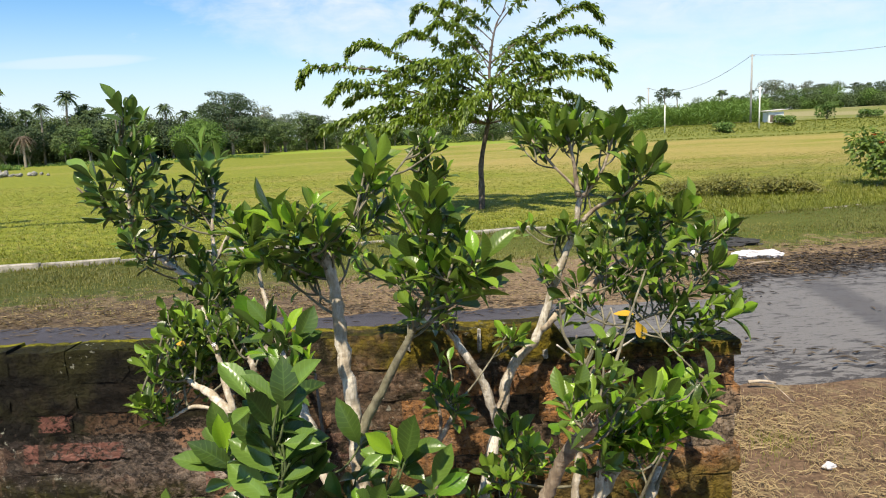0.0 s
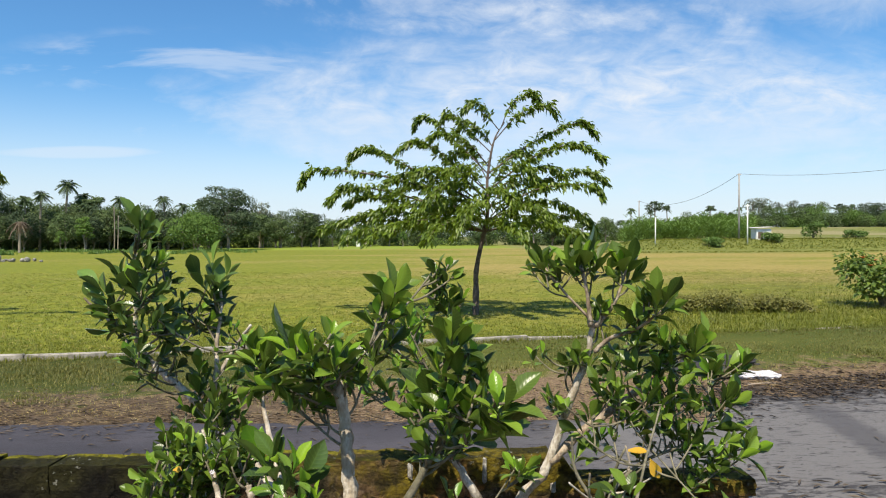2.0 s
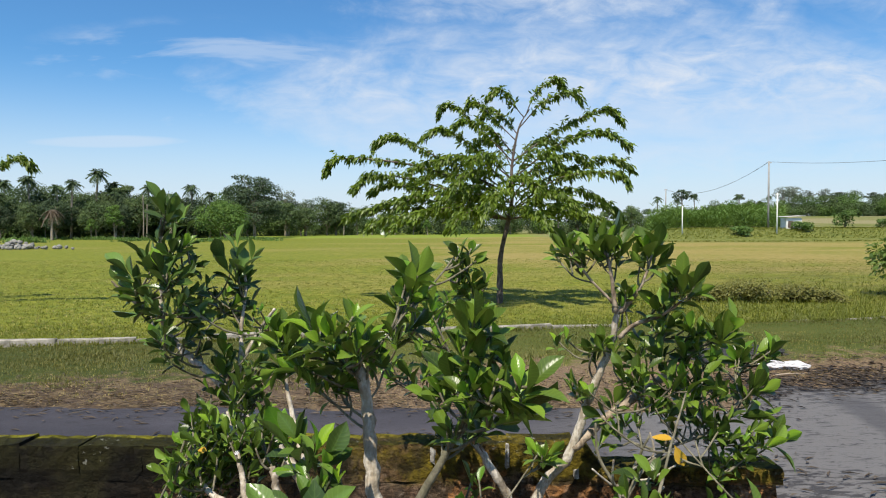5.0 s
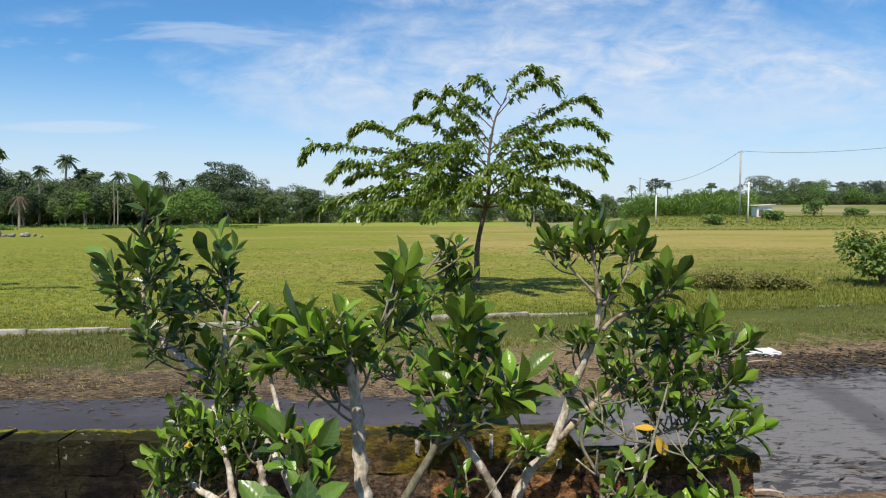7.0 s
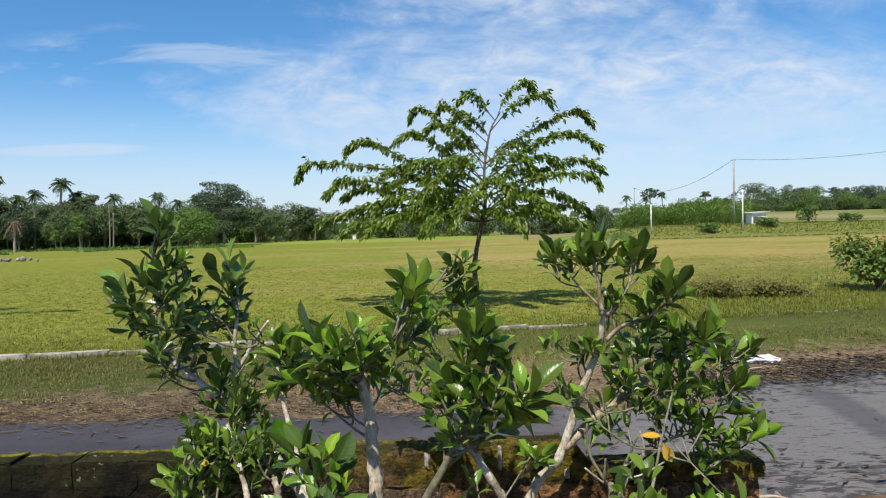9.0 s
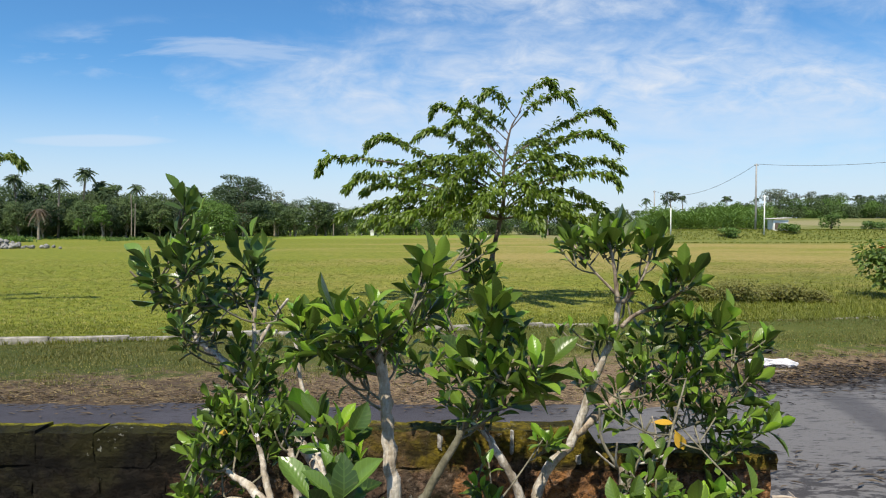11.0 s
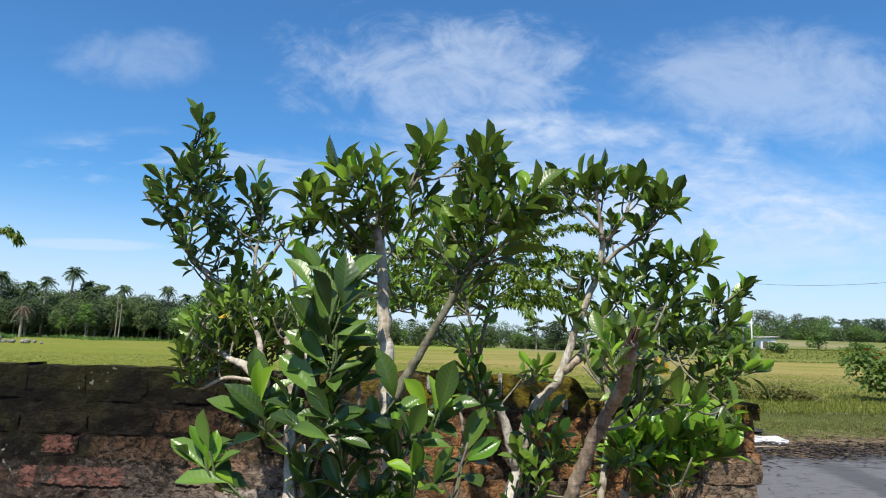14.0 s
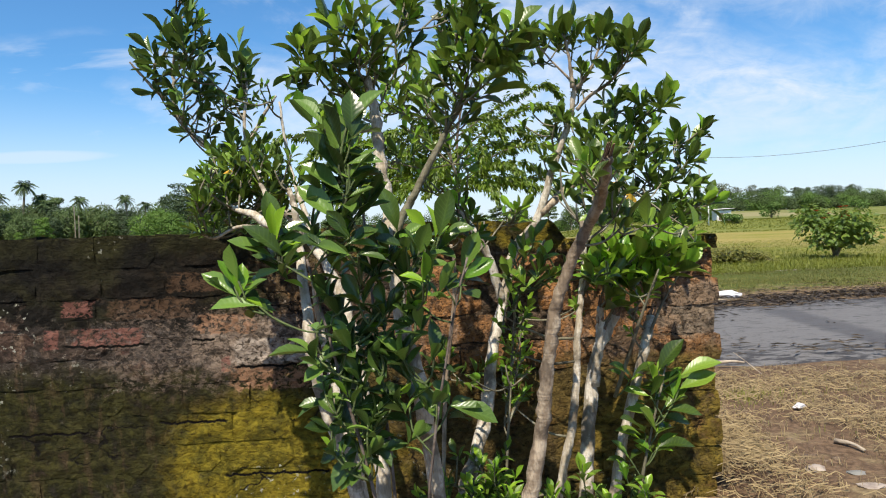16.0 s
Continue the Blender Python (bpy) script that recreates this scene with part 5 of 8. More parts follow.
SPRIG_THICKET = [(-0.533, 1.65, 1.12, -0.554, 1.177), (-0.491, 1.65, 1.132, -0.498, 1.188), (-0.452, 1.65, 1.101, -0.46, 1.158), (-0.41, 1.65, 1.113, -0.391, 1.169), (-0.511, 1.55, 1.08, -0.562, 1.096), (-0.521, 1.5, 1.045, -0.552, 1.099), (-0.515, 1.65, 1.033, -0.536, 1.091), (-0.475, 1.65, 1.016, -0.497, 1.075), (-0.429, 1.65, 1.057, -0.437, 1.115), (-0.387, 1.65, 1.069, -0.367, 1.125), (-0.549, 1.65, 0.977, -0.589, 0.993), (-0.538, 1.5, 1.006, -0.554, 1.034), (-0.507, 1.65, 0.975, -0.53, 1.019), (-0.541, 1.45, 1.007, -0.548, 1.033), (-0.518, 1.45, 0.999, -0.52, 1.032), (-0.341, 1.65, 1.11, -0.322, 1.165), (-0.406, 1.65, 1.013, -0.374, 1.054), (-0.468, 1.65, 1.088, -0.491, 1.132), (-0.414, 1.8, 1.101, -0.378, 1.16)]
SPRIG_THICKET_A = [(-0.485, 1.8, 1.135, -0.494, 1.197), (-0.502, 1.6, 1.105, -0.545, 1.135), (-0.479, 1.65, 1.045, -0.459, 1.102)]
SPRIG_RIM = [(0.844, 2, 1.002, 0.818, 1.079), (0.877, 2, 0.966, 0.901, 1.034), (0.91, 2, 1.016, 0.943, 1.049), (0.944, 2, 0.964, 1.034, 1.021), (0.927, 2, 0.982, 0.959, 1.057), (0.828, 2, 0.934, 0.794, 0.986), (0.794, 2, 1.037, 0.769, 1.106), (0.862, 2, 0.898, 0.828, 0.951), (0.81, 2, 1.088, 0.842, 1.154), (0.82, 2, 0.882, 0.803, 0.926), (0.894, 2, 0.931, 0.861, 0.975), (0.902, 2, 0.957, 0.944, 0.964), (0.835, 2, 1.036, 0.893, 1.085)]
SPRIG_FOOT = [(0.068, 1.72, 0.155, 0.035, 0.239), (0.117, 1.72, 0.138, 0.109, 0.229), (0.166, 1.72, 0.121, 0.199, 0.212), (0.216, 1.72, 0.136, 0.191, 0.253), (0.1, 1.72, 0.238, 0.067, 0.296), (0.166, 1.72, 0.204, 0.15, 0.287), (0.249, 1.72, 0.153, 0.282, 0.235), (0.299, 1.72, 0.118, 0.332, 0.185), (0.051, 1.72, 0.106, 0.01, 0.156), (0.199, 1.72, 0.203, 0.232, 0.278), (0.349, 1.72, 0.101, 0.374, 0.15), (-0.014, 1.72, 0.124, -0.047, 0.182), (0.134, 1.72, 0.104, 0.117, 0.171), (0.266, 1.72, 0.102, 0.249, 0.169), (0.232, 1.72, 0.253, 0.257, 0.31)]
SPRIG_SHOOT = [(0.251, 1.75, 0.629, 0.226, 0.712), (0.267, 1.75, 0.662, 0.284, 0.745), (0.268, 1.75, 0.595, 0.309, 0.653), (0.26, 1.75, 0.545, 0.226, 0.595), (0.277, 1.75, 0.495, 0.318, 0.553), (0.268, 1.75, 0.445, 0.231, 0.487), (0.277, 1.75, 0.394, 0.315, 0.444), (0.285, 1.75, 0.545, 0.326, 0.578), (0.251, 1.75, 0.495, 0.218, 0.529), (0.293, 1.75, 0.628, 0.334, 0.695), (0.285, 1.75, 0.411, 0.252, 0.378), (0.31, 1.75, 0.478, 0.344, 0.494), (0.621, 1.75, 0.627, 0.595, 0.703), (0.638, 1.75, 0.661, 0.663, 0.728), (0.63, 1.75, 0.576, 0.588, 0.61)]
SPRIG_COLUMN = [(0.095, 1.72, 1.521, 0.065, 1.578), (0.099, 1.72, 1.524, 0.088, 1.569), (0.122, 1.72, 1.535, 0.133, 1.579), (0.129, 1.72, 1.508, 0.16, 1.533), (0.095, 1.72, 1.501, 0.071, 1.518), (0.116, 1.72, 1.494, 0.111, 1.542), (0.096, 1.72, 1.467, 0.074, 1.494), (0.13, 1.72, 1.467, 0.147, 1.501), (0.144, 1.72, 1.453, 0.161, 1.474), (0.096, 1.72, 1.439, 0.071, 1.453), (0.137, 1.72, 1.426, 0.171, 1.454), (0.157, 1.72, 1.454, 0.18, 1.495), (0.117, 1.72, 1.426, 0.103, 1.467), (0.151, 1.72, 1.392, 0.181, 1.406), (0.083, 1.72, 1.391, 0.055, 1.418)]
SPRIG_BUD = [(-0.465, 1.9, 1.34, -0.455, 1.398), (-0.449, 1.9, 1.363, -0.427, 1.398), (-0.472, 1.9, 1.324, -0.498, 1.358), (-0.442, 1.9, 1.309, -0.413, 1.34), (-0.483, 1.9, 1.301, -0.508, 1.324)]


def build_shrubs():
    # tall leaning shrub at the end where the wall runs on
    a = Shrub("tall leaning shrub with pale stems and dark glossy leaves", 11, grown=DEEP)
    a.stem([(-0.12, 1.65, -0.03), (-0.12, 1.66, 0.23), (-0.17, 1.72, 0.42), (-0.20, 1.77, 0.60), (-0.25, 1.83, 0.76), (-0.36, 1.92, 0.93), (-0.47, 1.98, 1.03), (-0.60, 2.02, 1.15), (-0.68, 2.03, 1.21), (-0.75, 2.02, 1.29), (-0.757, 2.00, 1.37), (-0.745, 1.98, 1.45), (-0.71, 1.89, 1.56), (-0.685, 1.85, 1.62)], 0.026, 0.0025)
    a.stem([(-0.30, 1.87, 0.84), (-0.34, 1.93, 0.95), (-0.38, 1.98, 1.06), (-0.41, 2.02, 1.18), (-0.43, 2.03, 1.34)], 0.012, 0.004)
    a.stem([(-0.56, 2.01, 1.11), (-0.55, 2.05, 1.20), (-0.56, 2.10, 1.30), (-0.555, 2.13, 1.42), (-0.57, 2.14, 1.52)], 0.009, 0.004)
    a.stem([(-0.55, 2.06, 1.20), (-0.48, 2.05, 1.31), (-0.44, 2.03, 1.36)], 0.008, 0.004)
    a.stem([(-0.755, 2.00, 1.33), (-0.80, 1.97, 1.37), (-0.83, 1.94, 1.41), (-0.86, 1.92, 1.45)], 0.008, 0.003)
    # leafy twigs along the upper stem, a spire at its tip
    a.sprigs(SPRIG_BUD, 0.55, 5, 0.5, 0)
    a.sprigs(SPRIG_TALL + SPRIG_TALL_A, 0.80, 7, 0.03, 1.0)
    # small-leaved neighbour in front of it
    b = Shrub("shrub of whitish forked stems with many small leaves", 17)
    b.stem([(-0.12, 1.46, -0.03), (-0.18, 1.45, 0.26), (-0.26, 1.45, 0.53), (-0.29, 1.50, 0.70), (-0.32, 1.62, 0.88), (-0.33, 1.63, 0.97), (-0.35, 1.66, 1.03)], 0.025, 0.008)
    b.stem([(-0.369, 1.56, 0.918), (-0.435, 1.6, 0.96), (-0.482, 1.63, 0.975), (-0.531, 1.66, 1.003)], 0.014, 0.005)
    b.stem([(-0.407, 1.58, 0.926), (-0.479, 1.6, 0.929), (-0.538, 1.6, 0.902), (-0.565, 1.58, 0.912)], 0.006, 0.003)
    b.stem([(-0.369, 1.56, 0.924), (-0.397, 1.6, 0.994), (-0.432, 1.66, 1.067), (-0.476, 1.72, 1.145)], 0.010, 0.004)
    b.stem([(-0.13, 1.52, -0.03), (-0.17, 1.50, 0.27), (-0.22, 1.54, 0.45), (-0.26, 1.56, 0.63), (-0.28, 1.58, 0.78)], 0.018, 0.008)

    b.sprigs(SPRIG_SMALL + SPRIG_SMALL_A, 0.70, 7, 0.06, 3)
    b.sprigs(SPRIG_THICKET + SPRIG_THICKET_A, 0.78, 7, 0.08, 0.6)
    petals = [[], []]
    for i in range(6):
        t = i * 1.047
        petals[0] += [(0, 0, 0), (0.004 * math.cos(t - 0.4), 0.004 * math.sin(t - 0.4), 0.0012), (0.0065 * math.cos(t), 0.0065 * math.sin(t), 0.003), (0.004 * math.cos(t + 0.4), 0.004 * math.sin(t + 0.4), 0.0012)]
        petals[1].append((4 * i, 4 * i + 1, 4 * i + 2, 4 * i + 3))
    bloom = part("flower", mesh_from("flower", petals[0], petals[1], PLASTIC), PLASTIC, b.top, "tiny white flower")
    bloom.location, bloom.rotation_euler = (-0.42, 1.62, 1.075), (0.9, 0, 0.1)
    faded = set_leaf(b.top, Vector((-0.52, 1.64, 1.075)), Vector((0.5, -0.3, 0.1)), Vector((0.1, -0.8, 0.6)), 0.032, random.Random(2), mesh=leaf_mesh("yellow_leaf", YELLOW, 0.24, 0.1, 0.2, 78))
    faded["label"] = "small yellowed leaf"

    # upright shrub that forks below the wall's top
    m = Shrub("upright forked shrub with whitish stems and glossy leaves", 23)
    m.stem([(0.05, 1.44, -0.03), (0.02, 1.44, 0.25), (-0.01, 1.44, 0.50), (-0.05, 1.45, 0.68), (-0.07, 1.46, 0.85), (-0.075, 1.48, 0.94), (-0.09, 1.50, 1.06), (-0.10, 1.52, 1.18), (-0.12, 1.53, 1.30)], 0.027, 0.014)
    m.stem([(-0.07, 1.47, 0.88), (-0.03, 1.47, 0.96), (0.0, 1.46, 1.01), (0.07, 1.45, 1.14), (0.13, 1.44, 1.26)], 0.014, 0.006, TWIG)
    m.sprigs(SPRIG_UPRIGHT + SPRIG_UPRIGHT_A, 1.0, 6, 0.2, 0.8)
    m.sprigs(SPRIG_FORK + SPRIG_FORK_A, 1.0, 6, 0.16, 0.5)
    m.sprigs(SPRIG_COLUMN, 0.9, 5, 0.15, 0.4)

    # low leafy shrub in front
    f = Shrub("low leafy shrub with large ribbed fresh-tipped leaves", 37, grown=DEEP)
    f.stem([(-0.06, 1.30, -0.03), (-0.08, 1.32, 0.30), (-0.11, 1.37, 0.65), (-0.14, 1.43, 1.0), (-0.15, 1.45, 1.10)], 0.006, 0.003, BARK_DARK)
    f.stem([(-0.08, 1.28, -0.03), (-0.12, 1.27, 0.3), (-0.19, 1.25, 0.6), (-0.25, 1.25, 0.85)], 0.006, 0.003, BARK_DARK)
    f.stem([(-0.02, 1.28, -0.03), (0.0, 1.24, 0.35), (0.06, 1.24, 0.7), (0.10, 1.27, 0.84)], 0.0045, 0.0025, BARK_DARK)
    f.sprigs(SPRIG_FRESH, 0.95, 5, 0.3, 0, TWIG_GREEN)
    f.sprigs(SPRIG_BULK + SPRIG_BULK_A, 0.98, 6, 0.08, 0, TWIG_GREEN)
    f.sprigs(SPRIG_MIDST, 1.1, 5, 0.06, 0, TWIG_GREEN)
    f.blades(SPRIG_RANKS + SPRIG_RANKS_A, 0.08, 2)
    f.blades(SPRIG_FRONT + SPRIG_FRONT_A, 0.35, 3)
    f.blades(SPRIG_LOW + SPRIG_LOW_A, 0.03, 4)

    # shrub close to the wall that leans to its open end
    r = Shrub("slanting shrub with a smooth whitish stem beside the brick wall", 41)
    r.stem([(0.09, 1.80, -0.03), (0.14, 1.85, 0.15), (0.20, 1.92, 0.30), (0.24, 2.00, 0.50), (0.29, 2.04, 0.68), (0.33, 2.06, 0.83), (0.41, 2.05, 0.93), (0.46, 2.04, 1.08), (0.51, 2.02, 1.22), (0.54, 2.00, 1.37)], 0.030, 0.009)
    r.stem([(0.28, 2.03, 0.66), (0.24, 2.01, 0.80), (0.20, 2.0, 0.88), (0.14, 2.0, 0.98)], 0.017, 0.011, cut=True)
    r.stem([(0.42, 2.05, 0.95), (0.52, 2.08, 1.03), (0.63, 2.10, 1.10), (0.74, 2.13, 1.17)], 0.016, 0.013, BARK_GREY, cut=True)
    r.stem([(0.528, 1.99, 1.355), (0.518, 1.98, 1.433), (0.501, 1.97, 1.522)], 0.009, 0.003, BARK_GREY)
    r.stem([(0.544, 1.99, 1.356), (0.592, 1.97, 1.426), (0.621, 1.96, 1.516)], 0.008, 0.003, BARK_GREY)
    r.stem([(0.539, 1.99, 1.283), (0.577, 1.97, 1.323), (0.629, 1.9, 1.357), (0.666, 1.8, 1.418)], 0.008, 0.003, BARK_GREY)
    r.stem([(0.521, 1.99, 1.382), (0.457, 1.99, 1.449), (0.398, 1.99, 1.522)], 0.005, 0.002, BARK_GREY)
    r.sprigs(SPRIG_SLANT + SPRIG_SLANT_A, 1.0, 6, 0.10, 0.5)
    r.sprigs(SPRIG_PALE + SPRIG_PALE_A, 0.95, 5, 0.45, 1)

    # thick sawn-off stem
    k = Shrub("thick grey-barked shrub, its main stem sawn off", 53)
    k.stem([(0.23, 1.54, -0.03), (0.27, 1.53, 0.20), (0.30, 1.52, 0.36), (0.315, 1.50, 0.49), (0.325, 1.48, 0.61), (0.345, 1.465, 0.72), (0.375, 1.44, 0.81), (0.40, 1.40, 0.89), (0.41, 1.31, 0.95), (0.40, 1.22, 1.00), (0.39, 1.165, 1.045)], 0.026, 0.012, BARK_GREY, cut=True)
    k.stem([(0.40, 1.38, 0.90), (0.50, 1.50, 0.99), (0.60, 1.70, 1.08), (0.68, 1.85, 1.16)], 0.005, 0.0025, TWIG)
    k.sprigs(SPRIG_HOOD, 1.0, 4, 0.25, 0)
    k.sprigs(SPRIG_CREST, 1.0, 5, 0.06, 1)
    k.sprigs(SPRIG_SAWN + SPRIG_SAWN_A, 1.0, 5, 0.06, 0)


    # clump at the open end of the wall
    c = Shrub("many-stemmed shrub with split stubs at the open end of the wall", 67)
    c.stem([(0.38, 1.80, -0.03), (0.42, 1.80, 0.17), (0.46, 1.80, 0.36), (0.48, 1.82, 0.56), (0.51, 1.85, 0.78), (0.51, 1.85, 0.92)], 0.019, 0.009)
    c.stem([(0.47, 1.78, -0.03), (0.48, 1.78, 0.10), (0.51, 1.80, 0.39), (0.54, 1.80, 0.53), (0.59, 1.80, 0.63)], 0.026, 0.019, cut=True)
    c.stem([(0.52, 1.79, 0.42), (0.535, 1.78, 0.58), (0.54, 1.77, 0.66)], 0.016, 0.012, cut=True)
    c.stem([(0.53, 1.75, -0.03), (0.56, 1.75, 0.11), (0.60, 1.75, 0.31), (0.66, 1.75, 0.53), (0.70, 1.80, 0.62)], 0.022, 0.015, BARK, cut=True)
    c.stem([(0.50, 1.84, 0.80), (0.56, 1.88, 0.92), (0.66, 1.95, 0.98), (0.80, 2.0, 1.02), (0.90, 2.04, 1.10)], 0.006, 0.004, TWIG)
    c.stem([(0.56, 1.72, 0.40), (0.60, 1.62, 0.62), (0.64, 1.56, 0.78)], 0.007, 0.0025, TWIG)
    c.stem([(0.62, 1.74, 0.42), (0.70, 1.76, 0.62), (0.80, 1.80, 0.76)], 0.007, 0.0025, TWIG)
    c.stem([(0.60, 1.72, -0.03), (0.63, 1.69, 0.2), (0.68, 1.68, 0.42), (0.72, 1.70, 0.55)], 0.007, 0.0025, TWIG)
    c.stem([(0.51, 1.85, 0.90), (0.46, 1.87, 0.99), (0.45, 1.86, 1.08)], 0.006, 0.003, TWIG)
    c.stem([(0.51, 1.85, 0.88), (0.55, 1.84, 0.98), (0.58, 1.82, 1.06)], 0.006, 0.003, TWIG)
    for tip in ((0.48, 1.78, 1.01), (0.58, 1.78, 1.02), (0.64, 1.8, 0.99), (0.57, 1.78, 1.08), (0.43, 1.8, 0.98), (0.60, 1.76, 0.95)):
        c.twig(tip, BARK, 0.004)
    c.sprigs(SPRIG_OPEN + SPRIG_OPEN_A + SPRIG_OPEN_B, 1.0, 6, 0.12, 0.5)
    c.sprigs(SPRIG_FOOT, 0.8, 6, 0.45, 0.6)
    c.sprigs(SPRIG_SHOOT, 0.6, 5, 0.75, 0.3)
    c.sprigs(SPRIG_RIM, 0.85, 6, 0.04, 0.5)
    c.sprigs(SPRIG_BRIGHT + SPRIG_BRIGHT_A, 1.22, 6, 0.55, 1)
    c.sprigs(SPRIG_SKIRT, 1.0, 5, 0.3, 0.5, TWIG_GREEN)
    c.blades(SPRIG_RIBBED, 0.25, 3)
    one = set_leaf(c.top, Vector((0.668, 1.90, 1.01)), Vector((0.35, -0.1, -0.8)), Vector((-0.3, -1, 0.3)), 0.062, random.Random(1), mesh=leaf_mesh("yellow_leaf", YELLOW, 0.24, 0.1, 0.2, 77))
    one["label"] = "withered orange-yellow leaf"
    two = set_leaf(c.top, Vector((0.602, 1.90, 1.03)), Vector((0.7, -0.3, 0.1)), Vector((0.1, -0.4, 1)), 0.06, random.Random(1), mesh=one.data)
    two["label"] = "withered pale yellow leaf"

    # slender sapling behind the stems
    d = Shrub("slender sapling with small light green leaves", 79)
    d.stem([(0.25, 1.90, -0.03), (0.27, 1.89, 0.3), (0.29, 1.86, 0.6), (0.30, 1.83, 0.70)], 0.006, 0.003, TWIG)
    d.sprigs(SPRIG_SAPLING, 0.85, 5, 0.45, 1)
    e = Shrub("slim forked sapling with a whitish stem and fresh leaves", 83)
    e.stem([(0.05, 1.84, -0.03), (0.07, 1.83, 0.40), (0.10, 1.81, 0.66), (0.11, 1.81, 0.78), (0.10, 1.81, 0.86)], 0.008, 0.005, BARK_GREY)
    e.stem([(0.105, 1.81, 0.72), (0.14, 1.81, 0.78), (0.16, 1.81, 0.83)], 0.009, 0.005, BARK)
    e.sprigs(SPRIG_STEMLET, 0.9, 5, 0.35, 1)
    # seedlings that cover the foot of the shrubs
    rnd = random.Random(97)
    for i in range(12):
        x, y = 0.05 + 0.05 * i + rnd.uniform(-0.05, 0.05), rnd.uniform(1.5, 1.75)
        s = Shrub("short bright green seedling at the foot of the shrubs", 100 + i, "seedlings under the shrubs")
        h = rnd.uniform(0.13, 0.24)
        s.stem([(x, y, -0.02), (x + 0.01, y, h * 0.6), (x + rnd.uniform(-0.03, 0.03), y, h)], 0.004, 0.002, TWIG_GREEN)
        s.rosettes([(x, y, h + 0.02), (x + 0.04, y - 0.02, h * 0.8), (x - 0.04, y + 0.02, h * 0.75)], 0.055, 7, 0.5, 2, 1.0, TWIG_GREEN, 0)

    for shrub in (a, b, m, f, r, k, c, d, e):
        shrub.close()


build_shrubs()


# ---- trees ----
def blade_quads(centers, ways, faces_up, lengths, widths):
    """Leaf blades as one-fold diamonds, from arrays."""
    c, w, u = np.asarray(centers), np.asarray(ways), np.asarray(faces_up)
    w = w / np.linalg.norm(w, axis=1, keepdims=True)
    s = np.cross(w, u)
    s = s / np.maximum(np.linalg.norm(s, axis=1, keepdims=True), 1e-6)
    n = np.cross(s, w)
    ln, wd = np.asarray(lengths)[:, None], np.asarray(widths)[:, None]
    a, b = c, c + w * ln - n * ln * 0.12
    l = c + w * ln * 0.45 - s * wd + n * wd * 0.25
    r = c + w * ln * 0.45 + s * wd + n * wd * 0.25
    verts = np.stack([a, l, b, r], 1).reshape(-1, 3)
    k = np.arange(len(c)) * 4
    tri = np.concatenate([np.stack([k, k + 2, k + 1], 1), np.stack([k, k + 3, k + 2], 1)])
    return verts, tri


def mesh_arrays(name, verts, tri, mat):
    me = bpy.data.meshes.new(name)
    me.vertices.add(len(verts))
    me.vertices.foreach_set("co", np.asarray(verts, np.float32).ravel())
    me.loops.add(len(tri) * 3)
    me.loops.foreach_set("vertex_index", np.asarray(tri, np.int32).ravel())
    me.polygons.add(len(tri))
    me.polygons.foreach_set("loop_start", np.arange(len(tri), dtype=np.int32) * 3)
    me.update(calc_edges=True)
    me.materials.append(mat)
    return me


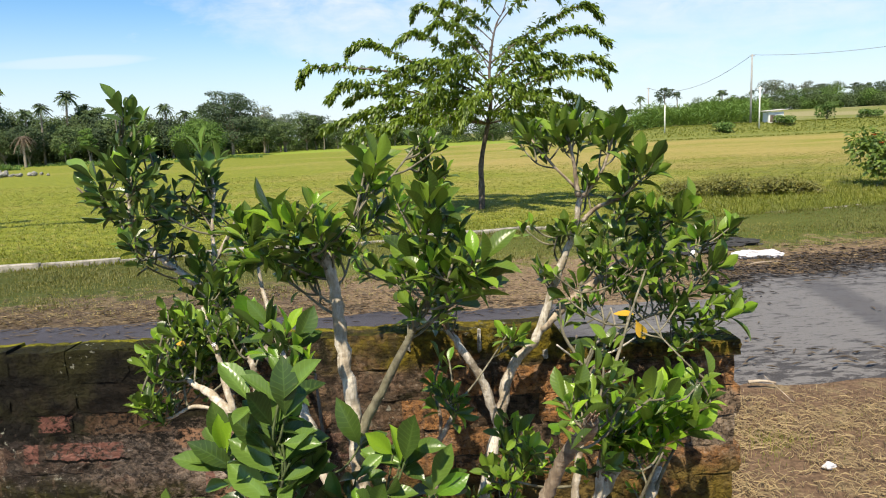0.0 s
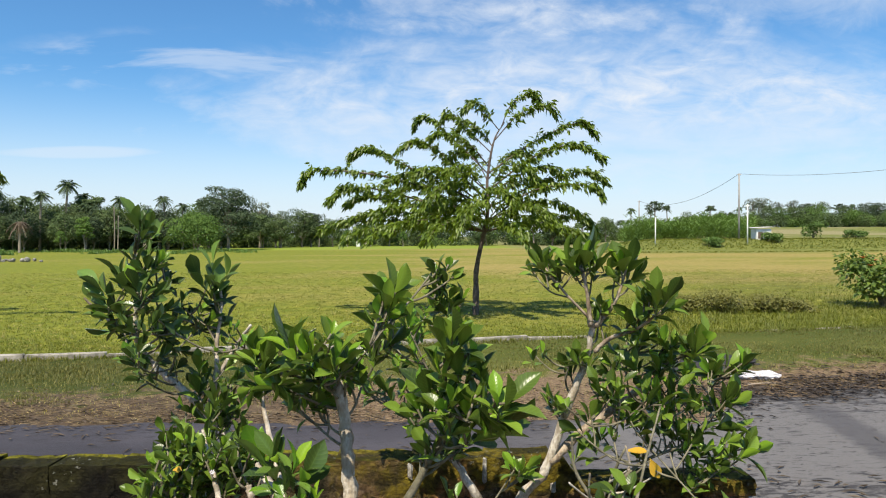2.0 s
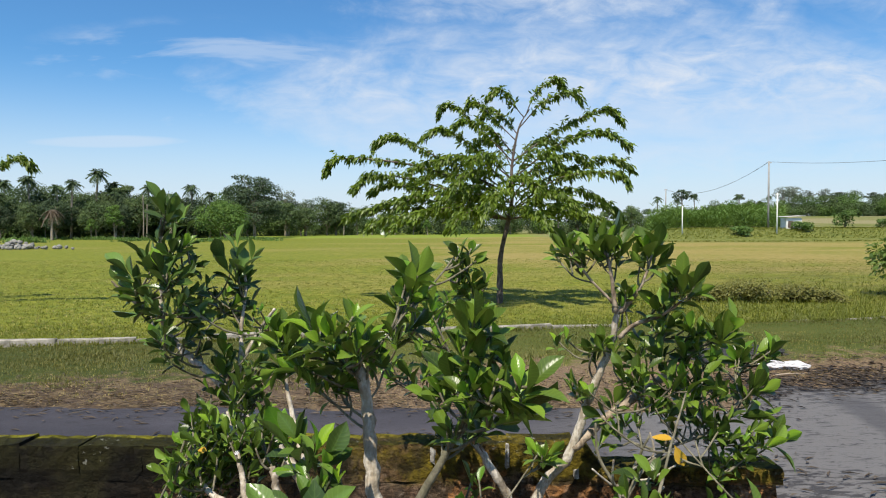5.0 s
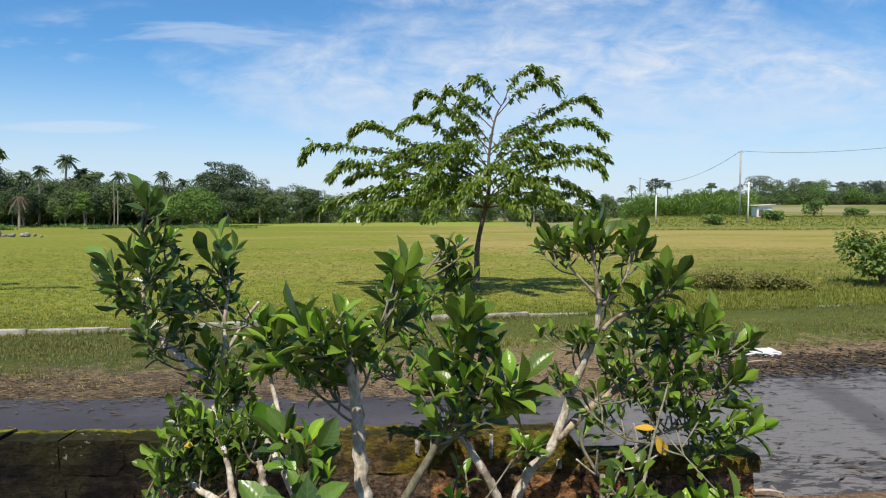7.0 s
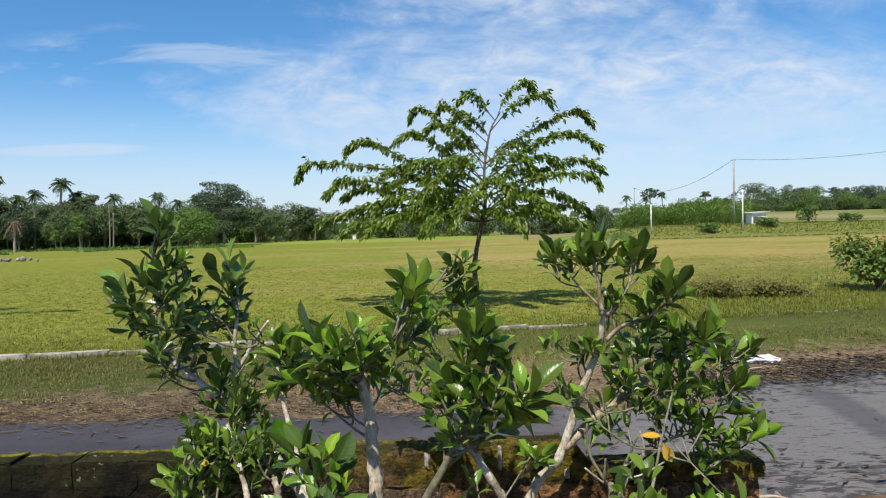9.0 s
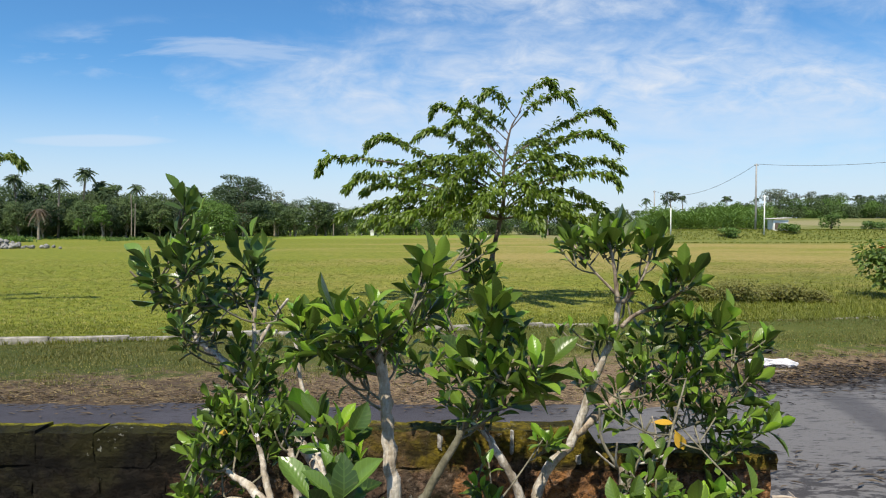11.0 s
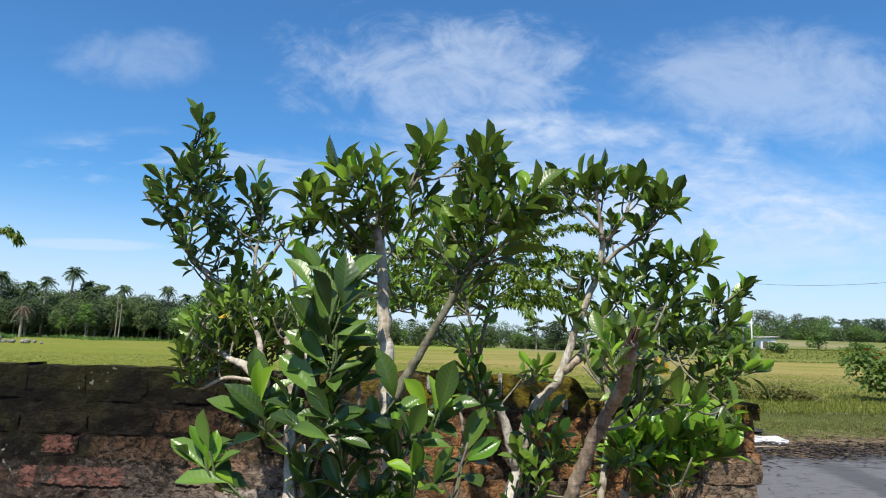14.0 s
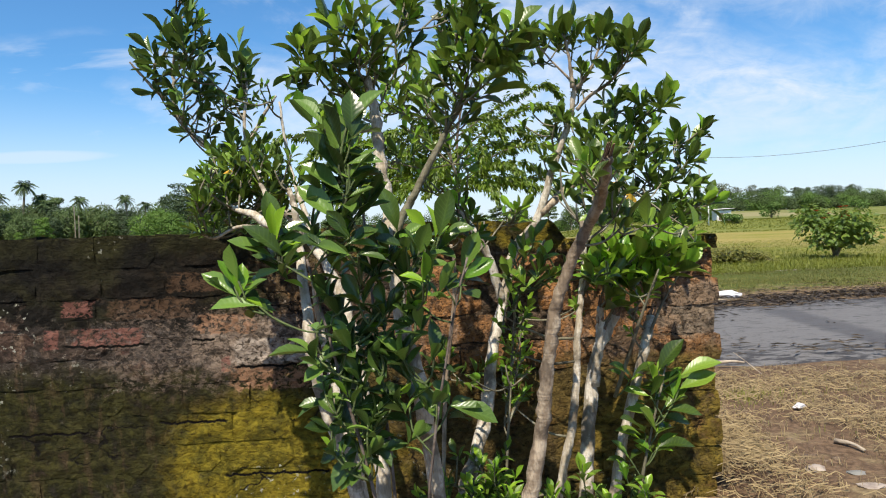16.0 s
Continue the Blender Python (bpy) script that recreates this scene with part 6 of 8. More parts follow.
def drooping_tree(label, base, trunk_pts, boughs, seed):
    """A young tree with arching boughs fringed by drooping feathered leaves.
    boughs: depth of the tip, then x, z of the bough's start, middle, crest and tip, from the tree's foot."""
    rnd = random.Random(seed)
    top = thing("tree", label, "tree", "feathery trees by the kerb", at=base)
    trunk = curve_points(trunk_pts, 6)
    v, f = tube(trunk, 0.072, 0.008, 9, 0.18, seed)
    part("trunk", mesh_from("trunk", v, f, BARK_DARK, True), BARK_DARK, top)
    cs, ws, us, ls, wd = [], [], [], [], []
    down = Vector((0, 0, -1))
    for dy, *xz in boughs:
        pts = [Vector((xz[2 * i], dy * q, xz[2 * i + 1])) for i, q in enumerate((0.0, 0.4, 0.85, 1.0))]
        start = min(trunk, key=lambda p: (p - pts[0]).length)
        pts[0] = start
        line = curve_points(pts, 9)
        far = sum((line[i + 1] - line[i]).length for i in range(len(line) - 1))
        v, f = tube(line, 0.006 + 0.0048 * far, 0.003, 6, 0.15, seed)
        part("bough", mesh_from("bough", v, f, BARK_DARK, True), BARK_DARK, top)
        # side shoots along the bough, each ending in a tuft of hanging leaves, thickest past the middle
        n = len(line)
        for j in range(int(n * 0.2), n - 2):
            at_end = j / (n - 1)
            ahead = (line[min(j + 1, n - 1)] - line[max(j - 1, 0)]).normalized()
            side = ahead.cross(Vector((0, 0, 1)))
            side = side.normalized() if side.length > 0.1 else Vector((1, 0, 0))
            shoots = (far / n) / 0.021 * (0.8 + 0.4 * at_end)
            for _ in range(int(shoots) + (rnd.random() < shoots % 1)):
                p0 = line[j].lerp(line[max(j - 1, 0)], rnd.random())
                sg = rnd.choice((-1, 1))
                d = (side * sg * rnd.uniform(0.1, 1.0) + ahead * rnd.uniform(0.2, 1.0) + Vector((0, 0, rnd.uniform(-0.15, 0.65)))).normalized()
                length = rnd.uniform(0.04, 0.46) * (1.0 - 0.66 * at_end)
                tuft = p0 + d * length + down * 0.25 * length
                m = rnd.randint(4, 6)
                for q in range(m):
                    c = p0.lerp(tuft, rnd.uniform(0.45, 1.0))
                    a = rnd.uniform(0, 6.283)
                    way = d * 0.35 + Vector((math.cos(a), math.sin(a), 0)) * rnd.uniform(0.2, 0.8) + ahead * 0.25 + down * rnd.uniform(0.1, 1.2)
                    c = c + Vector((0, 0, rnd.uniform(0.0, 0.06)))
                    cs.append(tuple(c)), ws.append(tuple(way)), us.append((math.cos(a) + d.x * 0.4, math.sin(a) + d.y * 0.4, 0.7))
                    ls.append(rnd.uniform(0.09, 0.17)), wd.append(rnd.uniform(0.018, 0.032))
    verts, tri = blade_quads(cs, ws, us, ls, wd)
    part("crown", mesh_arrays("crown", verts, tri, CROWN), CROWN, top, "drooping feathered green leaves")
    return top


# boughs: depth of the tip; x, z of start, middle, crest, tip
BOUGHS_A = [(0.2, 0.13, 1.88, -1.38, 2.73, -3.19, 2.98, -3.65, 2.62), (-0.6, 0.13, 1.92, -1.7, 2.5, -2.58, 2.54, -2.92, 2.2), (0.9, 0.07, 1.92, -1.39, 2.3, -2.32, 2.47, -2.79, 2.23), (0.3, 0.18, 2.23, -1.26, 2.99, -2.15, 3.42, -2.68, 3.19), (-0.4, 0.24, 2.52, -0.57, 3.19, -1.14, 3.49, -1.57, 3.3), (0.5, 0.29, 2.86, -0.33, 3.52, -0.98, 4.1, -1.3, 3.88), (-0.7, 0.29, 2.97, -0.12, 3.45, -0.63, 3.61, -0.95, 3.47), (0.2, 0.33, 3.26, -0.11, 3.76, -0.43, 4.1, -0.71, 3.99), (-0.2, 0.41, 3.83, 0.22, 4.08, -0.01, 4.28, -0.3, 4.08)]
BOUGHS_B = [(0.7, 0.37, 3.49, 0.14, 3.76, -0.14, 4.01, -0.44, 3.74), (0.1, 0.44, 3.89, 0.75, 4.29, 1.13, 4.52, 1.34, 4.31), (-0.3, 0.37, 3.54, 0.85, 4.03, 1.35, 4.21, 1.66, 3.97), (0.3, 0.29, 2.86, 1.22, 3.54, 2.17, 3.95, 2.58, 3.65), (-0.4, 0.3, 2.57, 1.19, 3.21, 1.99, 3.41, 2.68, 3.02), (0.4, 0.24, 2.17, 1.41, 2.73, 2.31, 2.94, 2.92, 2.64), (-0.5, 0.18, 1.92, 1.19, 2.53, 2.21, 2.6, 2.56, 2.29), (0.5, 0.07, 1.77, -1.38, 1.92, -2.7, 1.9, -3.35, 1.63), (-1.2, 0.07, 1.73, -0.57, 1.93, -1.33, 1.87, -1.8, 1.54)]
BOUGHS_C = [(-1.5, 0.1, 1.83, -0.46, 2.2, -0.9, 2.17, -1.31, 1.88), (-0.8, 0.1, 1.77, 0.56, 1.99, 1.18, 1.89, 1.81, 1.6), (-1.8, 0.13, 1.83, 0.19, 2.25, -0.18, 2.11, -0.39, 1.75), (-1.4, 0.15, 1.88, 0.75, 2.15, 1.1, 2.12, 1.38, 1.89), (-1.9, 0.1, 1.77, -0.36, 1.9, -0.79, 1.75, -0.99, 1.45), (-1.7, 0.13, 1.77, 0.41, 1.9, 0.66, 1.75, 0.78, 1.48), (1, 0.13, 2.06, -0.44, 2.54, -1.29, 2.69, -1.97, 2.4), (-0.9, 0.18, 2.29, -0.35, 2.83, -0.9, 2.9, -1.33, 2.67), (-1, 0.24, 2.4, 0.54, 2.94, 0.88, 2.94, 1.12, 2.66)]
BOUGHS_D = [(-1.2, 0.3, 2.52, -0.13, 2.87, -0.42, 2.88, -0.64, 2.65), (0.9, 0.18, 2.17, 0.73, 2.66, 1.26, 2.81, 1.64, 2.55), (-0.8, 0.13, 2, -0.68, 2.16, -1.56, 2.17, -2.1, 1.9), (0.8, 0.3, 2.75, 0.67, 3.21, 1, 3.4, 1.32, 3.23), (-1.4, 0.24, 2.4, -0.35, 2.65, -0.79, 2.46, -1, 2.17), (-1.6, 0.18, 2.06, 0.19, 2.47, 0.45, 2.43, 0.64, 2.16), (1, 0.3, 2.69, 0.03, 3.23, -0.31, 3.42, -0.55, 3.19), (0.6, 0.1, 1.77, 1.19, 1.93, 2.18, 2, 2.68, 1.66), (-0.4, 0.1, 1.73, -0.45, 1.82, -2.15, 1.73, -2.71, 1.48)]
BOUGHS_E = [(-1, 0.1, 1.77, -0.68, 1.88, -1.66, 1.76, -2.19, 1.46), (-0.9, 0.13, 1.77, 0.89, 1.82, 1.71, 1.76, 2.17, 1.49), (0.3, 0.07, 1.83, -0.91, 2.06, -2.09, 2.09, -2.81, 1.83), (0.2, 0.15, 1.88, 0.94, 2.23, 1.76, 2.24, 2.29, 1.95), (-0.2, 0.12, 2.17, -0.57, 2.74, -1.37, 2.85, -1.93, 2.59), (-0.2, 0.24, 2.4, 0.91, 2.85, 1.47, 2.96, 1.86, 2.73), (-0.6, 0.18, 1.94, -0.23, 2.27, -0.68, 2.32, -1.01, 2.04), (-0.5, 0.13, 1.94, 0.57, 2.28, 0.88, 2.32, 1.15, 2.04), (-1.3, 0.13, 1.77, -0.02, 1.98, -0.26, 1.86, -0.48, 1.54)]
drooping_tree("young feathery tree with arching tiers of drooping leaves", (0.86, 14.2, 0.0), [(0.0, 0, -0.1), (0.01, 0, 0.5), (0.03, 0, 1.0), (0.25, 0, 2.05), (0.25, 0, 2.75), (0.39, 0, 3.55), (0.62, 0.05, 3.95)], BOUGHS_A + BOUGHS_B + BOUGHS_C + BOUGHS_D + BOUGHS_E, 7)
SIDE_BOUGHS = [(0.0, 0.1, 1.6, 1.3, 2.4, 2.35, 2.92, 2.72, 2.70), (0.4, 0.1, 2.4, 0.3, 3.2, 0.5, 3.6, 0.8, 3.5), (0.2, 0.1, 1.8, -0.8, 2.7, -1.6, 3.2, -2.2, 3.0), (-0.4, 0.1, 1.4, -1.2, 2.2, -2.2, 2.6, -2.8, 2.3), (1.4, 0.1, 1.6, -0.3, 2.3, -0.6, 2.7, -0.9, 2.4)]
drooping_tree("young feathery tree with drooping leaves at the field's edge", (-11.0, 13.4, 0.0), [(0, 0, -0.1), (0.02, 0, 0.8), (0.05, 0.02, 1.6), (0.0, 0.04, 2.8), (0.1, 0, 4.2)], SIDE_BOUGHS, 19)


def clump_crown(rnd, n, shape, leaf, up=0.5):
    """Leaf blades spread over lumpy clumps; shape: (x, y, z, radius, flatness) of each clump."""
    cs, ws, us, ls, wd = [], [], [], [], []
    total = sum(s[3] ** 2 for s in shape)
    for x, y, z, r, flat in shape:
        for _ in range(int(n * r * r / total)):
            d = Vector((rnd.gauss(0, 1), rnd.gauss(0, 1), rnd.gauss(0, 1) + 0.25)).normalized()
            q = r * rnd.uniform(0.55, 1.08)
            c = Vector((x + d.x * q, y + d.y * q, z + d.z * q * flat))
            way = Vector((d.x, d.y, 0)) + Vector((rnd.uniform(-0.7, 0.7), rnd.uniform(-0.7, 0.7), rnd.uniform(-0.8, 0.3)))
            cs.append(tuple(c)), ws.append(tuple(way)), us.append(tuple(d + Vector((0, 0, up))))
            s = rnd.uniform(0.7, 1.3) * leaf
            ls.append(s), wd.append(s * 0.3)
    return blade_quads(cs, ws, us, ls, wd)


def broad_tree(name, label, height, spread, trunk_h, mat, seed, lumps=12, leaf=0.42, n=1500, tiers=False, flat=0.7):
    """A far broadleaf: trunk, limbs and a crown of clumps with gaps."""
    rnd = random.Random(seed)
    top = thing(name, label, "tree", "trees of the wood")
    line = curve_points([(0, 0, -0.2), (0.1, 0, trunk_h * 0.5), (-0.05, 0.05, trunk_h), (0.05, 0, height * 0.8)], 4)
    v, f = tube(line, 0.028 * height, 0.008 * height, 7, 0.15, seed)
    part("trunk", mesh_from("trunk", v, f, BARK_FAR, True), BARK_FAR, top)
    shape, limbs = [], []
    for i in range(lumps):
        a = i * 2.4 + rnd.uniform(-0.3, 0.3)
        k = (i + 0.5) / lumps
        if tiers:
            level = trunk_h + (height - trunk_h) * (round(k * 4) / 4.6 + 0.1)
            d = spread * (1.0 - 0.62 * k) * rnd.uniform(0.45, 1.0)
            r, fl = spread * rnd.uniform(0.28, 0.45) * (1 - 0.3 * k), rnd.uniform(0.3, 0.6)
            level += rnd.uniform(-0.07, 0.07) * height
        else:
            level = trunk_h + (height - trunk_h) * (0.12 + 0.76 * k)
            d = spread * math.sin(math.pi * (0.22 + 0.66 * k)) * rnd.uniform(0.3, 0.85)
            r, fl = spread * rnd.uniform(0.28, 0.46), flat
        c = Vector((math.cos(a) * d, math.sin(a) * d, level))
        shape.append((c.x, c.y, c.z, r, fl))
        start = line[min(len(line) - 2, int(len(line) * 0.55 + 4 * k))]
        limbs.append(tube(curve_points([start, start.lerp(c, 0.5) + Vector((0, 0, 0.05 * height)), c], 3), 0.010 * height, 0.004 * height, 5, 0.1, i))
    for v, f in limbs:
        part("limb", mesh_from("limb", v, f, BARK_FAR, True), BARK_FAR, top)
    verts, tri = clump_crown(rnd, n, shape, leaf)
    part("crown", mesh_arrays("crown", verts, tri, mat), mat, top)
    return top


def palm_tree(label, height, mat, seed, length=1.35, droop=1.0, n=26, group="palms of the wood"):
    rnd = random.Random(seed)
    top = thing("palm_tree", label, "palm", group)
    bend = rnd.uniform(-0.5, 0.5)
    line = curve_points([(0, 0, -0.2), (bend * 0.3, 0, height * 0.4), (bend, 0, height)], 5)
    v, f = tube(line, 0.19, 0.11, 7, 0.12, seed)
    part("trunk", mesh_from("trunk", v, f, BARK_FAR, True), BARK_FAR, top)
    head = line[-1]
    cs, ws, us, ls, wd = [], [], [], [], []
    ribs = []
    for i in range(n):
        a = i * 2.4 + rnd.uniform(-0.2, 0.2)
        lift = rnd.uniform(-0.75, 1.3) if droop < 1.5 else rnd.uniform(-0.5, 0.3)
        d = Vector((math.cos(a) * math.cos(lift), math.sin(a) * math.cos(lift), math.sin(lift)))
        ln = length * rnd.uniform(0.65, 1.15)
        pts = []
        for j in range(8):
            s = j / 7
            pts.append(head + d * ln * s + Vector((0, 0, -droop * ln * 0.5 * s * s)))
        ribs.append(tube(pts, 0.03, 0.008, 4, 0, i))
        side = d.cross(Vector((0, 0, 1))).normalized()
        for j in range(1, 8):
            for h in (0.0, 0.5):
                c = pts[j - 1].lerp(pts[j], h)
                for sg in (-1, 1):
                    cs.append(tuple(c))
                    ws.append(tuple(side * sg * 0.6 + d * 0.5 + Vector((0, 0, -0.55 + rnd.uniform(-0.2, 0.2)))))
                    us.append((0, 0, 1))
                    ls.append(0.30 * length * rnd.uniform(0.8, 1.1)), wd.append(0.05)
    part("rib", mesh_from("rib", *join(ribs), mat), mat, top)
    verts, tri = blade_quads(cs, ws, us, ls, wd)
    part("fronds", mesh_arrays("fronds", verts, tri, mat), mat, top)
    return top


def put_copies(first, places):
    """The first thing goes to the first place, copies to the rest: (x, y, size, turn)."""
    for i, (x, y, s, turn) in enumerate(places):
        m = pose(x, y, ground_z(x, y), 0, 0, turn) @ Matrix.Diagonal((s, s, s, 1))
        if i == 0:
            first.matrix_basis = m
        else:
            ob = copy_thing(first, Matrix.Identity(4))
            ob.matrix_basis = m


def build_wood():
    put_copies(palm_tree("tall coconut palm above the wood", 7.7, PALM_GREEN, 31, 1.35, 1.1, 30), [(-55.5, 88, 1.0, 0), (-52.5, 89, 0.86, 80), (-49.8, 87, 0.92, 150), (-50.0, 93, 1.15, 200), (-48.5, 95, 0.95, 270), (-37.0, 95, 0.9, 30), (-35.2, 96, 0.78, 110), (-33.5, 97, 0.84, 190), (-57.0, 84, 0.7, 330), (20.5, 122, 0.62, 20), (33.0, 118, 0.66, 90), (36.5, 119, 0.6, 200), (40.0, 120, 0.66, 280), (49, 124, 0.5, 30), (54.5, 125, 0.46, 130), (70, 126, 0.5, 60), (75.5, 125, 0.52, 0), (64, 125, 0.46, 220), (80, 126, 0.5, 300), (-60, 90, 0.95, 10), (-46.2, 92, 0.8, 300), (-43.5, 96, 0.9, 60)])
    put_copies(palm_tree("withered palm with hanging brown fronds", 3.6, PALM_DEAD, 33, 1.25, 2.0, 20, ""), [(-46.3, 77, 0.95, 0)])
    put_copies(broad_tree("broad_tree", "spreading dark green tree with layered boughs", 7.9, 4.7, 2.4, WOOD_DARK, 41, 34, 0.26, 12000, True), [(-27.2, 90, 0.98, 0)])
    put_copies(broad_tree("broad_tree", "rounded light green tree at the edge of the field", 4.4, 3.3, 0.7, WOOD_LIGHT, 43, 18, 0.22, 7000), [(-28.0, 81, 1.0, 0)])
    put_copies(broad_tree("broad_tree", "flat-topped green tree above the wood", 7.4, 3.0, 3.4, WOOD_GREEN, 45, 14, 0.26, 5000, True), [(-47.0, 95, 0.97, 40), (15.6, 112, 0.68, 100), (23.5, 112, 0.62, 190)])
    put_copies(broad_tree("broad_tree", "pale thin-leaved tree above the wood", 6.6, 2.0, 3.0, WOOD_GREY, 47, 9, 0.3, 800), [(-27.2, 106, 1.08, 0), (-24.6, 108, 0.8, 120), (66, 128, 0.80, 30), (62.5, 127, 0.74, 200), (57.5, 126, 0.84, 300), (60.0, 127, 0.86, 90)])
    put_copies(broad_tree("broad_tree", "green tree of the wood", 5.6, 2.6, 1.2, WOOD_GREEN, 49, 15, 0.24, 4200), [(-58, 86, 0.9, 0), (-53, 84, 0.82, 60), (-45.5, 85, 0.85, 130), (-42.5, 90, 1.0, 220), (-39.0, 92, 0.92, 290), (-31.5, 95, 0.86, 20), (-23.5, 104, 0.82, 75), (-21.5, 110, 1.05, 140), (-62, 92, 1.0, 190), (-12.5, 114, 0.66, 10), (-8.0, 115, 0.72, 230), (-3.0, 116, 0.62, 310), (8.0, 114, 0.7, 0), (28.0, 115, 0.75, 100), (-17.0, 112, 0.82, 45), (-50.5, 90, 1.12, 20), (-40.5, 94, 1.10, 200), (-34.0, 97, 1.02, 260), (-26.0, 102, 0.95, 80)])
    put_copies(broad_tree("broad_tree", "dark green tree of the wood", 5.6, 2.3, 1.0, WOOD_DARK, 51, 15, 0.24, 4200), [(-56, 82, 0.78, 0), (-50.0, 84, 0.9, 100), (-43.5, 88, 0.8, 200), (-36.0, 93, 0.82, 300), (-30.0, 96, 0.8, 40), (-25.0, 107, 0.72, 120), (-20.5, 112, 1.02, 0), (18.5, 111, 0.85, 180), (-33.8, 92, 0.75, 260), (46.5, 121, 0.46, 30), (52.0, 122, 0.50, 100), (57, 123, 0.46, 190), (68, 124, 0.48, 250), (73, 123, 0.74, 20), (76.0, 122, 0.80, 200), (79.5, 124, 0.82, 0), (82.5, 123, 0.8, 120), (66.0, 124, 0.78, 60), (-55.0, 90, 1.12, 150), (-44.8, 92, 1.10, 70), (-38.0, 95, 1.0, 10)])
    put_copies(broad_tree("broad_tree", "young light green tree with a thin pale trunk", 4.8, 1.3, 1.6, WOOD_LIGHT, 53, 9, 0.2, 2000), [(-42.2, 83, 0.92, 0), (-44.5, 82, 0.55, 100), (-14.0, 108, 0.6, 200), (-5.5, 110, 0.55, 30), (-10.5, 109, 0.5, 140)])
    put_copies(broad_tree("umbrella_tree", "thin umbrella-shaped tree with a bare trunk", 5.6, 1.75, 4.6, WOOD_DARK, 55, 8, 0.3, 600, True), [(29.0, 92, 0.82, 0), (34.0, 128, 0.62, 60), (71.0, 132, 0.80, 200), (51.5, 130, 0.72, 110), (61.0, 131, 0.82, 300), (63.5, 132, 0.66, 40), (77.0, 132, 0.78, 150)])
    # bare pale trunks in the wood
    for i, (x, y, h) in enumerate([(-40.5, 87, 5.6), (-39.6, 86, 4.4), (-44.0, 87, 3.2), (-34.6, 94, 3.6), (-37.4, 93, 3.4), (-25.9, 103, 3.0), (-18.5, 108, 2.6), (-52, 85, 3.2), (-31, 94, 3.0)]):
        line = curve_points([(0, 0, -0.2), (0.08, 0, h * 0.5), (0.02 + 0.1 * (i % 3), 0, h)], 4)
        v, f = tube(line, 0.09, 0.05, 6, 0.2, i)
        ob = part("bare_tree", mesh_from("bare_tree", v, f, BARK_FAR, True))
        ob.location = (x, y, ground_z(x, y))
        tagged(ob, "bare pale tree without a crown in the wood", "tree", "bare trees")

    # undergrowth and the mass of the far wood
    rnd = random.Random(61)
    kinds = {"g": [], "d": [], "l": []}
    for i in range(1700):
        r = rnd.uniform(-0.80, 0.82)
        if r < 0.12:
            d = 86 + 30 * smooth01((r + 0.62) / 0.55) + rnd.uniform(0, 14)
            top = 6.3 - 2.0 * smooth01((r + 0.34) / 0.3)
        else:
            d = 116 + rnd.uniform(0, 16)
            top = 2.6 + 1.9 * noise.noise(Vector((r * 26, 0, 4))) + 0.5 * smooth01((r - 0.3) / 0.2)
        x, y = r * d, d
        size = rnd.uniform(0.8, 1.7) * (1.2 if r < -0.25 else 0.8)
        z = ground_z(x, y) + rnd.uniform(0.2, top) * rnd.uniform(0.5, 1.05)
        # more light clumps on the right, their paler colour standing for haze
        kind = rnd.choice("ggdddgl" if r < 0.1 else "gglgl")
        kinds[kind].append((x, y, z, size, 0.8))
    for i in range(300):
        r = rnd.uniform(0.30, 0.85)
        d = rnd.uniform(118, 132)
        x, y = r * d, d
        kinds["g" if i % 3 else "d"].append((x, y, ground_z(x, y) + rnd.uniform(0.2, 2.2), rnd.uniform(0.5, 1.0), 0.8))
    for key, mat, label in (("g", WOOD_GREEN, "green undergrowth and far woodland"), ("d", WOOD_DARK, "dark green far woodland in shade"), ("l", WOOD_LIGHT, "light green shrubs along the wood's edge")):
        verts, tri = clump_crown(rnd, 250 * len(kinds[key]), kinds[key], 0.25)
        tagged(part("far_wood", mesh_arrays("far_wood", verts, tri, mat)), label, "woodland", kind="stuff")


build_wood()


def build_crop():
    """A stand of tall leafy crop on the bank."""
    rnd = random.Random(71)
    cs, ws, us, ls, wd = [], [], [], [], []
    for i in range(900):
        r = rnd.uniform(0.27, 0.46)
        d = rnd.uniform(76, 98)
        x, y = r * d, d
        z0, h = ground_z(x, y), (1.9 + 1.6 * noise.noise(Vector((x * 0.3, y * 0.3, 2)))) * rnd.uniform(0.75, 1.15)
        for j in range(14):
            a, q = rnd.uniform(0, 6.28), rnd.random()
            cs.append((x + 0.1 * math.cos(a), y + 0.1 * math.sin(a), z0 + h * q))
            ws.append((math.cos(a), math.sin(a), 1.1 - 0.9 * rnd.random()))
            us.append((0, 0, 1)), ls.append(rnd.uniform(0.5, 0.9)), wd.append(0.07)
    verts, tri = blade_quads(cs, ws, us, ls, wd)
    tagged(part("tall_crop", mesh_arrays("tall_crop", verts, tri, CANE)), "stand of tall leafy green crop on the bank", "crop", kind="stuff")


build_crop()


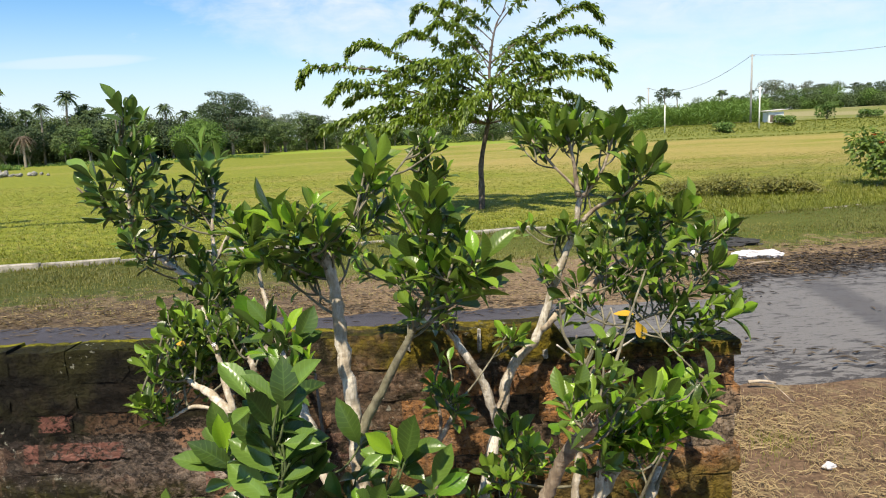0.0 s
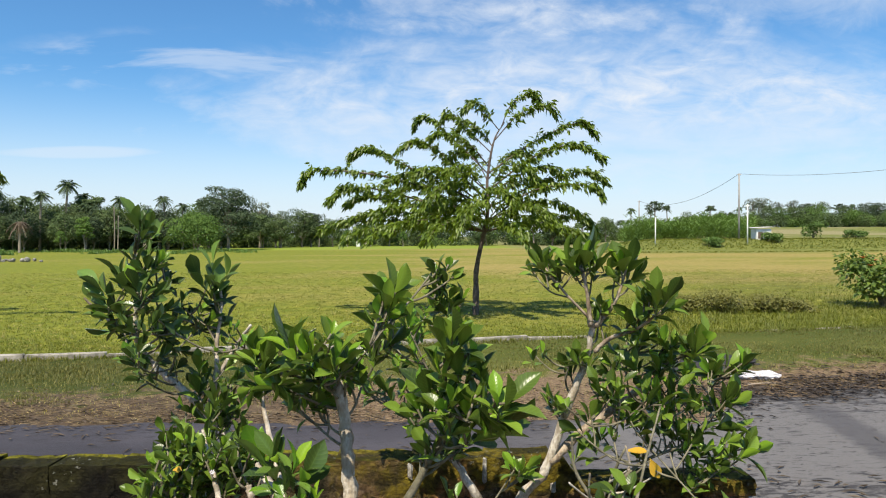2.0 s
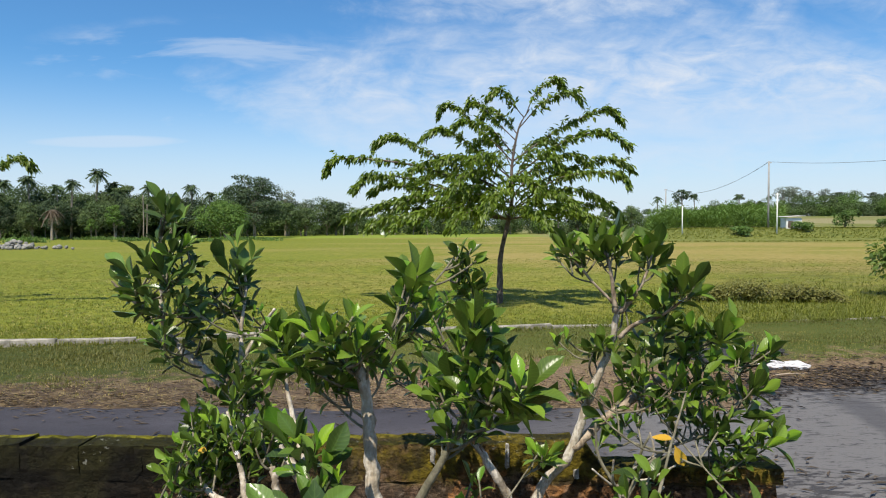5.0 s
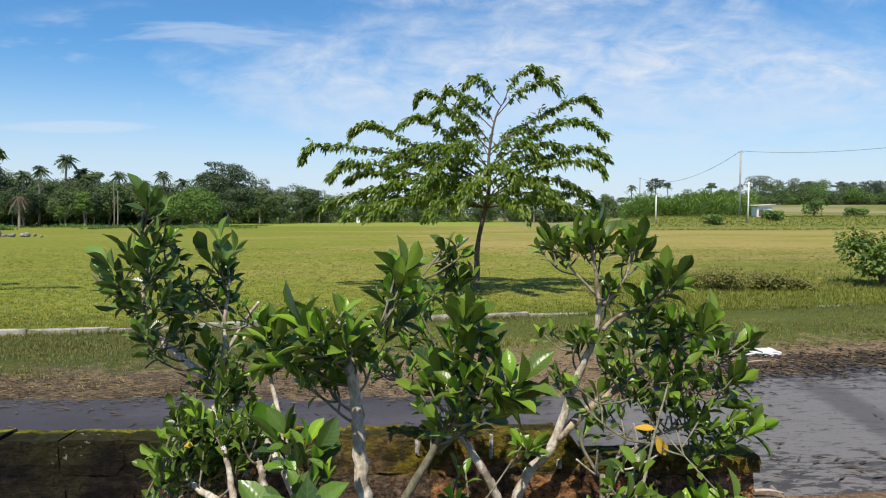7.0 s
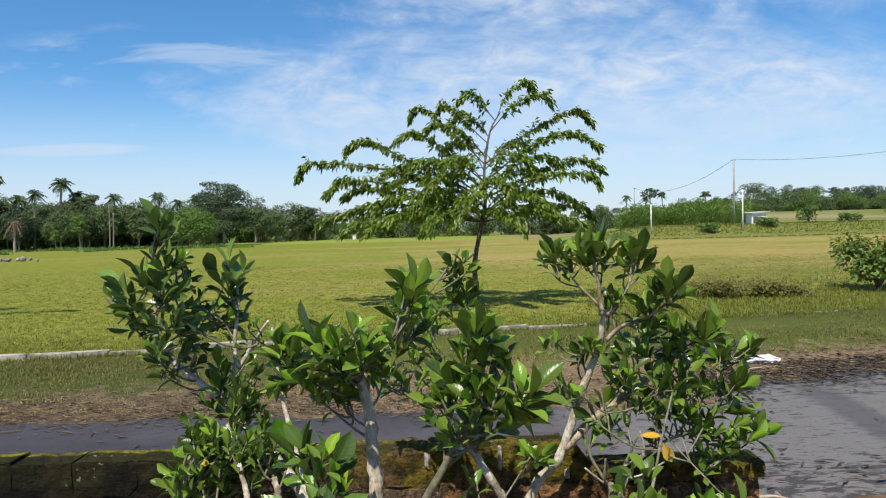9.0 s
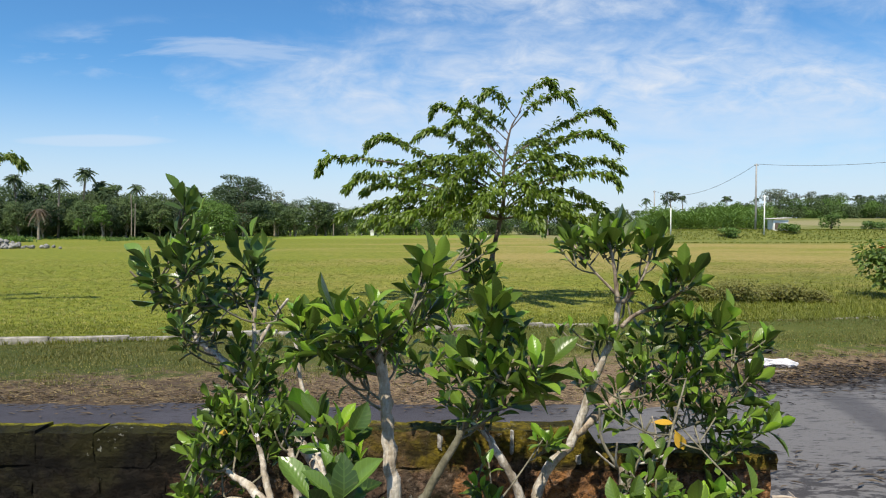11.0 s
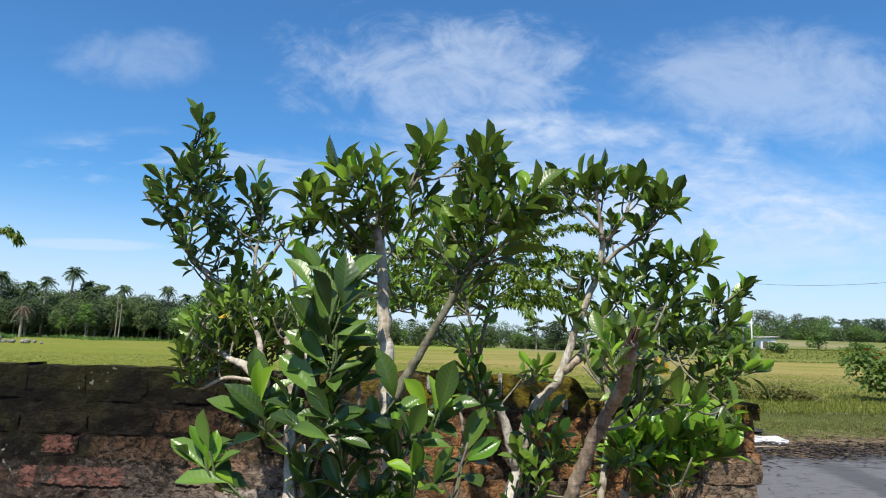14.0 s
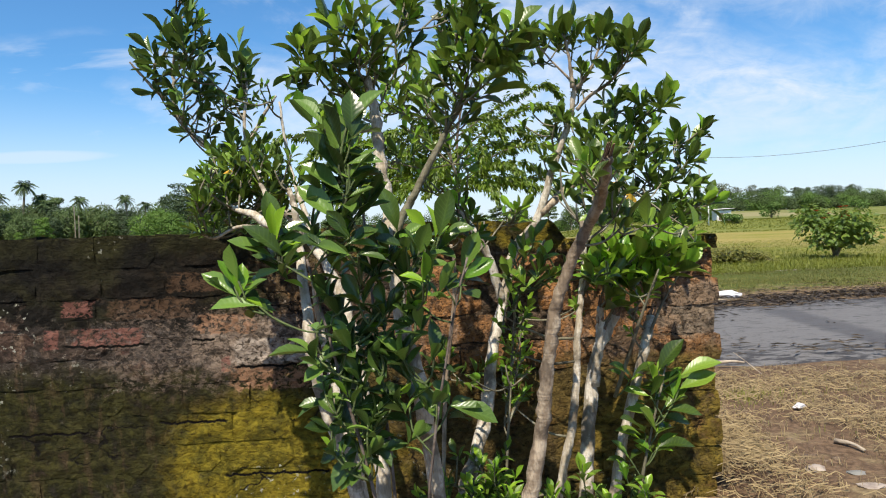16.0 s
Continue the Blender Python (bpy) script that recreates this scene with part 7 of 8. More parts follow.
def bush(label, at, r, h, mat, seed, n=1500, leaf=0.12, lumps=9, flowers=0, group=""):
    rnd = random.Random(seed)
    top = thing("bush", label, "bush", group, at=(at[0], at[1], ground_z(at[0], at[1])))
    shape, stems = [], []
    for i in range(lumps):
        a = i * 2.4
        d = r * rnd.uniform(0.15, 0.75)
        c = Vector((math.cos(a) * d, math.sin(a) * d, h * rnd.uniform(0.30, 0.85)))
        shape.append((c.x, c.y, c.z, r * rnd.uniform(0.25, 0.42), 0.85 if h > 0.7 * r else 0.5))
        stems.append(tube(curve_points([(0, 0, -0.05), (c.x * 0.3, c.y * 0.3, c.z * 0.6), c], 3), 0.018, 0.006, 5, 0.1, i))
    part("stems", mesh_from("stems", *join(stems), TWIG, True), TWIG, top)
    verts, tri = clump_crown(rnd, n, shape, leaf)
    crown = part("crown", mesh_arrays("crown", verts, tri, mat), mat, top)
    for i in range(flowers):
        a, d = rnd.uniform(0, 6.28), r * rnd.uniform(0.1, 0.9)
        cs = [(math.cos(a) * d, math.sin(a) * d, h * rnd.uniform(0.72, 1.04))] * 7
        ws = [(math.cos(b * 0.9), math.sin(b * 0.9), 0.6) for b in range(7)]
        verts, tri = blade_quads(cs, ws, [(0, 0, 1)] * 7, [0.08] * 7, [0.03] * 7)
        part("flower", mesh_arrays("flower", verts, tri, RED_FLOWER), RED_FLOWER, crown, "orange-red flower head")
    return top


bush("leafy bush dotted with orange-red flowers", (9.75, 15.0), 1.0, 1.15, BUSH, 81, 1900, 0.13, 20, 12)
for sx, sy, sr, sh, seed in ((5.2, 14.7, 0.6, 0.34, 83), (6.0, 14.5, 0.75, 0.46, 85), (6.9, 14.4, 0.6, 0.36, 86), (7.5, 14.2, 0.4, 0.24, 87)):
    bush("low sprawling olive-brown scrub in the field", (sx, sy), sr, sh, SCRUB, seed, int(5200 * sr * sr + 500), 0.055, 20, 0, "scrub in the field")
for k, (bx, by, br, bh) in enumerate([(38.2, 70, 1.3, 1.9), (49.0, 72, 1.5, 2.1), (27.0, 67.5, 1.0, 0.8), (53.5, 70, 1.5, 1.6), (43, 71, 1.4, 0.9), (33.5, 69, 1.0, 0.8)]):
    bush("rough green bush on the bank of the field", (bx, by), br, bh, CANE, 90 + k, 900, 0.2, 11, 0, "bushes on the bank")


# ---- poles, wires and shed ----
def pole(name, label, x, y, top_z, r, mat, arm=False):
    z0 = ground_z(x, y)
    ob = thing(name, label, "pole", at=(x, y, z0))
    v, f = tube([Vector((0, 0, -0.3)), Vector((0, 0, (top_z - z0) * 0.5)), Vector((0, 0, top_z - z0))], r, r * 0.75, 8)
    shaft = part("shaft", mesh_from("shaft", v, f, mat, True), mat, ob)
    if arm:
        v, f = tube([Vector((-0.25, 0, top_z - z0 - 0.15)), Vector((0.25, 0, top_z - z0 - 0.15))], 0.05, 0.05, 6)
        part("bracket", mesh_from("bracket", v, f, mat), mat, shaft)
    return ob


def wire(a, b, sag, r):
    a, b = Vector(a), Vector(b)
    pts = [a.lerp(b, i / 24) - Vector((0, 0, sag * 4 * (i / 24) * (1 - i / 24))) for i in range(25)]
    v, f = tube(pts, r, r, 5)
    return v, f


pole("power_pole", "tall grey power pole on the bank", 31.5, 72, 8.0, 0.115, GREY_POLE, True)
pole("power_pole", "distant grey power pole in the crop", 33.0, 113, 7.3, 0.13, GREY_POLE, True)
pole("white_post", "short white-painted post on the bank", 30.6, 68, 4.6, 0.075, WHITE_POLE, True)
pole("white_post", "short white-painted post at the field's edge", 21.5, 68, 3.35, 0.065, WHITE_POLE)
pole("power_pole", "tall grey power pole beside the field", 44.0, 46.0, 8.2, 0.115, GREY_POLE, True)
cables = part("power_line", mesh_from("power_line", *join([wire((31.5, 72, 7.95), (33.0, 113, 7.2), 1.7, 0.022), wire((31.5, 72, 7.95), (44.0, 46.0, 8.1), 1.0, 0.018)]), WIRE))
tagged(cables, "sagging dark power cable strung between the poles", "cable")


def build_shed():
    x, y = 33.1, 70.5
    z0 = ground_z(x, y)
    shed = thing("shed", "small whitewashed field shed with a sloping sheet roof", "shed", at=(x, y, z0))
    shed_wall = part("wall", box_bm((1.5, 1.3, 1.1), (0, 0, 0.5), 0.01), SHED_WALL, shed)
    bm = bmesh.new()
    cols = 28
    rows = [[bm.verts.new((-1.05 + 2.1 * i / cols, yy, 1.12 + 0.10 * i / cols + 0.02 * (i % 2) + t)) for i in range(cols + 1)] for yy, t in ((-0.9, 0), (0.9, 0.05), (0.9, 0.08), (-0.9, 0.03))]
    for k in range(4):
        a, b = rows[k], rows[(k + 1) % 4]
        for i in range(cols):
            bm.faces.new((a[i], a[i + 1], b[i + 1], b[i]))
    part("roof", bm, SHED_ROOF, shed)
    part("opening", box_bm((0.5, 0.03, 0.7), (-0.35, -0.66, 0.42)), BARK_DARK, shed_wall, "dark doorway")
    hut = thing("hut", "tiny white gabled hut at the far edge of the field", "hut", at=(-13.0, 113.5, ground_z(-13, 113.5)))
    part("wall", box_bm((0.55, 0.6, 0.7), (0, 0, 0.3), 0.01), SHED_WALL, hut)
    bm = bmesh.new()
    p = [bm.verts.new(q) for q in [(-0.4, -0.4, 0.65), (0.4, -0.4, 0.65), (0, -0.4, 1.05), (-0.4, 0.4, 0.65), (0.4, 0.4, 0.65), (0, 0.4, 1.05)]]
    for q in ((0, 1, 2), (5, 4, 3), (0, 2, 5, 3), (1, 4, 5, 2), (0, 3, 4, 1)):
        bm.faces.new([p[i] for i in q])
    part("roof", bm, SHED_ROOF, hut)


build_shed()


# ---- grass, straw and litter ----
def grass(name, label, spots, height, width, mat, seed, blades=5):
    """Tufts of blades at the spots (x, y, scale), in one mesh."""
    rnd = np.random.default_rng(seed)
    s = np.repeat(np.asarray(spots), blades, axis=0)
    n = len(s)
    a = rnd.uniform(0, 6.283, n)
    lean = rnd.uniform(0.1, 0.9, n)
    h = height * s[:, 2] * rnd.uniform(0.5, 1.2, n)
    z = np.array([ground_z(x, y) for x, y in np.asarray(spots)[:, :2]]).repeat(blades) - 0.005
    base = np.stack([s[:, 0] + rnd.normal(0, 0.03, n), s[:, 1] + rnd.normal(0, 0.03, n), z], 1)
    out = np.stack([np.cos(a), np.sin(a), np.zeros(n)], 1)
    side = np.stack([-np.sin(a), np.cos(a), np.zeros(n)], 1) * (width * s[:, 2] * rnd.uniform(0.6, 1.2, n))[:, None]
    up = np.array([0, 0, 1.0])
    mid = base + out * (h * lean * 0.35)[:, None] + up * (h * 0.6)[:, None]
    tip = base + out * (h * lean)[:, None] + up * (h * (1.05 - 0.4 * lean))[:, None]
    verts = np.stack([base - side, base + side, mid + side * 0.8, mid - side * 0.8, tip], 1).reshape(-1, 3)
    k = np.arange(n) * 5
    tri = np.concatenate([np.stack([k, k + 1, k + 2], 1), np.stack([k, k + 2, k + 3], 1), np.stack([k + 3, k + 2, k + 4], 1)])
    ob = part(name, mesh_arrays(name, verts, tri, mat))
    return tagged(ob, label, "grass", kind="stuff")


def build_grass():
    rnd = random.Random(111)

    def scatter(n, draw):
        out = []
        while len(out) < n:
            p = draw()
            if p is not None:
                out.append(p)
        return out

    def verge():
        x = rnd.uniform(-9, 11)
        y = rnd.uniform(6.3, kerb_y(x) - 0.05)
        if y < far_edge(x) + 0.15:
            return None
        past = y - kerb_y(x)
        k = noise.noise(Vector((x * 0.9, y * 0.9, 2)))
        if past + 2.3 + 1.3 * k + 0.4 * smooth01((x - 0.5) / 3) < rnd.uniform(-0.4, 0.9):
            return None
        return (x, y, rnd.uniform(0.5, 1.2) * (0.8 + 0.5 * k))

    def strip():
        x = rnd.uniform(-9, 11)
        y = rnd.uniform(far_edge(x) + 0.05, kerb_y(x) - 1.0)
        return (x, y, rnd.uniform(0.4, 1.0)) if y < kerb_y(x) - 1.0 else None

    def near_field():
        d = 10 + 22 * rnd.random() ** 1.5
        x = rnd.uniform(-0.72, 0.75) * d
        return (x, d, rnd.uniform(0.6, 1.3)) if d > kerb_y(x) + 0.1 else None

    def edge_field():
        x = rnd.uniform(-10, 12)
        y = kerb_y(x) + 0.08 + abs(rnd.gauss(0, 0.9))
        return (x, y, rnd.uniform(0.6, 1.25))

    grass("verge_grass", "short green grass on the verge", scatter(19000, verge), 0.05, 0.0035, VERGE_BLADE, 1, 6)
    grass("verge_dry_grass", "withered short grass between lane and verge", scatter(6000, strip), 0.04, 0.003, BLADE_DRY, 2, 4)
    grass("field_grass", "green grass at the near edge of the field", scatter(11000, edge_field), 0.045, 0.004, BLADE, 3, 6)
    grass("field_grass", "mown yellow-green grass of the field", scatter(30000, near_field), 0.034, 0.005, BLADE, 4, 5)
    grass("field_dry_grass", "dry straw-coloured grass in the field", scatter(9000, near_field), 0.04, 0.005, BLADE_DRY, 5, 4)
    along = []
    for i in range(5000):
        x = rnd.uniform(-9, 9)
        if noise.noise(Vector((x * 1.1, 0, 21))) > rnd.uniform(-0.5, 0.5):
            along.append((x, kerb_y(x) + rnd.choice((-0.085, -0.075, 0.08)) + rnd.uniform(-0.03, 0.03), rnd.uniform(0.6, 1.3)))
    grass("kerb_grass", "grass that grows over the kerb's edges", along, 0.075, 0.004, BLADE, 6, 5)
    bank = []
    for i in range(11000):
        d = rnd.uniform(63, 76)
        bank.append((rnd.uniform(0.2, 0.85) * d, d, rnd.uniform(0.7, 1.6)))
    grass("bank_grass", "rough green grass on the bank", bank, 0.10, 0.022, BLADE, 7, 5)
    weeds = []
    for i in range(4200):
        d = rnd.uniform(66, 88)
        x = rnd.uniform(-0.68, -0.26) * d
        k = noise.noise(Vector((x * 0.22, d * 0.22, 31)))
        if k > 0.05 - 0.02 * (d - 76):
            weeds.append((x, d, (0.5 + 1.2 * max(0, k)) * rnd.uniform(0.5, 1.4)))
    grass("field_weeds", "rank green weeds before the wood", weeds, 0.38, 0.035, CANE, 8, 6)
    tall = [(rnd.uniform(3.0, 11), 0, rnd.uniform(0.4, 1.3)) for i in range(3200)]
    tall = [(x, kerb_y(x) + rnd.uniform(0.2, 1) * rnd.uniform(0.3, 7.0), s) for x, _, s in tall]
    grass("tall_weeds", "taller green weeds beside the scrub", tall, 0.10, 0.005, BLADE, 9, 7)

    # straw on the yard: fluffy piles by the wall's end and at the lane, bare earth between
    def straw_cover(x, y):
        pile = math.exp(-((x - 1.16) / 0.24) ** 2 - ((y - 2.4) / 0.8) ** 2)
        by_lane = 0.75 * math.exp(-((y - 3.35) / 0.25) ** 2)
        heap = 0.8 * math.exp(-((x - 1.98) / 0.2) ** 2 - ((y - 2.45) / 0.4) ** 2)
        bare = 0.9 * math.exp(-((x - 1.54) / 0.17) ** 2 - ((y - 2.32) / 0.34) ** 2)
        return 0.16 + 0.5 * noise.noise(Vector((x * 3.2, y * 3.2, 7))) + pile + by_lane + heap - bare, pile + 0.6 * heap

    verts, faces = [], []
    for i in range(20000):
        y = rnd.uniform(1.1, 3.75)
        x = (1.08 if y > 2.12 else 0.7) + 2.4 * rnd.random() ** 1.8
        cover, fluff = straw_cover(x, y)
        cover *= smooth01((y - 1.1) / 0.5) * (1.0 if y > 2.12 else smooth01((x - 0.7) / 0.4))
        if cover < rnd.random():
            continue
        a, ln = rnd.uniform(0, 6.283), rnd.uniform(0.02, 0.085)
        w = rnd.uniform(0.0007, 0.0018)
        z = ground_z(x, y) + rnd.uniform(0.003, 0.022) + 0.05 * fluff * rnd.random()
        d = Vector((math.cos(a), math.sin(a), rnd.uniform(-0.12, 0.25) * (0.5 + fluff))) * ln
        s = Vector((-math.sin(a), math.cos(a), 0)) * w
        p = Vector((x, y, z))
        m = p + d * 0.5 + Vector((0, 0, 0.018 * rnd.random())) + s * rnd.uniform(-6, 6)
        k = len(verts)
        verts += [p - s, p + s, p + Vector((0, 0, 2 * w)), m - s, m + s, m + Vector((0, 0, 2 * w)), p + d - s, p + d + s, p + d + Vector((0, 0, 2 * w))]
        for b in (k, k + 3):
            faces += [(b, b + 1, b + 4, b + 3), (b + 1, b + 2, b + 5, b + 4), (b + 2, b, b + 3, b + 5)]
    tagged(part("straw", mesh_from("straw", verts, faces, STRAW)), "loose dry straw on bare earth beside the wall", "straw", kind="stuff")
    stalks = [(rnd.uniform(1.16, 3.6), rnd.uniform(1.6, 3.85), rnd.uniform(0.5, 1.2)) for i in range(450)]
    sprouts = [(rnd.gauss(1.66, 0.12), rnd.gauss(3.18, 0.12), rnd.uniform(0.5, 1.2)) for i in range(70)]
    sprouts += [(rnd.uniform(1.2, 2.6), rnd.uniform(2.2, 3.5), rnd.uniform(0.4, 1.0)) for i in range(70)]
    grass("yard_sprouts", "green grass sprouting through the straw", sprouts, 0.05, 0.0018, BLADE, 14, 5)
    grass("dry_tufts", "tufts of dry upright grass beside the wall", stalks, 0.05, 0.0016, STRAW, 10, 7)
    # brown straw and rotting leaves on the strip between lane and grass
    for name, label, mat, n in (("verge_straw", "matted brown straw on the bare strip by the lane", STRAW, 4500), ("verge_litter", "dark rotting leaves on the bare strip by the lane", PALM_DEAD, 9000)):
        cs, ws, us, ls, wd = [], [], [], [], []
        while len(cs) < n:
            x = rnd.uniform(-7, 9)
            lo = far_edge(x) - 0.1
            y = lo + abs(rnd.gauss(0, 0.33)) * (1 + 0.5 * noise.noise(Vector((x, 0, 3)))) * max(0.6, (kerb_y(x) - 2.0 - lo))
            if y > kerb_y(x) - 0.4 or noise.noise(Vector((x * 1.5, y * 2.5, 11))) < rnd.uniform(-0.7, 0.4):
                continue
            a = rnd.gauss(0, 0.9)
            cs.append((x, y, ground_z(x, y) + rnd.uniform(0.006, 0.03))), ws.append((math.cos(a), math.sin(a), rnd.uniform(-0.1, 0.25))), us.append((rnd.uniform(-0.5, 0.5), rnd.uniform(-0.5, 0.5), 1))
            ls.append(rnd.uniform(0.025, 0.09)), wd.append(rnd.uniform(0.0015, 0.0045))
        v, t = blade_quads(cs, ws, us, ls, wd)
        tagged(part(name, mesh_arrays(name, v, t, mat)), label, "litter", kind="stuff")
    cs, ws, us, ls, wd = [], [], [], [], []
    for i in range(9000):
        x = 2.6 + 6.5 * rnd.random()
        y = far_edge(x) + rnd.gauss(-0.02, 0.30)
        if noise.noise(Vector((x * 1.1, y * 2.0, 17))) < rnd.uniform(-0.5, 0.3):
            continue
        a = rnd.gauss(0, 1.0)
        cs.append((x, y, (0.046 if y < far_edge(x) - 0.1 else ground_z(x, y) + 0.02) + rnd.uniform(0, 0.012))), ws.append((math.cos(a), math.sin(a), rnd.uniform(-0.05, 0.2))), us.append((rnd.uniform(-0.5, 0.5), rnd.uniform(-0.5, 0.5), 1))
        ls.append(rnd.uniform(0.03, 0.11)), wd.append(rnd.uniform(0.003, 0.012))
    v, t = blade_quads(cs, ws, us, ls, wd)
    tagged(part("leaf_drift", mesh_arrays("leaf_drift", v, t, DEAD_LEAF)), "blackish rotted leaves drifted along the lane's edge", "litter", kind="stuff")
    # leaf and twig litter along the lane
    cs, ws, us, ls, wd = [], [], [], [], []
    for i in range(4200):
        x = rnd.uniform(-5, 8)
        y = rnd.choice((3.95 + abs(rnd.gauss(0, 0.5)), far_edge(x) - abs(rnd.gauss(0, 0.35)), far_edge(x) + rnd.gauss(0.3, 0.4)))
        if noise.noise(Vector((x * 1.3, y * 2.2, 1))) < rnd.uniform(-0.4, 0.3):
            continue
        z = 0.048 if y < far_edge(x) else ground_z(x, y) + 0.015
        a = rnd.gauss(0, 0.8)
        cs.append((x, y, z)), ws.append((math.cos(a), math.sin(a), 0.12)), us.append((rnd.uniform(-0.3, 0.3), rnd.uniform(-0.3, 0.3), 1))
        ls.append(rnd.uniform(0.03, 0.13)), wd.append(rnd.uniform(0.004, 0.012))
    v, t = blade_quads(cs, ws, us, ls, wd)
    tagged(part("leaf_litter", mesh_arrays("leaf_litter", v, t, PALM_DEAD)), "dark fallen leaves and bits strewn on the lane", "litter", kind="stuff")


build_grass()


def lump(name, label, category, at, size, mat, seed, flat=0.6, group="", rough=0.35, turn=0.0, cuts=2):
    """An uneven stone or crumpled lump."""
    bm = bmesh.new()
    bmesh.ops.create_icosphere(bm, subdivisions=cuts, radius=1.0)
    for v in bm.verts:
        d = 1 + rough * noise.noise(v.co * 1.7 + Vector((seed * 3.1, 0, 0))) + 0.3 * rough * noise.noise(v.co * 4.5 + Vector((seed, 5, 0)))
        v.co = Vector((v.co.x * d * size[0], v.co.y * d * size[1], v.co.z * d * size[2] * flat))
    bmesh.ops.rotate(bm, matrix=Matrix.Rotation(turn, 3, "Z"), verts=bm.verts)
    low = min(v.co.z for v in bm.verts)
    ob = part(name, bm, mat)
    ob.location = (at[0], at[1], at[2] - low - 0.006)
    return tagged(ob, label, category, group)


# burnt heap with a white bag before it
lump("burnt_patch", "black burnt heap of ash and rubbish", "ash", (3.15, 8.35, -0.01), (0.42, 0.36, 0.055), ASH, 3, 1.0, "", 0.5, 0.15, 4)
lump("burnt_patch", "black burnt heap of ash and rubbish", "ash", (3.7, 8.6, -0.01), (0.34, 0.26, 0.05), ASH, 5, 1.0, "", 0.5, 0.0, 4)


def build_bag():
    bm = bmesh.new()
    bmesh.ops.create_icosphere(bm, subdivisions=4, radius=1.0)
    for v in bm.verts:
        c = v.co.copy()
        d = 1 + 0.34 * noise.noise(c * 3.0) + 0.26 * noise.noise(Vector((c.x * 9, c.y * 5, c.z * 5)))
        pinch = 1 - 0.35 * math.exp(-((c.x - 0.05) / 0.16) ** 2)
        v.co = Vector((c.x * 0.28 * (1 + 0.1 * noise.noise(c * 2)), c.y * 0.10 * d * pinch, c.z * 0.055 * d * pinch))
    ob = part("plastic_bag", bm, PLASTIC)
    ob.location, ob.rotation_euler = (3.62, 7.70, 0.045), (0, 0, -0.18)
    tagged(ob, "crumpled long white plastic bag on the bare verge", "bag")


build_bag()
lump("plastic_scrap", "small crumpled white plastic scrap", "litter", (2.98, 7.95, 0.0), (0.05, 0.03, 0.05), PLASTIC, 2, 0.8, "", 0.6)
lump("crumpled_paper", "small crumpled white paper on the straw", "paper", (1.79, 2.88, 0.012), (0.030, 0.020, 0.016), PLASTIC, 4, 0.8, "", 0.6, 0.2, 3)
lump("stone", "pinkish flat stone on the bare earth", "stone", (1.40, 2.12, 0.0), (0.036, 0.030, 0.022), PINK_STONE, 6, 0.6, "stones in the straw")
lump("stone", "pale grey flat stone on the bare earth", "stone", (1.52, 2.07, 0.0), (0.034, 0.024, 0.016), STONE, 7, 0.5, "stones in the straw")
lump("stone", "pale flat stone in the straw", "stone", (1.49, 1.95, 0.0), (0.05, 0.03, 0.018), PINK_STONE, 8, 0.5, "stones in the straw")
crumb_rnd = random.Random(77)
for i in range(26):
    size = crumb_rnd.uniform(0.006, 0.014)
    lump("clod", "small brown clod of earth in the yard", "clod", (crumb_rnd.gauss(1.56, 0.16), crumb_rnd.gauss(2.3, 0.26), 0.0), (size * 1.3, size, size * 0.8), CLOD, 40 + i, 0.8, "clods in the yard")


def stick(at, length, turn, r, label, tilt=0.0):
    line = [Vector((0, 0, 0)), Vector((length * 0.5, 0.01, 0.006)), Vector((length, 0, 0))]
    v, f = tube(curve_points(line, 3), r, r * 0.6, 6, 0.3, 2)
    ob = part("stick", mesh_from("stick", v, f, DRYWOOD, True))
    ob.location, ob.rotation_euler = (at[0], at[1], at[2] + r), (0, -tilt, turn)
    tagged(ob, label, "stick", "sticks on the ground")


stick((1.645, 2.385, 0.006), 0.13, -1.30, 0.010, "short grey split stick in the straw")
stick((1.86, 3.87, 0.03), 0.15, -0.2, 0.011, "grey stick at the edge of the lane")
stick((2.3, 2.7, 0.012), 0.22, 0.5, 0.006, "thin grey stick in the straw")
stick((1.62, 3.45, 0.01), 0.16, 1.9, 0.003, "pale straw stalk standing askew", 0.8)
stick((2.0, 3.62, 0.01), 0.2, 2.3, 0.003, "pale straw stalk standing askew", 0.6)
stick((3.35, 7.28, 0.02), 0.34, 0.2, 0.009, "long dark twig on the verge")

rock_rnd = random.Random(131)
for i in range(85):
    px, py = rock_rnd.gauss(-31.0, 1.25), rock_rnd.gauss(47.5, 0.6)
    s = rock_rnd.uniform(0.09, 0.22)
    pile = 0.75 * math.exp(-((px + 31.0) / 1.2) ** 2 - ((py - 47.5) / 0.5) ** 2) * rock_rnd.random() * (i > 14)
    lump("rock", "grey rubble stone on a heap in the field", "rock", (px, py, ground_z(px, py) + 0.55 * pile), (s, s * 0.8, s * 0.9), STONE, i, 0.9, "rubble heap", 0.3, rock_rnd.uniform(0, 3))


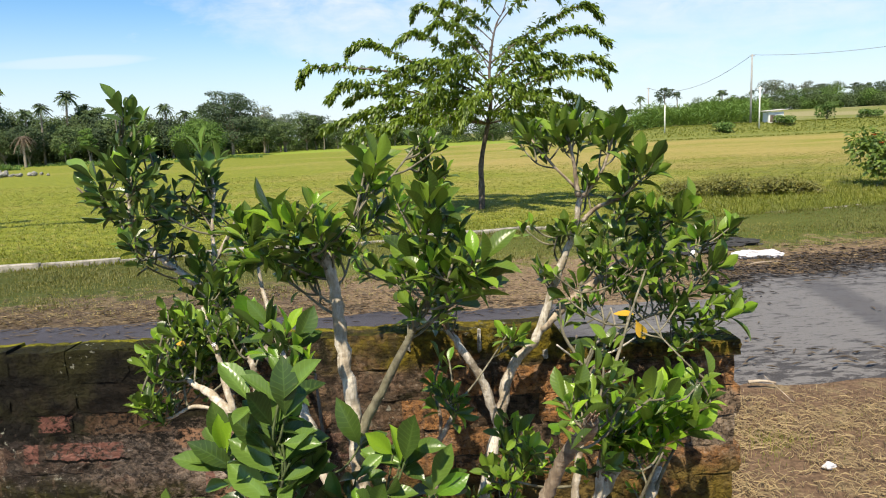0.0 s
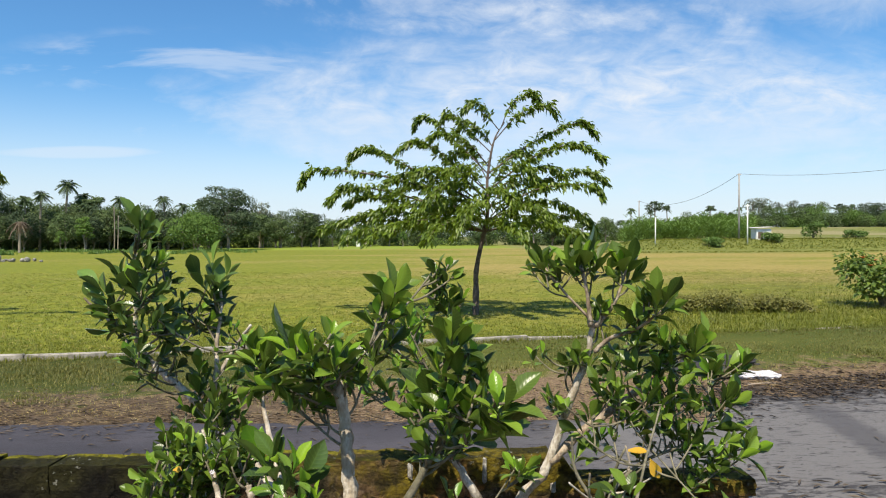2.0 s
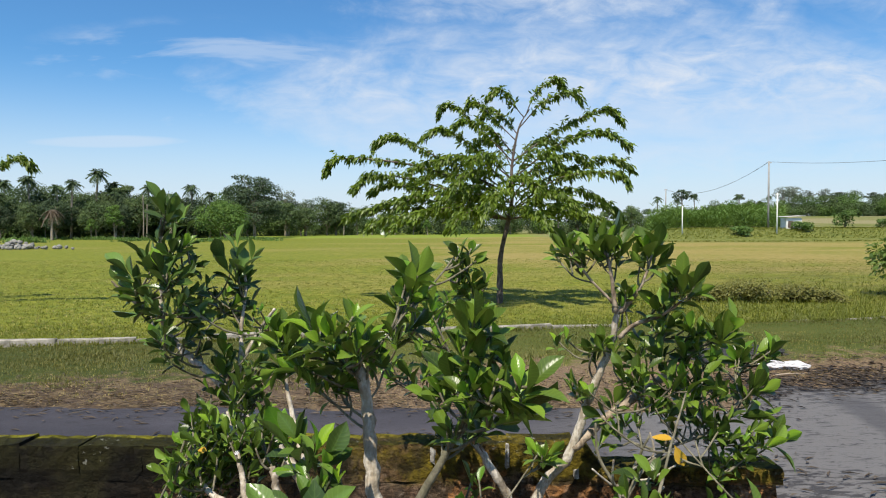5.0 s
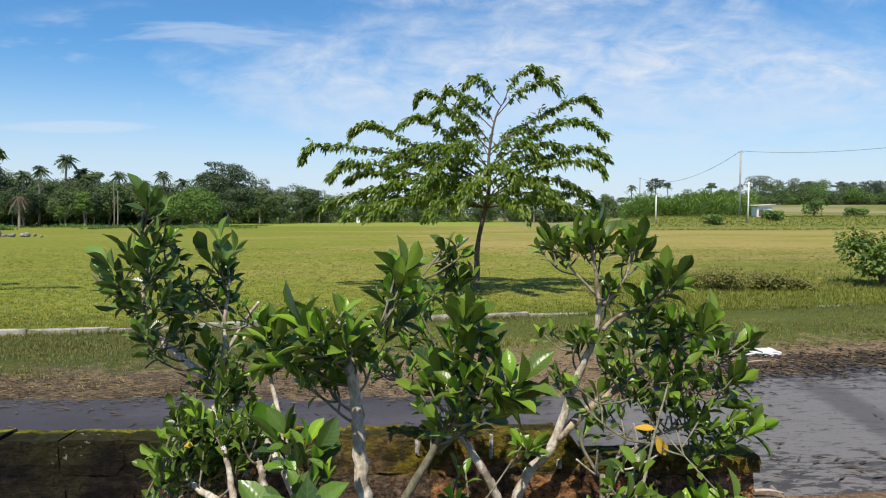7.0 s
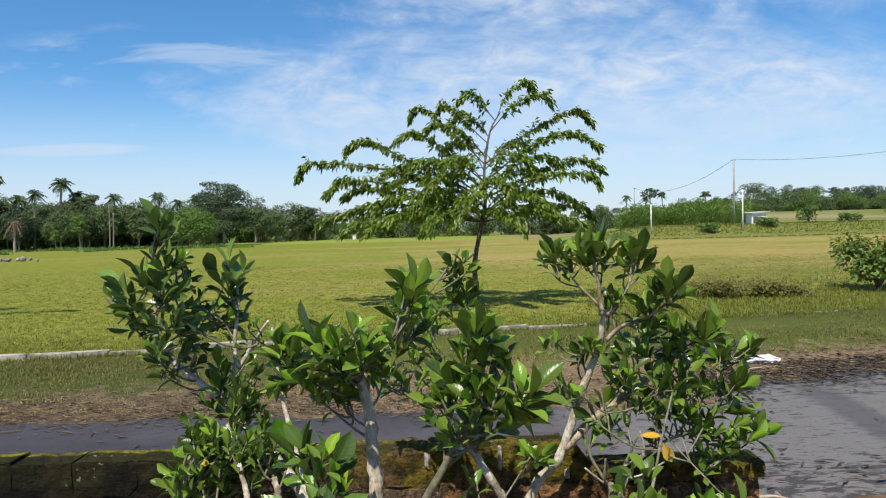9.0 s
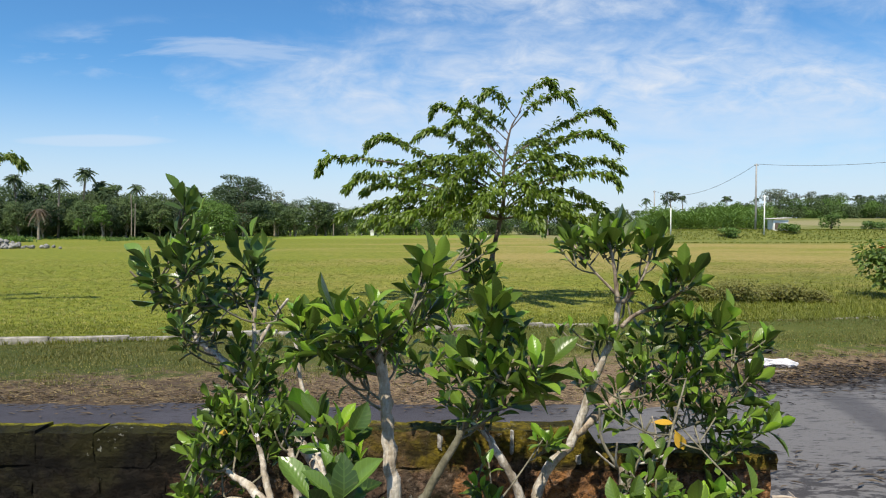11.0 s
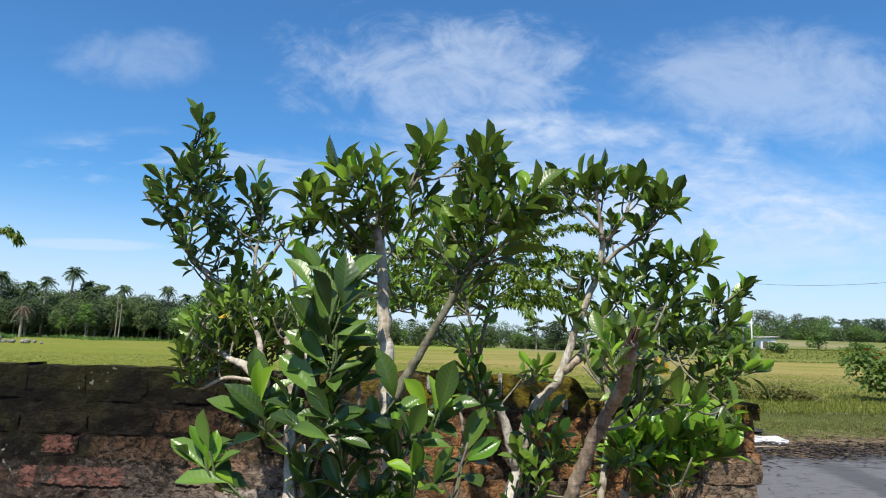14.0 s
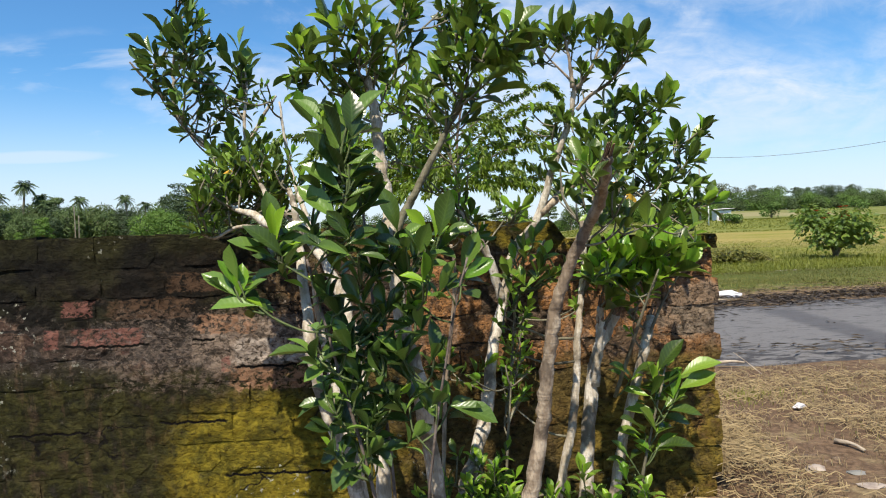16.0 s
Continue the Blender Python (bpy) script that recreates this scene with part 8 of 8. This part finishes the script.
# ---- the brick wall ----
def build_wall():
    wall = thing("wall_garden", "old low brick wall, mossy and blackened, open-ended", "wall", kind="structure")
    rnd = random.Random(151)
    FRONT, BACK, END, TOP = 2.14, 2.25, 1.060, 0.921

    def wall_top(x):
        # the last bricks of the top course are thinner and worn round
        return TOP + 0.012 * smooth01((x + 0.6) / 0.8) - 0.072 * smooth01((x - 0.47) / 0.07)

    # crumbling mortar body, set back from the bricks' faces
    nx, nz = 420, 110
    xs = [-2.1 + (END - 0.012 + 2.1) * i / nx for i in range(nx + 1)]
    verts, faces = [], []
    for k in range(nz + 1):
        for x in xs:
            z = -0.2 + (wall_top(x) - 0.005 + 0.2) * k / nz
            d = 0.0035 * noise.noise(Vector((x * 14, z * 24, 1))) + 0.004 * noise.noise(Vector((x * 50, z * 75, 2))) + 0.005 * noise.noise(Vector((x * 4, z * 5, 6)))
            d -= 0.006 * math.exp(-((x + 0.85) / 0.35) ** 2 - ((z - 0.56) / 0.09) ** 2)
            verts.append((x, FRONT + 0.0045 + 0.002 * smooth01((x + 0.3) / 0.5) + d, z))
    w = nx + 1
    for k in range(nz):
        for i in range(nx):
            a = k * w + i
            faces.append((a, a + 1, a + w + 1, a + w))
    k0 = len(verts)
    for k in range(nz + 1):
        x = xs[-1]
        verts.append((x, BACK - 0.006, -0.2 + (wall_top(x) + 0.195) * k / nz))
    for k in range(nz):
        faces.append((k * w + nx, k0 + k, k0 + k + 1, (k + 1) * w + nx))
    t0 = len(verts)
    for x in xs:
        verts.append((x, BACK - 0.006, wall_top(x) - 0.005))
    for i in range(nx):
        faces.append((nz * w + i, nz * w + i + 1, t0 + i + 1, t0 + i))
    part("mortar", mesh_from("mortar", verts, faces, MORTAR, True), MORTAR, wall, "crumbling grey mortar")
    part("core", box_bm((9.9, 0.085, 0.93), (-7.0 + 0.0, 2.195, 0.415), 0.0), MORTAR, wall)
    part("core", box_bm((END + 2.05, 0.05, 0.89), ((END - 0.03 - 2.05) / 2, 2.215, 0.395), 0.0), MORTAR, wall)

    # a few worn brick shapes, shared by all the bricks
    def brick_mesh(seed):
        q = random.Random(seed)
        cols, lines = 6, 3
        verts, faces = [], []
        for j in range(lines + 1):
            for i in range(cols + 1):
                u, w = i / cols - 0.5, j / lines - 0.5
                rim = (abs(u) > 0.49) + (abs(w) > 0.49)
                sag = 0.018 * rim + 0.06 * noise.noise(Vector((u * 4 + seed * 3.7, w * 3, 0))) + q.uniform(0, 0.03)
                if rim == 2:
                    sag += q.choice((0, 0.02, 0.10))
                verts.append((u + q.uniform(-0.012, 0.012) * (abs(u) > 0.49), -0.5 + sag, w + q.uniform(-0.05, 0.03) * (abs(w) > 0.49)))
        n = cols + 1
        for j in range(lines):
            for i in range(cols):
                a = j * n + i
                faces.append((a, a + 1, a + n + 1, a + n))
        ring = [i for i in range(n)] + [j * n + cols for j in range(1, lines + 1)] + [lines * n + i for i in range(cols - 1, -1, -1)] + [j * n for j in range(lines - 1, 0, -1)]
        k = len(verts)
        for i in ring:
            verts.append((verts[i][0], 0.5, verts[i][2]))
        for i in range(len(ring)):
            j = (i + 1) % len(ring)
            faces.append((ring[j], ring[i], k + i, k + j))
        faces.append(tuple(k + i for i in reversed(range(len(ring)))))
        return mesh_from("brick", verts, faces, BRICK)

    shapes = [brick_mesh(200 + i) for i in range(12)]
    course, rest_v, rest_f, made = 0.101, [], [], 0
    rows = 9
    for r in range(-2, rows):
        top_row = r == rows - 1
        h = 0.088 if top_row else rnd.uniform(0.091, 0.0975)
        x = END + rnd.uniform(-0.012, 0.014) + (0.012 if top_row else 0)
        first = True
        while x > -6.6:
            ln = 0.115 if (first and r % 2) else rnd.uniform(0.185, 0.245)
            first = False
            gap = rnd.uniform(0.002, 0.007)
            cx = x - ln / 2
            cz = 0.004 + r * course + h / 2 + rnd.uniform(-0.002, 0.002) 
            if top_row:
                h = wall_top(cx) - 0.812 + rnd.uniform(-0.003, 0.003)
                cz = wall_top(cx) - h / 2 + rnd.uniform(-0.003, 0.004)
            out = rnd.uniform(-0.0025, 0.0015) + 0.004 * noise.noise(Vector((cx * 2.2, cz * 4, 3)))
            depth = BACK - FRONT + 0.004
            m = Matrix.Translation((cx, (FRONT + BACK) / 2 - out, cz)) @ Matrix.Rotation(rnd.uniform(-0.012, 0.012), 4, "Y") @ Matrix.Rotation(rnd.uniform(-0.007, 0.007), 4, "Z") @ Matrix.Diagonal((ln, depth, h, 1))
            if cx > -2.05 and made < 300:
                ob = new("brick", shapes[rnd.randrange(12)])
                ob.parent = wall
                ob.matrix_basis = m
                made += 1
                if top_row and rnd.random() < 0.45:
                    jm = box_bm((gap + 0.009, 0.016, h * rnd.uniform(0.3, 0.7)), (0, 0, 0.20 * h), 0.003)
                    for v in jm.verts:
                        v.co += Vector((rnd.uniform(-0.003, 0.003), rnd.uniform(-0.004, 0.004), rnd.uniform(-0.006, 0.004)))
                    j = part("mortar_joint", jm, LIME, wall, "pale lime joint")
                    j.location = (x - ln - gap / 2, FRONT + 0.004, cz)
            else:
                k = len(rest_v)
                me = shapes[rnd.randrange(12)]
                rest_v += [m @ v.co for v in me.vertices]
                rest_f += [tuple(i + k for i in p.vertices) for p in me.polygons]
            x -= ln + gap
    far_bricks = part("brickwork", mesh_from("brickwork", rest_v, rest_f, BRICK), BRICK, wall)
    far_bricks["kind"] = "stuff"


build_wall()
